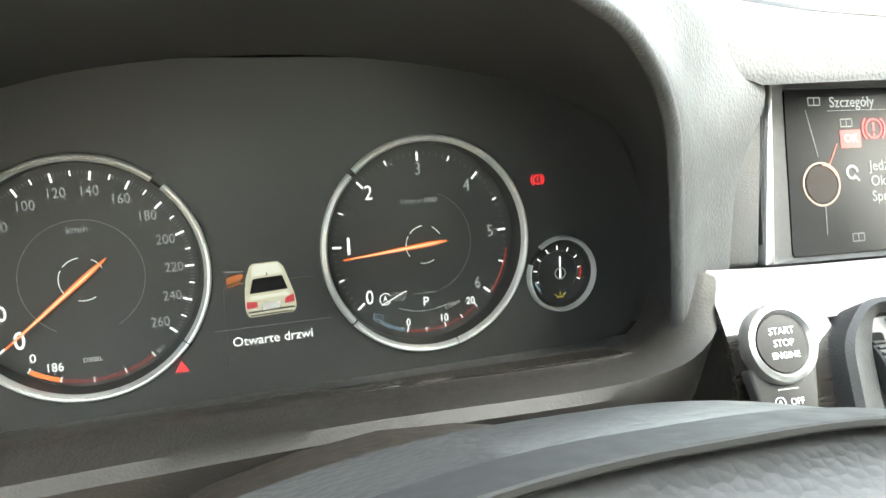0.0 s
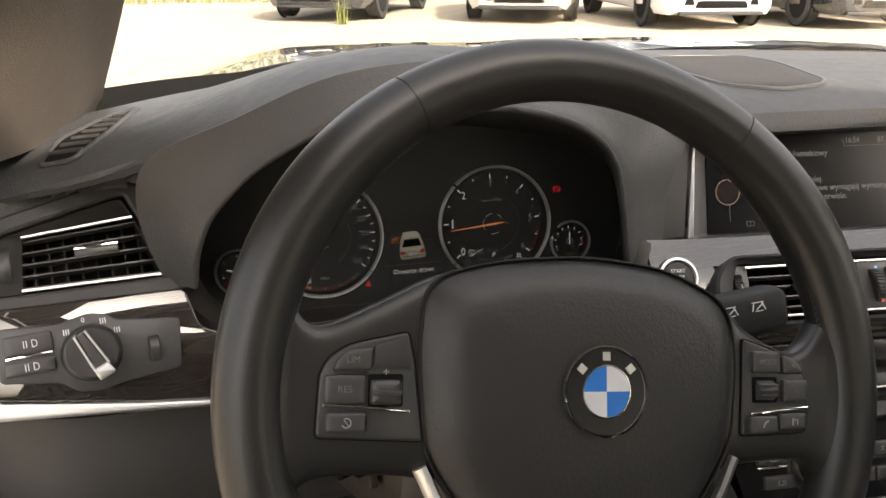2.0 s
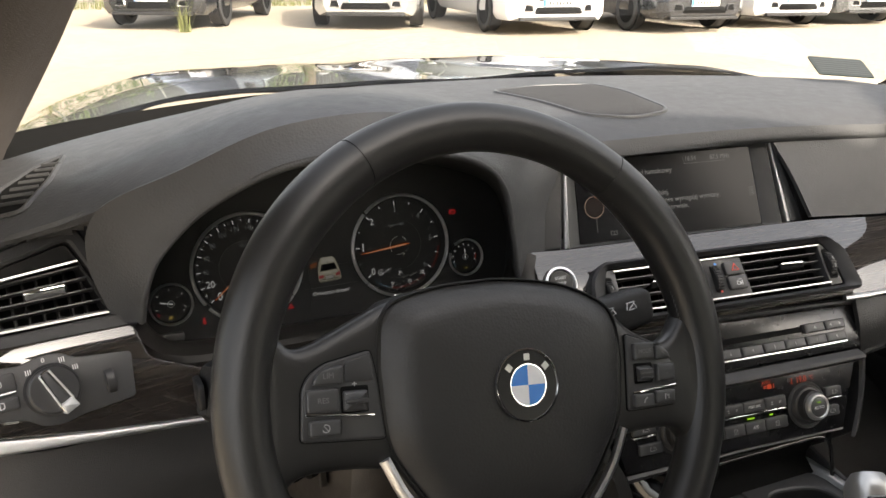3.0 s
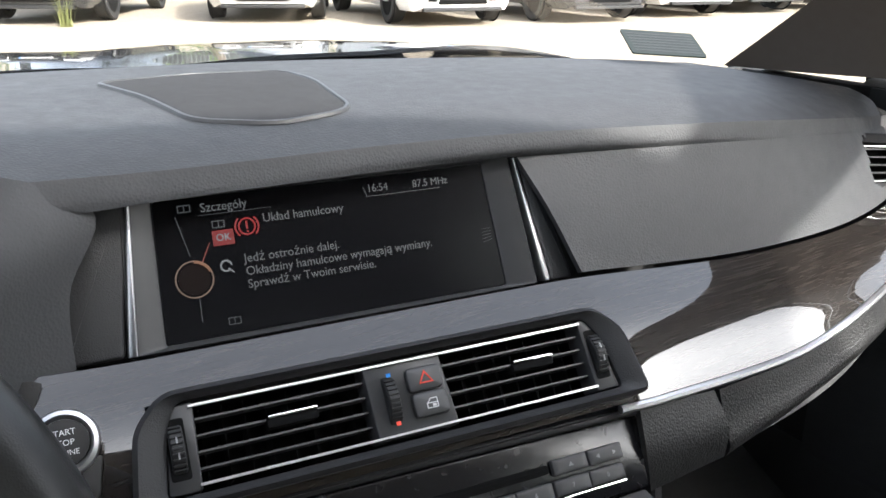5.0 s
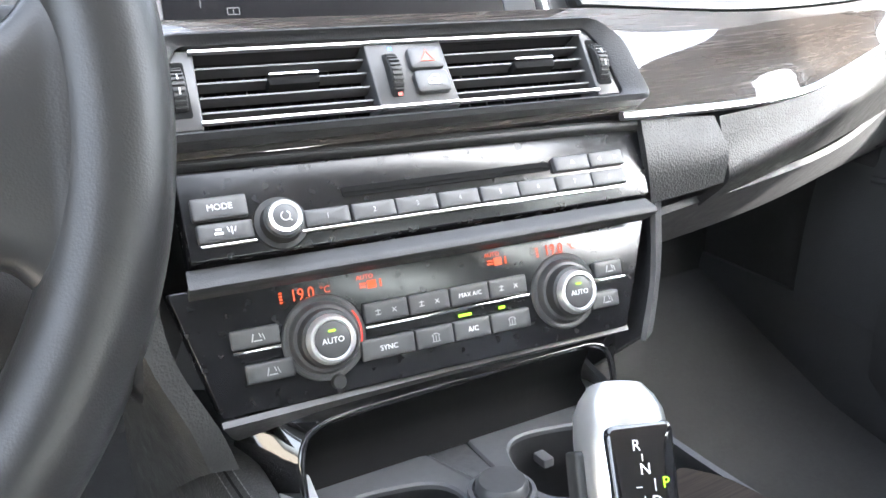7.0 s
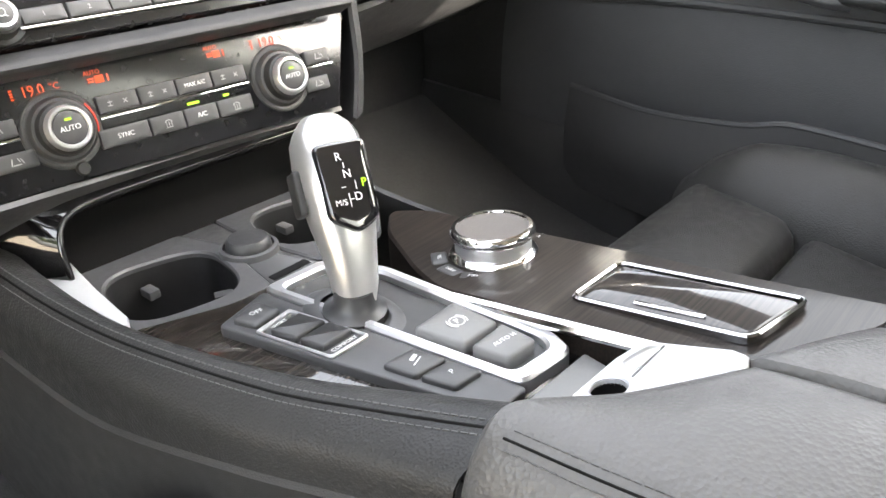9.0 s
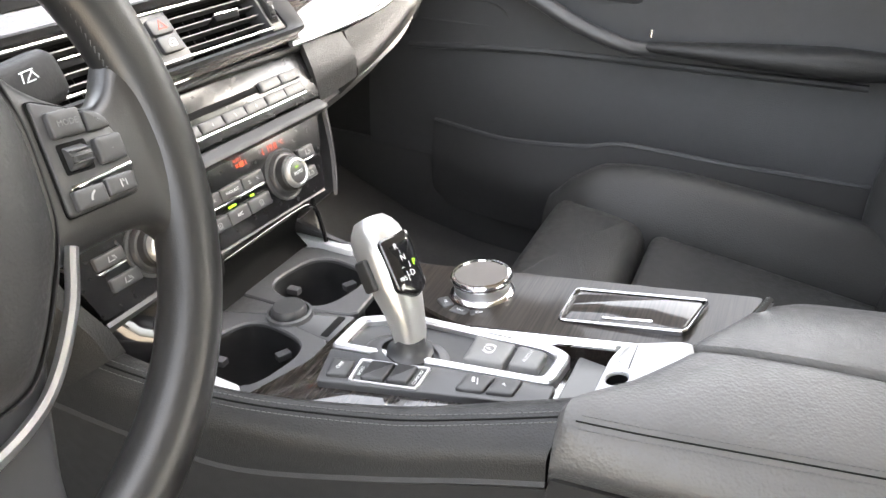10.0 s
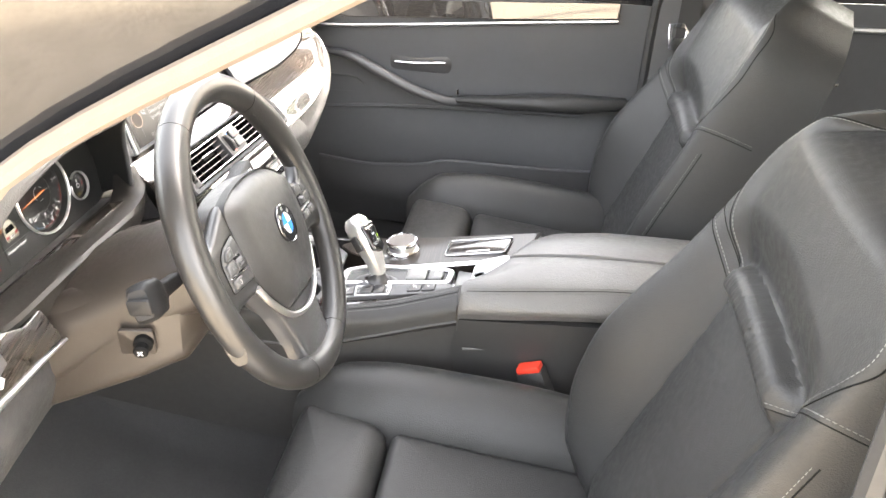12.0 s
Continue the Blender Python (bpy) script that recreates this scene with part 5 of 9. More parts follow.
def rim_mesh(a0, a1, big=0.1805, n=64, bulge=0.0, extra=0.0):
    """An oval-section piece of rim between two angles; thicker at the grips."""
    bm = bmesh.new()
    rings = []
    full = abs(a1 - a0) >= 360
    for i in range(n + (0 if full else 1)):
        a = a0 + (a1 - a0) * i / n
        grip = math.exp(-((((a - 35 + 180) % 360) - 180) / 22) ** 2) + math.exp(-((((a - 145 + 180) % 360) - 180) / 22) ** 2)
        w, h = 0.0178 + 0.0012 * grip + extra, 0.0165 + 0.002 * grip + extra
        c, s = math.cos(radians(a)), math.sin(radians(a))
        ring = []
        for j in range(18):
            t = 2 * math.pi * j / 18
            rr = big + w * math.cos(t)
            ring.append(bm.verts.new((rr * c, rr * s, h * math.sin(t))))
        rings.append(ring)
    for i in range(len(rings) if full else len(rings) - 1):
        bridge(bm, rings[i], rings[(i + 1) % len(rings)])
    if not full:
        bm.faces.new(rings[0]), bm.faces.new(list(reversed(rings[-1])))
    return bm


for a0, a1 in ((56.15, 123.85), (124.15, 250.1), (250.5, 289.5), (289.9, 415.85)):
    part("rim", rim_mesh(a0, a1), M_RIM, wheel, "black leather rim section")
for a in (56, 124, 250.3, 289.7):
    part("rim_seam", rim_mesh(a - 0.35, a + 0.35, n=2, extra=-0.0006), M_RIM, wheel)
for a0, a1 in ((5, 52), (128, 175), (258, 282)):
    n = int((a1 - a0) / 1.3)
    bm = bmesh.new()
    for i in range(n):
        a = a0 + (a1 - a0) * i / n
        c, s = math.cos(radians(a)), math.sin(radians(a))
        for q in (-1, 1):
            p = Vector((0.1630 * c, 0.1630 * s, 0.0016 + q * 0.0016))
            d = Vector((-s * 0.0018 * q, c * 0.0018 * q, 0.0012))
            box(-0.0005, 0.0005, -0.0005, 0.0005, -0.0018, 0.0018, bm=bm)
            bm.verts.ensure_lookup_table()
            vs = [bm.verts[k] for k in range(len(bm.verts) - 8, len(bm.verts))]
            m = Matrix.Translation(p) @ Vector((0, 0, 1)).rotation_difference(d.normalized()).to_matrix().to_4x4()
            bmesh.ops.transform(bm, matrix=m, verts=vs)
    tagged(part("stitching", bm, M_STITCH, wheel, "cross stitching inside the rim", smooth=False), kind="stuff")

# airbag pad: a crowned shield
PAD = rounded([(-0.046, -0.092), (0.046, -0.092), (0.064, -0.073), (0.091, -0.033), (0.096, 0.020), (0.090, 0.049), (0.051, 0.067), (0.0, 0.0725), (-0.051, 0.0685), (-0.092, 0.0575), (-0.0975, 0.024), (-0.093, -0.033), (-0.064, -0.073)], 0.018, 6)


def crowned(pts, z0, z1, crown, steps=8, edge=0.010):
    bm = bmesh.new()
    mid = Vector((0, -0.008))
    prev = ring_verts(bm, pts, z0)
    bm.faces.new(list(reversed(prev)))
    for i in range(steps):
        k = 1 - i / steps
        z = z1 + crown * (1 - k ** 2.2) - edge * max(0, (k - 0.86) / 0.14) ** 2
        row = ring_verts(bm, [mid + (p - mid) * k for p in pts], z)
        bridge(bm, prev, row)
        prev = row
    bm.faces.new(prev)
    return bm


part("airbag_cover", crowned(PAD, -0.03, 0.015, 0.013), M_PAD, wheel, "grained black airbag cover")
part("cover_joint", frame_ring(inset(PAD, -0.0007), inset(PAD, 0.0006), -0.004, 0.0085, 0.0003), M_BEZEL, wheel)
# spokes: rows of (place out from the hub, upper edge, lower edge, middle height, half-thickness)
SPOKE_L = [(0.060, 0.064, -0.050, -0.004, 0.012), (0.078, 0.0615, -0.048, -0.004, 0.012), (0.092, 0.0570, -0.047, -0.004, 0.012), (0.105, 0.0505, -0.045, -0.004, 0.012), (0.120, 0.0430, -0.044, -0.004, 0.012), (0.140, 0.0340, -0.044, -0.004, 0.0118), (0.1515, 0.0335, -0.047, -0.004, 0.012), (0.160, 0.043, -0.057, -0.003, 0.0125), (0.170, 0.058, -0.076, -0.002, 0.013), (0.181, 0.068, -0.090, -0.001, 0.012)]
SPOKE_R = [(0.062, 0.058, -0.050, -0.004, 0.012), (0.076, 0.0545, -0.050, -0.004, 0.012), (0.092, 0.047, -0.047, -0.004, 0.012), (0.104, 0.0355, -0.045, -0.004, 0.012), (0.120, 0.0260, -0.044, -0.004, 0.0118), (0.138, 0.0205, -0.044, -0.004, 0.0118), (0.149, 0.0255, -0.047, -0.004, 0.012), (0.158, 0.038, -0.057, -0.003, 0.0125), (0.169, 0.055, -0.076, -0.002, 0.013), (0.181, 0.068, -0.090, -0.001, 0.012)]


def spoke_mesh(stations, sx, n=28, rows=40):
    """A padded spoke that widens softly into the rim."""
    a = spline([Vector(q[:3]) for q in stations], rows)
    b = spline([Vector((q[0], q[3], q[4])) for q in stations], rows)
    rings = []
    for p, q in zip(a, b):
        mid_y, half = (p.y + p.z) / 2, (p.y - p.z) / 2
        rings.append([(sx * p.x, mid_y + half * math.copysign(abs(math.cos(t)) ** 0.45, math.cos(t)), q.y + q.z * math.copysign(abs(math.sin(t)) ** 0.55, math.sin(t))) for t in [2 * math.pi * i / n for i in range(n)]])
    return loft(rings)


for sx, stations in ((-1, SPOKE_L), (1, SPOKE_R)):
    part("spoke", spoke_mesh(stations, sx), M_RIM, wheel, "satin black wheel spoke")
    bp = [(-0.1490, -0.024), (-0.0925, -0.027), (-0.0975, 0.0144), (-0.1010, 0.0302), (-0.1319, 0.0235), (-0.1425, 0.0172), (-0.1475, 0.0086)] if sx < 0 else [(0.0990, 0.0290), (0.0965, -0.0285), (0.1425, -0.0270), (0.1455, -0.0080), (0.1410, 0.0085), (0.1320, 0.0170), (0.1180, 0.0230)]
    groove = rounded(bp if sx < 0 else list(reversed(bp)), 0.004)
    bpl = part("button_plate", prism(inset(groove, 0.0008), 0.0, 0.0100, 0.001), M_PLASTIC, wheel)
    part("plate_joint", prism(groove, 0.0, 0.0086), M_DARK, wheel)
    part("chrome_strip", moved(box(-0.0222, 0.0222, -0.0009, 0.0009, 0.009, 0.0122, 0.0005), pose(-0.1232, -0.0088, 0, 0, 0, -4.5) if sx < 0 else pose(0.1221, -0.0134, 0, 0, 0, 4.4) @ Matrix.Diagonal((0.90, 1, 1, 1))), M_CHROME, wheel, "thin chrome strip")
    if sx < 0:
        lim = [(-0.1405, 0.0100), (-0.1215, 0.0100), (-0.1205, 0.0215), (-0.1340, 0.0195), (-0.1390, 0.0150)]
        for x, y, w, h, s_, pts in ((-0.1307, 0.0152, 0.019, 0.011, "LIM", rounded(lim, 0.0015, 3)), (-0.1345, 0.0006, 0.0205, 0.0140, "RES", None), (-0.1335, -0.0158, 0.0200, 0.0095, "", None)):
            b = button(wheel, x, y, w, h, 0.0095, 0.0038, 0.002, M_BUTTON, "wheel_button", s_, 0.0048, pts=pts, ink=M_DIMINK)
            if not s_:
                arc_band(x, y, 0.0020, 0.0026, 200, 480, 0.0138, M_GREYP, b, "symbol", 14)
                bars([(x, y, 0.0004, 0.004, 40)], 0.0138, M_GREYP, b, "symbol")
        part("rocker_well", prism(rect(-0.1133, -0.0002, 0.0180, 0.0165, 0.0015), 0.0095, 0.0104), M_DARK, wheel)
        rk = part("rocker", moved(prism(rect(0, 0, 0.0160, 0.0125, 0.002), 0.0095, 0.0135, 0.002, crown=0.001), pose(-0.1133, -0.0010, 0)), M_BUTTON, wheel)
        part("rocker_ridge", box(-0.1208, -0.1058, -0.0024, 0.0004, 0.0135, 0.0160, 0.0008), M_BUTTON, rk)
        bars([(-0.1133, 0.0092, 0.0030, 0.0006, 0), (-0.1133, 0.0092, 0.0006, 0.0030, 0), (-0.1130, -0.0092, 0.003, 0.0006, 0)], 0.0106, M_GREYP, wheel, "plus_minus")
        part("blank_key", prism(rounded([(-0.1195, 0.0105), (-0.1005, 0.0105), (-0.1030, 0.0268), (-0.1190, 0.0222)], 0.001), 0.0095, 0.0108, 0.0004), M_PLASTIC, wheel)
    else:
        plus = [(0.1245, 0.0080), (0.1375, 0.0080), (0.1365, 0.0125), (0.1315, 0.0170), (0.1245, 0.0185)]
        for x, y, w, h, s_, pts in ((0.1133, 0.0148, 0.0185, 0.0125, "MODE", None), (0.1306, 0.0126, 0.012, 0.0105, "+", rounded(plus, 0.0012, 3)), (0.1328, -0.0019, 0.0165, 0.0130, "-", None), (0.1108, -0.0212, 0.0185, 0.0100, "", None), (0.1306, -0.0197, 0.0180, 0.0095, "", None)):
            b = button(wheel, x, y, w, h, 0.0095, 0.0038, 0.0016, M_BUTTON, "wheel_button", s_, 0.0042, pts=pts, ink=M_DIMINK)
            if not s_ and x < 0.12:
                arc_band(x + 0.003, y - 0.002, 0.0040, 0.0050, 105, 175, 0.0138, M_GREYP, b, "symbol", 10)
            elif not s_:
                bars([(x - 0.0012, y, 0.0008, 0.0042, 0), (x + 0.0004, y + 0.0012, 0.0006, 0.0016, 20), (x + 0.0020, y, 0.0006, 0.0034, 0)], 0.0138, M_GREYP, b, "symbol")
        part("rocker_well", prism(rect(0.1130, -0.0014, 0.0170, 0.0150, 0.0015), 0.0095, 0.0104), M_DARK, wheel)
        rk = part("rocker", moved(lathe([(0, -0.0062), (0.0052, -0.0062), (0.0058, -0.0052), (0.0058, 0.0052), (0.0052, 0.0062), (0, 0.0062)], 20), pose(0.1130, -0.0016, 0.0095, 0, 90, 0)), M_BUTTON, wheel)
        for k in range(3):
            part("rocker_ridge", box(0.1070, 0.1190, -0.0046 + 0.0028 * k, -0.0038 + 0.0028 * k, 0.0140, 0.0158, 0.0003), M_BUTTON, rk)
low_sp = rounded([(-0.048, -0.174), (0.048, -0.174), (0.046, -0.140), (0.062, -0.088), (0.088, -0.040), (-0.088, -0.040), (-0.062, -0.088), (-0.046, -0.140)], 0.014)
part("lower_spoke", prism(low_sp, -0.022, 0.004, 0.008), M_PLASTIC, wheel, "satin black lower spoke")
vpath = [(-0.094, -0.040, 0.006), (-0.080, -0.066, 0.007), (-0.052, -0.095, 0.008), (-0.018, -0.1075, 0.009), (0.018, -0.1075, 0.009), (0.052, -0.095, 0.008), (0.080, -0.066, 0.007), (0.094, -0.040, 0.006)]
part("chrome_bow", tube(vpath, 0.0042, 8, steps=40, flat=0.8), M_ALU, wheel, "satin metal bow under the airbag cover")
bd = part("badge", moved(lathe([(0, 0.0005), (0.0232, 0.0005), (0.0238, 0.0025), (0.0225, 0.004), (0, 0.0042)], 48), pose(0, 0, 0.0262)), M_BADGE, wheel, "round black, blue and white badge")
part("chrome_ring", moved(lathe([(0.0231, 0.003), (0.0240, 0.003), (0.0240, 0.0044), (0.0231, 0.0046)], 48), pose(0, 0, 0.0262)), M_CHROME, bd)
part("inner_ring", moved(lathe([(0.0132, 0.004), (0.0140, 0.004), (0.0140, 0.0048), (0.0132, 0.0048)], 40), pose(0, 0, 0.0262)), M_CHROME, bd)
for q in range(4):
    arc_band(0, 0, 0.00005, 0.0132, 90 * q, 90 * q + 90, 0.0302, M_BLUE if q in (1, 3) else M_WENAMEL, bd, "quarter", 12, 0.0006)
bars([(*pol(0, 0, 0.0183, a), 0.0042, 0.0044, a - 90) for a in (140, 90, 40)], 0.0303, M_SILVER, bd, "mark", 0.0006)
part("hub", moved(lathe([(0, -0.09), (0.055, -0.09), (0.062, -0.03), (0.06, -0.018), (0, -0.018)], 32), pose(0, -0.01, 0)), M_PLASTIC, wheel)

# column shroud, stalks, column adjuster
col = thing("steering_column", "matt black steering column shroud with an adjuster knob", "steering column")
M_SHROUD = mat("brown_black_plastic", (0.028, 0.023, 0.019), 0.45, grain=(900, 0.3), vary=0.12, vary_scale=12)


def shroud(y, zc, w, h):
    return [(-0.385 + w * math.cos(2 * math.pi * i / 24) * (1 + 0.12 * abs(math.sin(4 * math.pi * i / 24))), y, zc + h * math.sin(2 * math.pi * i / 24)) for i in range(24)]
part("shroud", loft([shroud(0.055, 0.818, 0.060, 0.042), shroud(0.075, 0.810, 0.080, 0.055), shroud(0.14, 0.780, 0.092, 0.064), shroud(0.22, 0.735, 0.108, 0.074), shroud(0.33, 0.67, 0.14, 0.09)]), M_SHROUD, col)


def under(y, w, z0, z1):
    return [(-0.385 + p.x, y, p.y) for p in rounded([(-w, z0), (w, z0), (w * 0.92, z1), (-w * 0.92, z1)], 0.025)]


part("lower_shroud", loft([under(0.098, 0.070, 0.715, 0.80), under(0.112, 0.090, 0.695, 0.80), under(0.16, 0.104, 0.672, 0.80), under(0.25, 0.114, 0.63, 0.78), under(0.34, 0.125, 0.59, 0.74)]), M_SHROUD, col, "brown-black lower column cover")
part("adjuster_plate", moved(prism(rect(0, 0, 0.042, 0.036, 0.005), -0.004, 0.0015, 0.001), panel_frame(-0.4925, 0.158, 0.735, -4, 80)), M_SHROUD, col)
ak = part("adjuster_knob", moved(lathe([(0, 0.018), (0.007, 0.018), (0.0088, 0.0155), (0.008, 0.006), (0.0115, 0.003), (0.0115, -0.004)], 24), panel_frame(-0.4965, 0.148, 0.737, -4, 76)), M_DARK, col, "round black adjuster knob")
bm = bmesh.new()
for a in (45, 135):
    box(-0.0042, 0.0042, -0.0006, 0.0006, 0.0181, 0.0186, bm=bm)
    bm.verts.ensure_lookup_table()
    bmesh.ops.transform(bm, matrix=Matrix.Rotation(radians(a), 4, "Z"), verts=[bm.verts[k] for k in range(len(bm.verts) - 8, len(bm.verts))])
part("cross_mark", moved(bm, panel_frame(-0.4965, 0.148, 0.737, -4, 76)), M_WHITE, ak, smooth=False)


M_STALK = mat("matt_black_stalk", (0.011, 0.011, 0.0115), 0.55, spec=0.25, grain=(900, 0.25), vary=0.12, vary_scale=25)


STALK_RINGS = {"long": ((0, 0.0065, 0.0065), (0.12, 0.009, 0.010), (0.25, 0.0135, 0.0150), (0.45, 0.0145, 0.0165), (0.95, 0.0135, 0.0165), (1.0, 0.010, 0.0125)),
               "short": ((0, 0.008, 0.008), (0.60, 0.009, 0.009), (0.70, 0.012, 0.015), (0.76, 0.0145, 0.020), (0.95, 0.0140, 0.021), (1.0, 0.010, 0.016))}


def stalk(name, label, girth, tip, base):
    root = thing(name, label, "stalk")
    a, b = Vector(base), Vector(tip)
    d = (b - a).normalized()
    up = Vector((0, 0.35, 0.94))
    sidev = d.cross(up).normalized()
    upv = sidev.cross(d)
    rings = []
    for t, w, h in STALK_RINGS[girth]:
        p = a.lerp(b, t)
        rings.append([p + sidev * w * math.copysign(abs(math.cos(u)) ** 0.42, math.cos(u)) + upv * h * math.copysign(abs(math.sin(u)) ** 0.42, math.sin(u)) for u in [2 * math.pi * i / 20 for i in range(20)]])
    part("lever", loft(rings), M_STALK, root)
    return root


ls = stalk("indicator_stalk", "black indicator stalk with white symbols behind the wheel", "short", (-0.577, 0.096, 0.851), (-0.44, 0.115, 0.805))
part("end_button", moved(prism(rect(0, 0, 0.018, 0.026, 0.004), 0, 0.004, 0.001), Matrix.Translation((-0.578, 0.096, 0.850)) @ pose(0, 0, 0, 0, -90, 0) @ pose(0, 0, 0, 0, 0, 10)), M_STALK, ls)
rs = stalk("wiper_stalk", "black wiper stalk with white wiper symbols behind the wheel", "long", (-0.188, 0.127, 0.832), (-0.33, 0.11, 0.826))
for k, (px, pz) in enumerate(((-0.240, 0.8430), (-0.217, 0.8440))):
    f = panel_frame(px, 0.1078 + 0.08 * (px + 0.238), pz - 0.002, 31, 6, 6)
    bm = bmesh.new()
    for x, y, w, h, a in ((0, 0.003, 0.009, 0.0007, 0), (-0.004, 0, 0.0007, 0.006, -20), (0.004, 0, 0.0007, 0.006, 20), (0, -0.003, 0.006, 0.0007, 0), (0.001, 0, 0.007, 0.0007, 35)):
        own = box(-w / 2, w / 2, -h / 2, h / 2, 0, 0.0005)
        moved(own, f @ pose(x, y, 0, 0, 0, a))
        me = bpy.data.meshes.new("t")
        own.to_mesh(me), own.free()
        bm.from_mesh(me)
        bpy.data.meshes.remove(me)
    part("symbol", bm, M_WHITE, rs, smooth=False)

# ---- centre screen ----
F_SC = panel_frame(0, 0.333, 0.868, 22, 4.5)
scr = thing("centre_screen", "wide dark centre screen showing a brake warning in white text", "screen", F_SC)
part("housing", prism(rounded([(-0.172, -0.062), (0.178, -0.064), (0.168, 0.044), (-0.158, 0.046)], 0.006), -0.05, -0.004, 0.002), M_PLASTIC, scr)
lcd = part("display", prism(rounded([(-0.121, -0.0565), (0.136, -0.058), (0.130, 0.0385), (-0.117, 0.0385)], 0.003), -0.004, -0.001), M_LCD, scr, "dark glossy display")
part("frame", frame_ring(rounded([(-0.146, -0.061), (0.162, -0.062), (0.152, 0.044), (-0.138, 0.046)], 0.004), rounded([(-0.122, -0.0575), (0.137, -0.059), (0.131, 0.0395), (-0.118, 0.0395)], 0.002), -0.006, 0.006, 0.001, drop=0.006), M_PLASTIC, scr, "black screen frame")
part("chrome_blade", prism(rounded([(-0.1465, -0.060), (-0.1405, -0.060), (-0.1315, 0.041), (-0.1338, 0.042)], 0.001), -0.004, 0.0085, 0.001), M_ALU, scr, "satin metal blade beside the screen")
part("chrome_blade", prism(rounded([(0.167, -0.061), (0.1725, -0.061), (0.1570, 0.040), (0.1547, 0.040)], 0.001), -0.004, 0.0085, 0.001), M_ALU, scr, "satin metal blade beside the screen")
part("cheek", prism(rounded([(-0.185, -0.060), (-0.148, -0.060), (-0.134, 0.044), (-0.150, 0.048), (-0.166, 0.030), (-0.176, 0.0)], 0.004), -0.03, 0.006, 0.003), M_LOWER, scr)
part("cheek", prism(rounded([(0.174, -0.062), (0.196, -0.062), (0.172, 0.038), (0.159, 0.040)], 0.004), -0.03, 0.006, 0.003), M_LOWER, scr)
zt = -0.0008
for s, x, y, sz, al, mt in (("Szczegóły", -0.087, 0.0305, 0.0088, "LEFT", E_TEXT), ("16:54", 0.042, 0.0300, 0.0080, "CENTER", E_TEXT), ("87.5 MHz", 0.085, 0.0295, 0.0080, "CENTER", E_TEXT),
                           ("Układ hamulcowy", -0.046, 0.0185, 0.0088, "LEFT", E_TEXT), ("Jedź ostrożnie dalej.", -0.063, -0.0075, 0.0088, "LEFT", E_TEXT),
                           ("Okładziny hamulcowe wymagają wymiany.", -0.063, -0.0165, 0.0088, "LEFT", E_TEXT), ("Sprawdź w Twoim serwisie.", -0.063, -0.0255, 0.0088, "LEFT", E_TEXT)):
    text(s, sz, x, y, zt, mt, lcd, al, narrow=0.94)
for mark in ((-0.064, 0.0258, 0.050, 0.0003, 0), (0.0318, 0.0282, 0.0004, 0.008, 18), (0.062, 0.0245, 0.06, 0.0004, 0)):
    bars([mark], zt, E_DIM, lcd, "line")
part("ok_field", prism(rect(-0.0745, 0.009, 0.0145, 0.0105, 0.0006), zt, zt + 0.0003), mat("red_field", (0.05, 0, 0), 0.5, emit=(0.75, 0.02, 0.02), strength=0.035), lcd, "red field")
text("OK", 0.0068, -0.0745, 0.009, zt + 0.0006, E_WHITE, lcd, bold=0.0001)
wr = part("brake_sign", moved(frame_ring(disc(0, 0, 0.0062, 30), disc(0, 0, 0.0050, 30), zt, zt + 0.0003, 0.0001), pose(-0.0575, 0.0145, 0)), E_RED, lcd, "red brake sign")
bars([(-0.0575, 0.0155, 0.0014, 0.0055, 0), (-0.0575, 0.0110, 0.0014, 0.0014, 0)], zt, E_RED, wr, "mark")
arc_band(-0.0575, 0.0145, 0.0074, 0.0086, -48, 48, zt, E_RED, wr, "arc")
arc_band(-0.0575, 0.0145, 0.0074, 0.0086, 132, 228, zt, E_RED, wr, "arc")
part("menu_ring", moved(frame_ring(disc(0, 0, 0.0128, 40), disc(0, 0, 0.0118, 40), zt, zt + 0.0004, 0.0001), pose(-0.0975, -0.0165, 0)), mat("copper_glow", (0.05, 0.03, 0.02), 0.4, emit=(0.5, 0.36, 0.28), strength=0.06), lcd, "dim copper ring")
part("ring_fill", prism(disc(-0.0975, -0.0165, 0.0105, 36), zt, zt + 0.0002), mat("dark_copper", (0.007, 0.006, 0.006), 0.3, spec=0.1, emit=(0.12, 0.06, 0.045), strength=0.012), lcd)
for mark in ((-0.101, 0.013, 0.028, 0.0005, -78), (-0.0965, -0.037, 0.018, 0.0005, 88)):
    bars([mark], zt, E_DIM, lcd, "line")
arc_band(-0.0975, -0.0165, 0.0108, 0.0126, 20, 85, zt + 0.0005, mat("copper_flare", (0.03, 0.02, 0.01), 0.5, emit=(1.0, 0.45, 0.25), strength=0.05), lcd, "ring_highlight", 12)
bars([(-0.088, -0.0005, 0.016, 0.0007, 62)], zt, mat("red_line", (0.02, 0, 0), 0.5, emit=(0.6, 0.12, 0.08), strength=0.07), lcd, "line")
for x, y in ((-0.0975, 0.0315), (-0.0765, 0.0185), (-0.0755, -0.0485)):
    bars([(x, y + 0.0022, 0.008, 0.0006, 0), (x, y - 0.0022, 0.008, 0.0006, 0), (x - 0.004, y, 0.0006, 0.0044, 0), (x + 0.004, y, 0.0006, 0.0044, 0), (x, y, 0.0005, 0.0044, 0)], zt, E_DIM, lcd, "icon")
arc_band(-0.0755, -0.0105, 0.0030, 0.0042, 0, 300, zt, E_WHITE, lcd, "icon", 16)
bars([(-0.0725, -0.0140, 0.005, 0.0010, -45)], zt, E_WHITE, lcd, "icon")
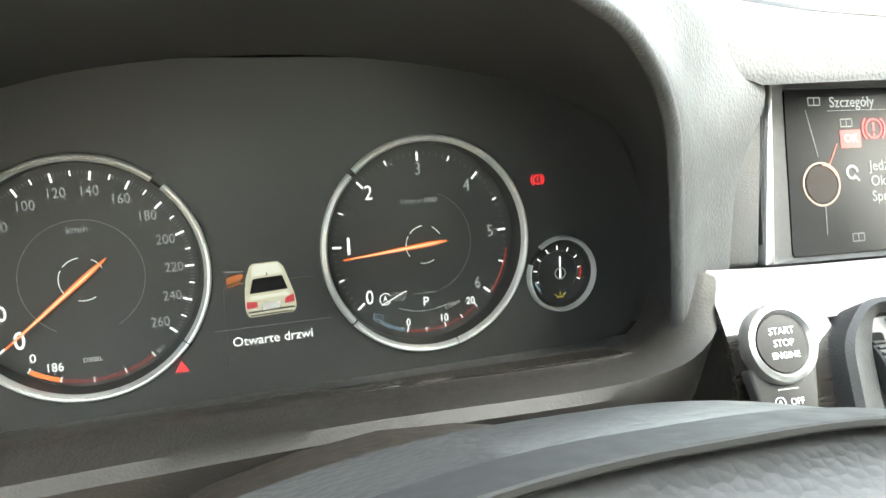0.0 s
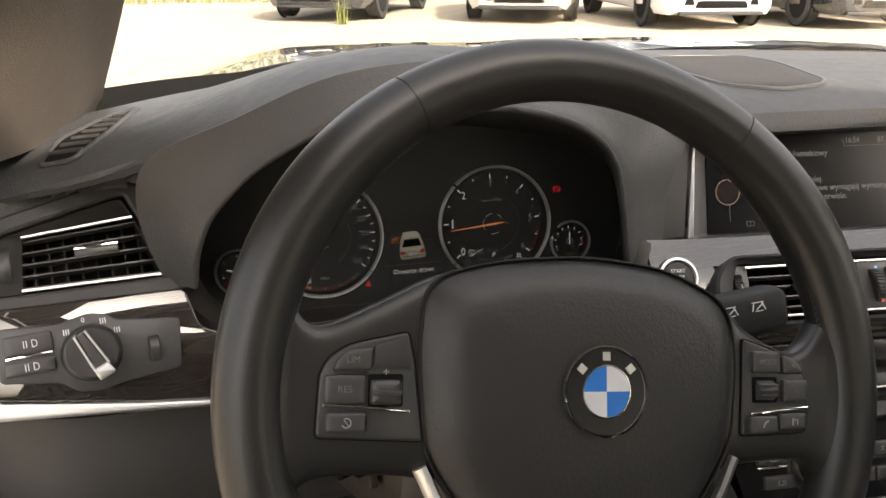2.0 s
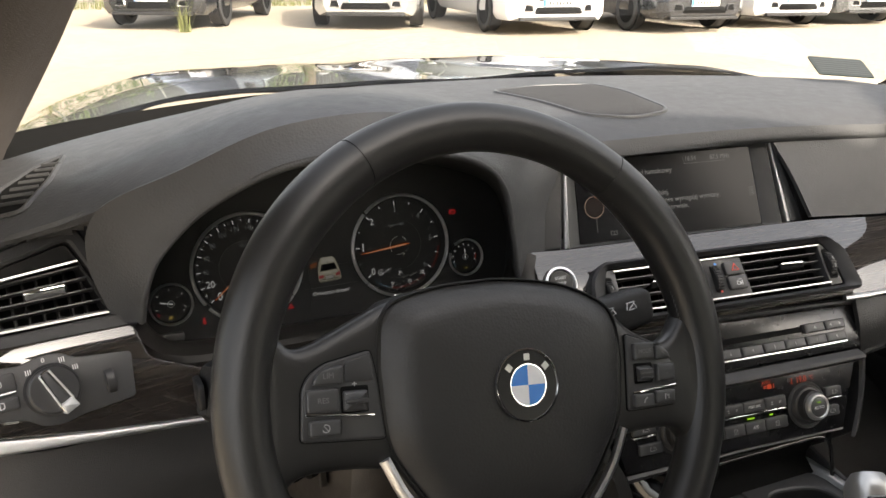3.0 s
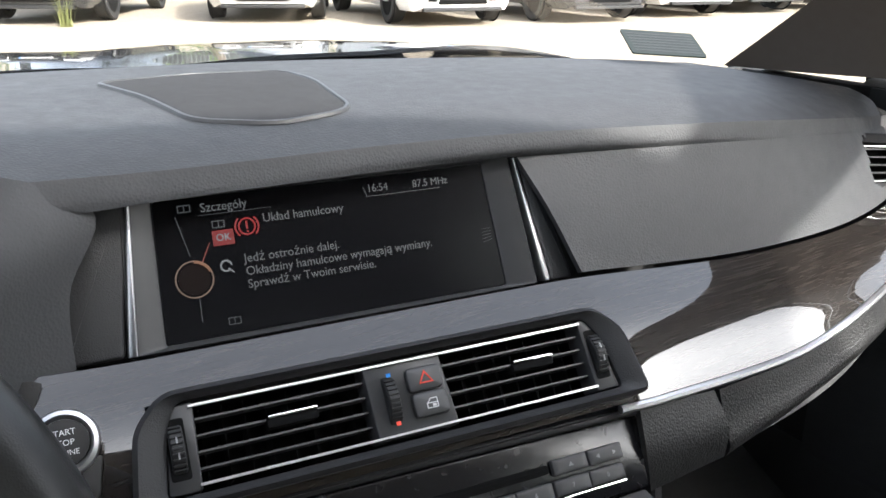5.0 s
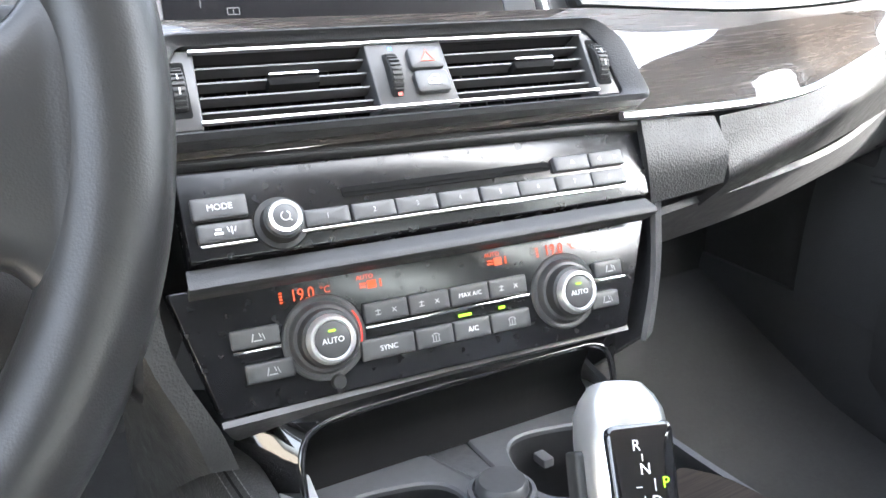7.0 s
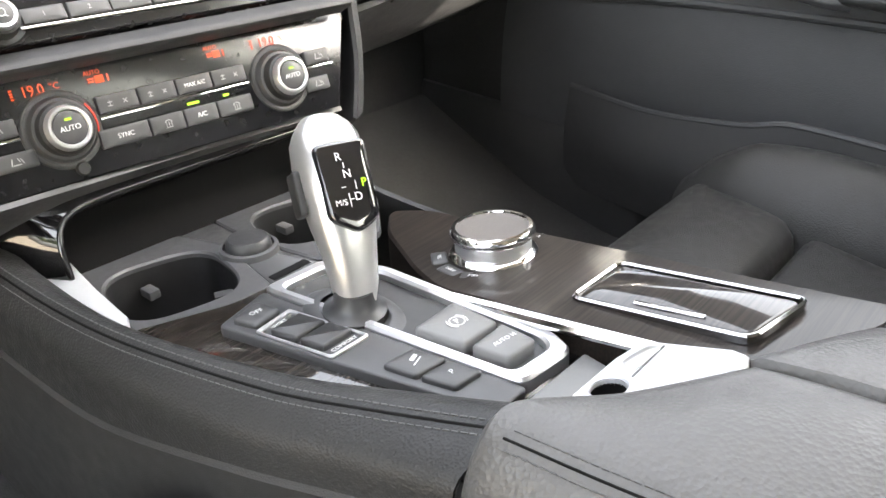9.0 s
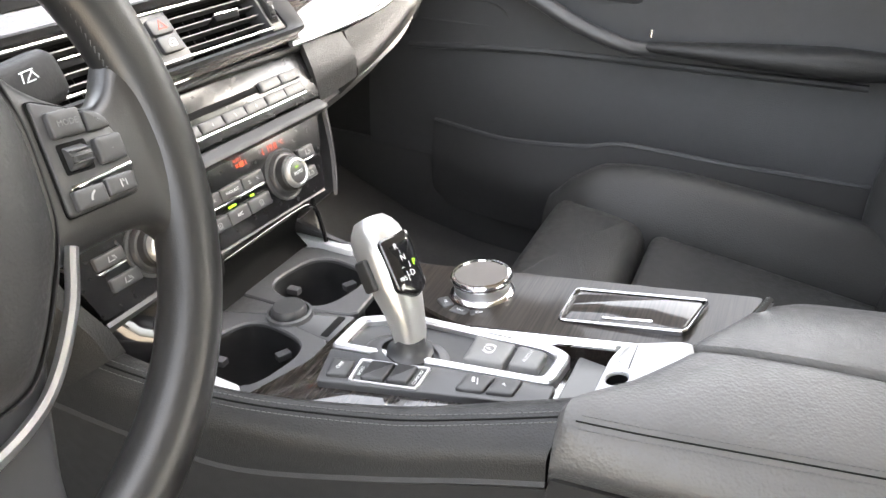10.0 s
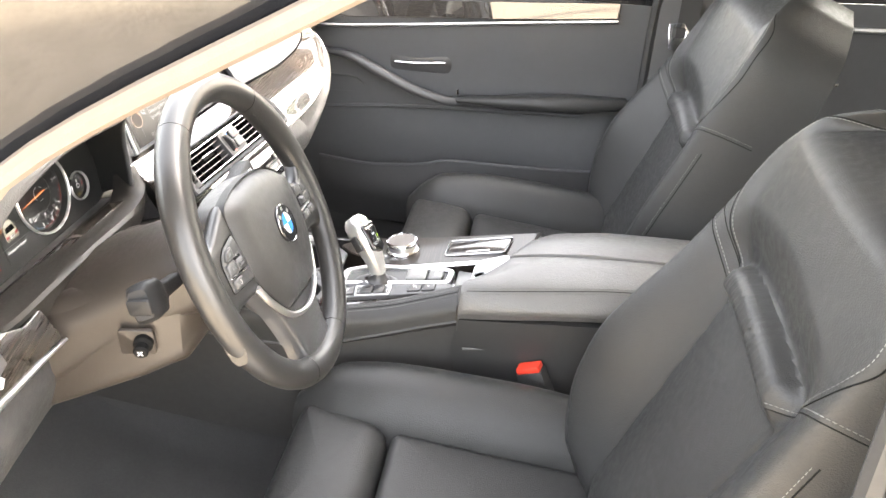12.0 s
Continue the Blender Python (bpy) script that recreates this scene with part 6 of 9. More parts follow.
bars([(0.1265, -0.012 - 0.0024 * k, 0.008, 0.0004, 3 * k) for k in range(5)], zt, E_DIM, lcd, "lines")

# ---- centre vents ----
F_CV = panel_frame(0.008, 0.226, 0.789, 39, 5.5)
cv = thing("centre_air_vents", "pair of black centre air vents with chrome-edged slats", "air vent", F_CV)
OUT = rounded([(-0.176, -0.036), (0.178, -0.036), (0.170, 0.014), (0.150, 0.033), (-0.152, 0.033), (-0.170, 0.014)], 0.010)
INN = rounded([(-0.157, -0.0285), (0.158, -0.0285), (0.151, 0.012), (0.142, 0.0265), (-0.144, 0.0265), (-0.151, 0.012)], 0.006)
part("bezel", frame_ring(OUT, INN, -0.03, 0.009, 0.003, drop=0.004), M_STACK, cv, "matt black surround")
part("back", prism(inset(OUT, 0.006), -0.075, -0.07), M_DARK, cv)
part("side_wall", frame_ring(inset(OUT, 0.004), INN, -0.075, -0.02, 0.001), M_DARK, cv)
mid = part("middle_panel", prism(rounded([(-0.0275, -0.0255), (0.0285, -0.0255), (0.0255, 0.0245), (-0.0285, 0.0245)], 0.002), -0.02, 0.001, 0.001), M_PLASTIC, cv)
for sx, w0 in ((-1, -0.146), (1, 0.147)):
    part("end_panel", prism(rounded([(w0 - 0.0095, -0.027), (w0 + 0.0095, -0.027), (w0 + 0.0075 - 0.004 * sx, 0.025), (w0 - 0.0075 - 0.002 * sx, 0.025)], 0.002), -0.02, 0.0, 0.001), M_PLASTIC, cv)
    tw = part("thumb_wheel", moved(lathe([(0, -0.0042), (0.0165, -0.0042), (0.0175, -0.003), (0.0175, 0.003), (0.0165, 0.0042), (0, 0.0042)], 30), Matrix.Translation((w0 - 0.001, -0.001, -0.010)) @ Matrix.Rotation(radians(90), 4, "Y")), M_RUBBER, cv)
    part("wheel_slot", prism(rect(w0 - 0.001, -0.001, 0.0115, 0.036, 0.002), -0.001, 0.0004), M_DARK, cv)
    for k in range(9):
        a = -44 + 11 * k
        part("ridge", moved(box(-0.0036, 0.0036, -0.0008, 0.0008, 0.0170, 0.0186, 0.0004), Matrix.Translation((w0 - 0.001, -0.001, -0.010)) @ Matrix.Rotation(radians(a), 4, "X")), M_RUBBER, tw)
    for k in (-1, 1):
        part("notch_mark", moved(box(-0.0005, 0.0005, -0.002, 0.002, 0.0184, 0.0190), Matrix.Translation((w0 - 0.001, -0.001, -0.010)) @ Matrix.Rotation(radians(14 * k), 4, "X")), M_GREYP, tw, smooth=False)
for x0, x1, tabx in ((-0.1365, -0.0285, -0.077), (0.0275, 0.1365, 0.095)):
    for k in range(4):
        slat(cv, x0, x1, -0.0145 + 0.0097 * k, -0.010, M_PLASTIC, tilt=-4, w=0.010, h=0.0013)
    for y in (-0.0235, 0.0225):
        slat(cv, x0 - 0.001, x1 + 0.001, y, 0.001, M_ALU, tilt=0, w=0.004, h=0.0015)
    tb = part("tab", box(tabx - 0.0165, tabx + 0.0165, -0.0008, 0.0062, -0.014, -0.0015, 0.0025), M_DARK, cv)
    part("tab_edge", box(tabx - 0.0155, tabx + 0.0155, 0.0052, 0.0070, -0.004, 0.0001, 0.0006), M_CHROME, tb, "chrome tab edge")
    for k in range(8):
        part("vane", box(x0 + 0.006 + 0.0138 * k, x0 + 0.0074 + 0.0138 * k, -0.024, 0.023, -0.048, -0.024), M_DARK, cv, smooth=False)
for y in (-0.0235, 0.0225):
    slat(cv, -0.0285, 0.0285, y, 0.002, M_ALU, tilt=0, w=0.003, h=0.0013)
tw = part("temperature_wheel", moved(lathe([(0, -0.004), (0.0175, -0.004), (0.0185, -0.003), (0.0185, 0.003), (0.0175, 0.004), (0, 0.004)], 30), Matrix.Translation((-0.014, -0.001, -0.009)) @ Matrix.Rotation(radians(90), 4, "Y")), M_RUBBER, mid)
for k in range(9):
    part("ridge", moved(box(-0.0034, 0.0034, -0.0009, 0.0009, 0.0180, 0.0197, 0.0004), Matrix.Translation((-0.014, -0.001, -0.009)) @ Matrix.Rotation(radians(-40 + 10 * k), 4, "X")), M_RUBBER, tw)
bars([(-0.014, 0.0145, 0.0030, 0.0026, 0)], 0.0070, M_BLUE, tw, "blue_dot")
bars([(-0.014, -0.0165, 0.0030, 0.0026, 0)], 0.0050, M_REDP, tw, "red_dot")
hb = button(mid, 0.0105, 0.0085, 0.024, 0.0155, 0.0, 0.0055, 0.003, M_BUTTON, "hazard_button", crown=0.001)
bm = frame_ring([Vector(p) for p in ((-0.0052, -0.003), (0.0052, -0.003), (0.0, 0.0058))], [Vector(p) for p in ((-0.0035, -0.0020), (0.0035, -0.0020), (0.0, 0.0038))], 0, 0.0003, 0.0001)
part("triangle", moved(bm, pose(0.0105, 0.0078, 0.0066)), M_REDP, hb, "red triangle")
lb = button(mid, 0.0110, -0.0085, 0.024, 0.0155, 0.0, 0.0055, 0.003, M_BUTTON, "lock_button", crown=0.001)
bars([(0.011, -0.0085, 0.0075, 0.0006, 0), (0.011, -0.0117, 0.0075, 0.0006, 0), (0.0073, -0.010, 0.0006, 0.0036, 0), (0.0147, -0.0085, 0.0006, 0.0065, 0), (0.0125, -0.0056, 0.005, 0.0006, 0), (0.0088, -0.0072, 0.0006, 0.004, -40), (0.0122, -0.0102, 0.0025, 0.0018, 0)], 0.0067, M_WHITE, lb, "door_symbol")


# ---- radio and climate panels ----
F_RA = panel_frame(0.008, 0.190, 0.717, 36, 5.5)
ra = thing("radio_panel", "glossy black radio panel with a disc slot and numbered buttons", "radio", F_RA)
part("plate", prism(rounded([(-0.160, -0.021), (0.163, -0.021), (0.170, 0.029), (-0.160, 0.034)], 0.003), -0.03, 0.0, 0.001), M_PANEL, ra, "glossy black panel")
part("brow", prism(rounded([(-0.160, 0.0345), (0.170, 0.0295), (0.172, 0.036), (-0.160, 0.043)], 0.002), -0.03, 0.006, 0.002), M_STACK, ra)
part("slot", prism(rounded([(-0.064, 0.0062), (0.086, 0.0062), (0.086, 0.0125), (-0.064, 0.0125)], 0.002), 0.0, 0.0012), M_DARK, ra)
part("slot_lip", prism(rect(0.011, 0.0092, 0.147, 0.0012, 0.0004), 0.0012, 0.002), M_DARK, ra)
for x, s in zip((-0.077, -0.047, -0.018, 0.012, 0.042, 0.071, 0.101, 0.130), "12345678"):
    button(ra, x, -0.0050, 0.0285, 0.0110, 0.0, 0.0040, 0.0012, M_BUTTON, "preset_button", s, 0.0046, ink=M_GREYP)
for x, s in ((0.103, "eject"), (0.1325, "skip")):
    b = button(ra, x, 0.0090, 0.0285, 0.0110, 0.0, 0.0040, 0.0012, M_BUTTON, "eject_button" if s == "eject" else "skip_button")
    if s == "eject":
        part("symbol", prism([Vector((x - 0.002, 0.0078)), Vector((x + 0.002, 0.0078)), Vector((x, 0.0108))], 0.0045, 0.0047), M_GREYP, b)
    else:
        for d in (-1, 1):
            pt = [Vector((x + d * 0.0055, 0.0072)), Vector((x + d * 0.0055, 0.0108)), Vector((x + d * 0.0085, 0.009))]
            part("symbol", prism(pt if d < 0 else list(reversed(pt)), 0.0045, 0.0047), M_GREYP, b)
part("chrome_strip", box(-0.094, 0.1445, -0.0132, -0.0112, 0.0, 0.003, 0.0005), M_CHROME, ra, "thin chrome strip")
part("chrome_strip", box(-0.153, -0.121, -0.0142, -0.0124, 0.0, 0.003, 0.0005), M_CHROME, ra, "thin chrome strip")
button(ra, -0.139, 0.0090, 0.0320, 0.0135, 0.0, 0.004, 0.0015, M_BUTTON, "mode_button", "MODE", 0.0052, ink=M_WHITE)
tb = button(ra, -0.138, -0.0058, 0.0320, 0.0115, 0.0, 0.004, 0.0015, M_BUTTON, "phone_button")
bars([(-0.142, -0.0068, 0.005, 0.0016, 0), (-0.142, -0.0045, 0.0034, 0.0012, 0), (-0.1345, -0.0058, 0.0006, 0.0045, 0), (-0.1365, -0.0050, 0.0005, 0.003, 15), (-0.1325, -0.0050, 0.0005, 0.003, -15)], 0.0046, M_WHITE, tb, "symbol")
kn = part("volume_knob", moved(lathe([(0, 0.015), (0.0065, 0.015), (0.0075, 0.0145)], 40), pose(-0.105, -0.0045, 0)), M_BUTTON, ra)
part("knob_ring", moved(lathe([(0.0075, 0.0148), (0.0095, 0.0152), (0.0103, 0.014), (0.0105, 0.010)], 40), pose(-0.105, -0.0045, 0)), M_ALU, kn, "chrome knob ring")
part("knob_side", moved(lathe([(0.0105, 0.0105), (0.0120, 0.010), (0.0128, 0.002), (0.0160, 0.0018), (0.0165, 0.0)], 40), pose(-0.105, -0.0045, 0)), M_RUBBER, kn)
arc_band(-0.105, -0.0045, 0.0024, 0.0029, 110, 430, 0.0151, M_WHITE, kn, "power_symbol", 16)
bars([(-0.1025, -0.0070, 0.0024, 0.0005, -45)], 0.0151, M_WHITE, kn, "power_symbol")

part("ledge", skin([[(-0.155, 0.196, 0.695), (0.01, 0.178, 0.696), (0.166, 0.163, 0.697)], [(-0.157, 0.184, 0.688), (0.01, 0.167, 0.689), (0.170, 0.153, 0.690)], [(-0.156, 0.192, 0.678), (0.01, 0.176, 0.679), (0.166, 0.163, 0.680)]], 20, 4, thick=0.004), M_STACK).parent = ra
bpy.data.objects["ledge"].matrix_parent_inverse = F_RA.inverted()

F_AC = panel_frame(0.008, 0.172, 0.645, 22, 5.5)
ac = thing("climate_panel", "glossy black climate panel with two knobs and orange readouts", "climate control", F_AC)
part("plate", prism(rounded([(-0.156, -0.040), (0.137, -0.040), (0.165, 0.036), (-0.176, 0.038)], 0.003), -0.03, 0.0, 0.001), M_PANEL, ac, "glossy black panel")
for cx, cy in ((-0.0885, -0.004), (0.0875, -0.0055)):
    part("knob_well", moved(lathe([(0.0205, 0.0012), (0.0260, 0.0014), (0.0270, 0.0)], 48), pose(cx, cy, 0)), M_PLASTIC, ac)
    k = part("knob", moved(lathe([(0, 0.0195), (0.0095, 0.0195), (0.0110, 0.0188)], 40), pose(cx, cy, 0)), M_BUTTON, ac, "black knob with a lit AUTO key")
    part("knob_ring", moved(lathe([(0.0112, 0.0190), (0.0122, 0.0202), (0.0138, 0.0199), (0.0150, 0.0178), (0.0156, 0.0145)], 48), pose(cx, cy, 0)), M_SILVER, k, "chrome knob ring")
    part("knob_side", moved(lathe([(0.0158, 0.0150), (0.0176, 0.0135), (0.0186, 0.0060)], 60), pose(cx, cy, 0)), M_RUBBER, k)
    part("knob_skirt", moved(lathe([(0.0184, 0.0062), (0.0205, 0.0058), (0.0225, 0.0030), (0.0228, 0.0012)], 60), pose(cx, cy, 0)), M_PLASTIC, k)
    text("AUTO", 0.0050, cx, cy - 0.0005, 0.0197, M_WHITE, k)
    bars([(cx, cy + 0.0055, 0.0045, 0.0014, 0)], 0.0196, E_GREEN, k, "green_light")
    part("arc_mark", moved(lathe([(0.0235, 0.0014), (0.0248, 0.0017), (0.0254, 0.0014)], 48), pose(cx, cy, 0)), M_BUTTON, ac)
arc_band(-0.0885, -0.004, 0.0232, 0.0243, -20, 35, 0.0017, M_REDP, ac, "red_arc")
part("sensor", moved(lathe([(0, 0.004), (0.004, 0.004), (0.005, 0.002), (0.005, 0)], 20), pose(-0.084, -0.0325, 0)), M_RUBBER, ac)
for x, w, s, y in ((-0.047, 0.0295, "", 0.0055), (-0.017, 0.0285, "", 0.0055), (0.0125, 0.0285, "MAX A/C", 0.0055), (0.042, 0.0285, "", 0.0055)):
    b = button(ac, x, y, w, 0.0125, 0.0, 0.004, 0.0012, M_BUTTON, "climate_button", s, 0.0042, ink=M_WHITE)
    if not s:
        bars([(x - 0.006, y + 0.001, 0.0035, 0.0006, 0), (x - 0.006, y - 0.0015, 0.0035, 0.0006, 0), (x + 0.005, y, 0.004, 0.0006, 45), (x + 0.005, y, 0.004, 0.0006, -45), (x - 0.006, y, 0.0006, 0.004, 0)], 0.0046, M_GREYP, b, "symbol")
part("chrome_strip", box(-0.062, 0.0575, -0.0040, -0.0022, 0.0, 0.003, 0.0005), M_CHROME, ac, "thin chrome strip")
for x, w, s in ((-0.049, 0.036, "SYNC"), (-0.0165, 0.0265, ""), (0.0110, 0.0265, "A/C"), (0.0405, 0.030, "")):
    b = button(ac, x, -0.0175, w, 0.0130, 0.0, 0.004, 0.0012, M_BUTTON, "climate_button", s, 0.0048, ink=M_WHITE)
    if not s:
        arc_band(x, -0.0185, 0.0030, 0.0036, 30, 150, 0.0046, M_GREYP, b, "symbol", 10)
        bars([(x - 0.002 + 0.002 * k, -0.0185, 0.0005, 0.004, 0) for k in range(3)] + [(x, -0.0205, 0.006, 0.0005, 0)], 0.0046, M_GREYP, b, "symbol")
for x, w in ((0.008, 0.0095), (0.036, 0.0045)):
    bars([(x, -0.0078, w, 0.0018, 0)], 0.0006, E_GREEN, ac, "green_light", 0.0008)
for sx in (-1, 1):
    x0, x1 = (-0.1305, -0.1245) if sx < 0 else (0.1245, 0.1185)
    for x, y in ((x0, 0.0045), (x1, -0.0170)):
        w = 0.029 if sx < 0 else 0.0235
        b = button(ac, x, y, w, 0.0115, 0.0, 0.004, 0.0015, M_BUTTON, "seat_button")
        bars([(x - 0.002, y, 0.0008, 0.005, -15), (x + 0.001, y - 0.002, 0.005, 0.0008, 0), (x + 0.0045, y, 0.0006, 0.004, 20), (x + 0.0025, y + 0.001, 0.0006, 0.003, 20)], 0.0046, M_GREYP, b, "symbol")
    part("chrome_strip", box(x0 - 0.0145, x0 + 0.0145, -0.0042, -0.0024, 0.0, 0.003, 0.0005), M_CHROME, ac, "thin chrome strip")
E_AMBER = mat("orange_readout", (0.02, 0, 0), 0.5, emit=(1.0, 0.10, 0.02), strength=0.075)
for x in (-0.098, 0.0835):
    text("19.0", 0.0105, x, 0.0245, 0.0003, E_AMBER, ac, narrow=0.85)
    text("°C", 0.0062, x + 0.0145, 0.0250, 0.0003, E_AMBER, ac)
    bars([(x - 0.0135, 0.0245 - 0.0028 + 0.0019 * k, 0.002, 0.0011, 0) for k in range(4)], 0.0002, E_AMBER, ac, "level")
for x in (-0.054, 0.0375):
    text("AUTO", 0.0042, x - 0.003, 0.0285, 0.0003, E_AMBER, ac)
    bars([(x - 0.005, 0.0225, 0.0042, 0.0012, 0), (x - 0.005, 0.0245, 0.0042, 0.0012, 0), (x + 0.001, 0.0235, 0.0062, 0.0052, 0), (x + 0.007, 0.0235, 0.0012, 0.005, 0)], 0.0002, E_AMBER, ac, "fan_level")

sides = thing("console_cheeks", "grained black side cheeks of the centre stack", "trim")
part("cheek", skin([[(0.182, 0.168, 0.690), (0.172, 0.150, 0.640), (0.160, 0.140, 0.604), (0.157, 0.138, 0.594)], [(0.196, 0.176, 0.688), (0.186, 0.160, 0.640), (0.174, 0.148, 0.604), (0.171, 0.146, 0.594)], [(0.20, 0.26, 0.68), (0.195, 0.26, 0.62), (0.19, 0.25, 0.56), (0.18, 0.24, 0.50)]], 14, 5, thick=0.004), M_LOWER, sides)
part("cheek", skin([[(-0.172, 0.205, 0.695), (-0.170, 0.185, 0.650), (-0.152, 0.165, 0.605), (-0.145, 0.16, 0.58)], [(-0.190, 0.21, 0.695), (-0.188, 0.19, 0.650), (-0.172, 0.170, 0.605), (-0.165, 0.165, 0.58)], [(-0.195, 0.30, 0.68), (-0.195, 0.29, 0.62), (-0.19, 0.27, 0.56), (-0.185, 0.26, 0.50)]], 14, 5, thick=0.004), M_LEATHER, sides)

# ---- centre console ----
SLOPE = -4.57
F_CN = pose(0, 0, 0.551, SLOPE)
con = thing("centre_console", "black centre console with dark wood, cup holders and leather sides", "console", F_CN)


part("wood_plate", prism(rounded([(-0.118, 0.075), (-0.112, 0.0), (-0.085, -0.09), (-0.045, -0.175), (0.02, -0.18), (0.03, -0.02), (0.02, 0.045), (-0.05, 0.048)], 0.008), -0.03, -0.002, 0.002), M_WOOD, con, "dark glossy wood plate")
part("metal_corner", prism(rounded([(-0.118, 0.074), (-0.109, 0.078), (-0.102, 0.134), (-0.091, 0.20), (-0.088, 0.231), (-0.112, 0.238), (-0.119, 0.16)], 0.003), -0.02, 0.004, 0.001), M_LACQ, con, "bright metal corner trim")
part("metal_corner", prism(rounded([(0.128, 0.105), (0.140, 0.100), (0.146, 0.185), (0.138, 0.20)], 0.004), -0.02, 0.004, 0.001), M_LACQ, con, "bright metal corner trim")
rp = [(0.034, -0.06), (0.050, -0.025), (0.090, 0.040), (0.126, 0.072), (0.141, 0.04), (0.140, -0.10), (0.138, -0.24), (0.138, -0.315), (0.105, -0.305), (0.040, -0.262)]


def sloped(pts, z0, f, bev=0.002):
    """A plate whose top follows a height function."""
    bm = bmesh.new()
    a = [bm.verts.new((p[0], p[1], z0)) for p in pts]
    b = [bm.verts.new((p[0], p[1], f(p[0], p[1]) - bev)) for p in pts]
    c = [bm.verts.new((p[0], p[1], f(p[0], p[1]))) for p in inset(pts, bev)]
    bm.faces.new(list(reversed(a)))
    bridge(bm, a, b), bridge(bm, b, c)
    bmesh.ops.triangulate(bm, faces=[bm.faces.new(c)])
    return bm


def z_right(x, y):
    return 0.003 + 0.098 * (-0.02 - y)


part("wood_panel", sloped(list(reversed(rounded(rp, 0.012))), -0.04, z_right), M_WOOD_DUSTY, con, "dark glossy wood panel beside the lever")
part("panel_edge", tube([(x, y, z_right(x, y) - 0.004) for x, y in ((0.032, -0.06), (0.036, -0.15), (0.042, -0.264), (0.105, -0.308), (0.138, -0.316))], 0.0045, 8), M_CHROME, con, "polished panel edge")
part("slot_floor", prism(rounded([(0.020, 0.030), (-0.012, -0.150), (-0.045, -0.176), (-0.030, -0.215), (0.036, -0.225), (0.046, -0.06), (0.048, -0.02)], 0.004), -0.03, -0.0045), M_GLOSS, con, "glossy black floor of the slot beside the lever")
# The bright reflection on the slot's glossy end is painted as light grey.
part("slot_end", prism(rounded([(-0.040, -0.1735), (0.030, -0.1750), (0.020, -0.222), (-0.040, -0.205)], 0.003), -0.01, 0.0052, 0.0015), M_KEY, con, "end of the glossy slot with its reflection painted light grey")
ash = part("tray_lid", moved(prism(rounded([(-0.026, -0.055), (0.023, -0.066), (0.027, 0.050), (-0.024, 0.052)], 0.006), 0, 0.004, 0.002), pose(0.088, -0.200, 0.0195, -7.5)), M_WOOD_LID, con, "dark glossy wood tray lid")
part("tray_frame", moved(frame_ring(rounded([(-0.0298, -0.0588), (0.0268, -0.0698), (0.0308, 0.0538), (-0.0278, 0.0558)], 0.008), rounded([(-0.027, -0.056), (0.024, -0.067), (0.028, 0.051), (-0.025, 0.053)], 0.006), 0, 0.0055, 0.0012), pose(0.088, -0.200, 0.0195, -7.5)), M_DCHROME, con, "dark chrome frame")
part("tray_grip", moved(box(-0.020, -0.0165, -0.028, 0.016, 0.004, 0.006, 0.001), pose(0.088, -0.200, 0.0195, -7.5)), M_CHROME, ash)

# cup holders
def squircle(cx, cy, r, n=48, p=3.2, turn=-14):
    """A soft-cornered square opening."""
    out = []
    for i in range(n):
        a = 2 * math.pi * i / n
        b = a - radians(turn)
        k = r * (abs(math.cos(b)) ** p + abs(math.sin(b)) ** p) ** (-1 / p)
        out.append(Vector((cx + k * math.cos(a), cy + k * math.sin(a))))
    return out


def hole_plate(outer, cx, cy, r, z0, z1, n=48, square=False):
    pts = []
    for i in range(n):
        a = 2 * math.pi * i / n
        d = Vector((math.cos(a), math.sin(a)))
        best = 10.0
        for j in range(len(outer)):
            p, q = Vector(outer[j - 1]) - Vector((cx, cy)), Vector(outer[j]) - Vector((cx, cy))
            e = q - p
            den = d.x * e.y - d.y * e.x
            if abs(den) > 1e-12:
                t = (p.x * e.y - p.y * e.x) / den
                s = (p.x * d.y - p.y * d.x) / den
                if t > 0 and -1e-6 <= s <= 1 + 1e-6:
                    best = min(best, t)
        pts.append(Vector((cx, cy)) + d * best)
    return frame_ring(pts, squircle(cx, cy, r, n) if square else disc(cx, cy, r, n), z0, z1, 0.0015)


def open_cup(rings):
    bm = loft(rings, caps=False)
    bm.verts.ensure_lookup_table()
    bm.faces.new(bm.verts[-len(rings[-1]):])
    bmesh.ops.solidify(bm, geom=bm.faces[:], thickness=0.0012)
    return bm


M_CUP = mat("black_cup_lining", (0.020, 0.020, 0.021), 0.5, vary=0.2, vary_scale=20)
tray_l = [(-0.113, 0.052), (-0.018, 0.045), (0.0, 0.125), (-0.012, 0.175), (-0.10, 0.178)]
tray_r = [(0.028, 0.045), (0.092, 0.048), (0.138, 0.098), (0.132, 0.168), (0.022, 0.176), (0.018, 0.12)]
M_TRAY = mat("grey_tray_plastic", (0.058, 0.058, 0.060), 0.42, vary=0.15, vary_scale=15)
part("cup_tray", hole_plate(tray_l, -0.060, 0.108, 0.0425, -0.01, -0.003, square=True), M_TRAY, con, "grey plastic cup holder tray")
part("cup_tray", hole_plate(tray_r, 0.072, 0.112, 0.0415, -0.01, -0.003, square=True), M_TRAY, con, "grey plastic cup holder tray")
part("tray_bridge", prism(rounded([(-0.0175, 0.0455), (0.0275, 0.0455), (0.0175, 0.12), (0.0215, 0.176), (-0.0115, 0.1755), (0.0005, 0.125)], 0.001), -0.02, -0.0045, 0.001), M_TRAY, con)
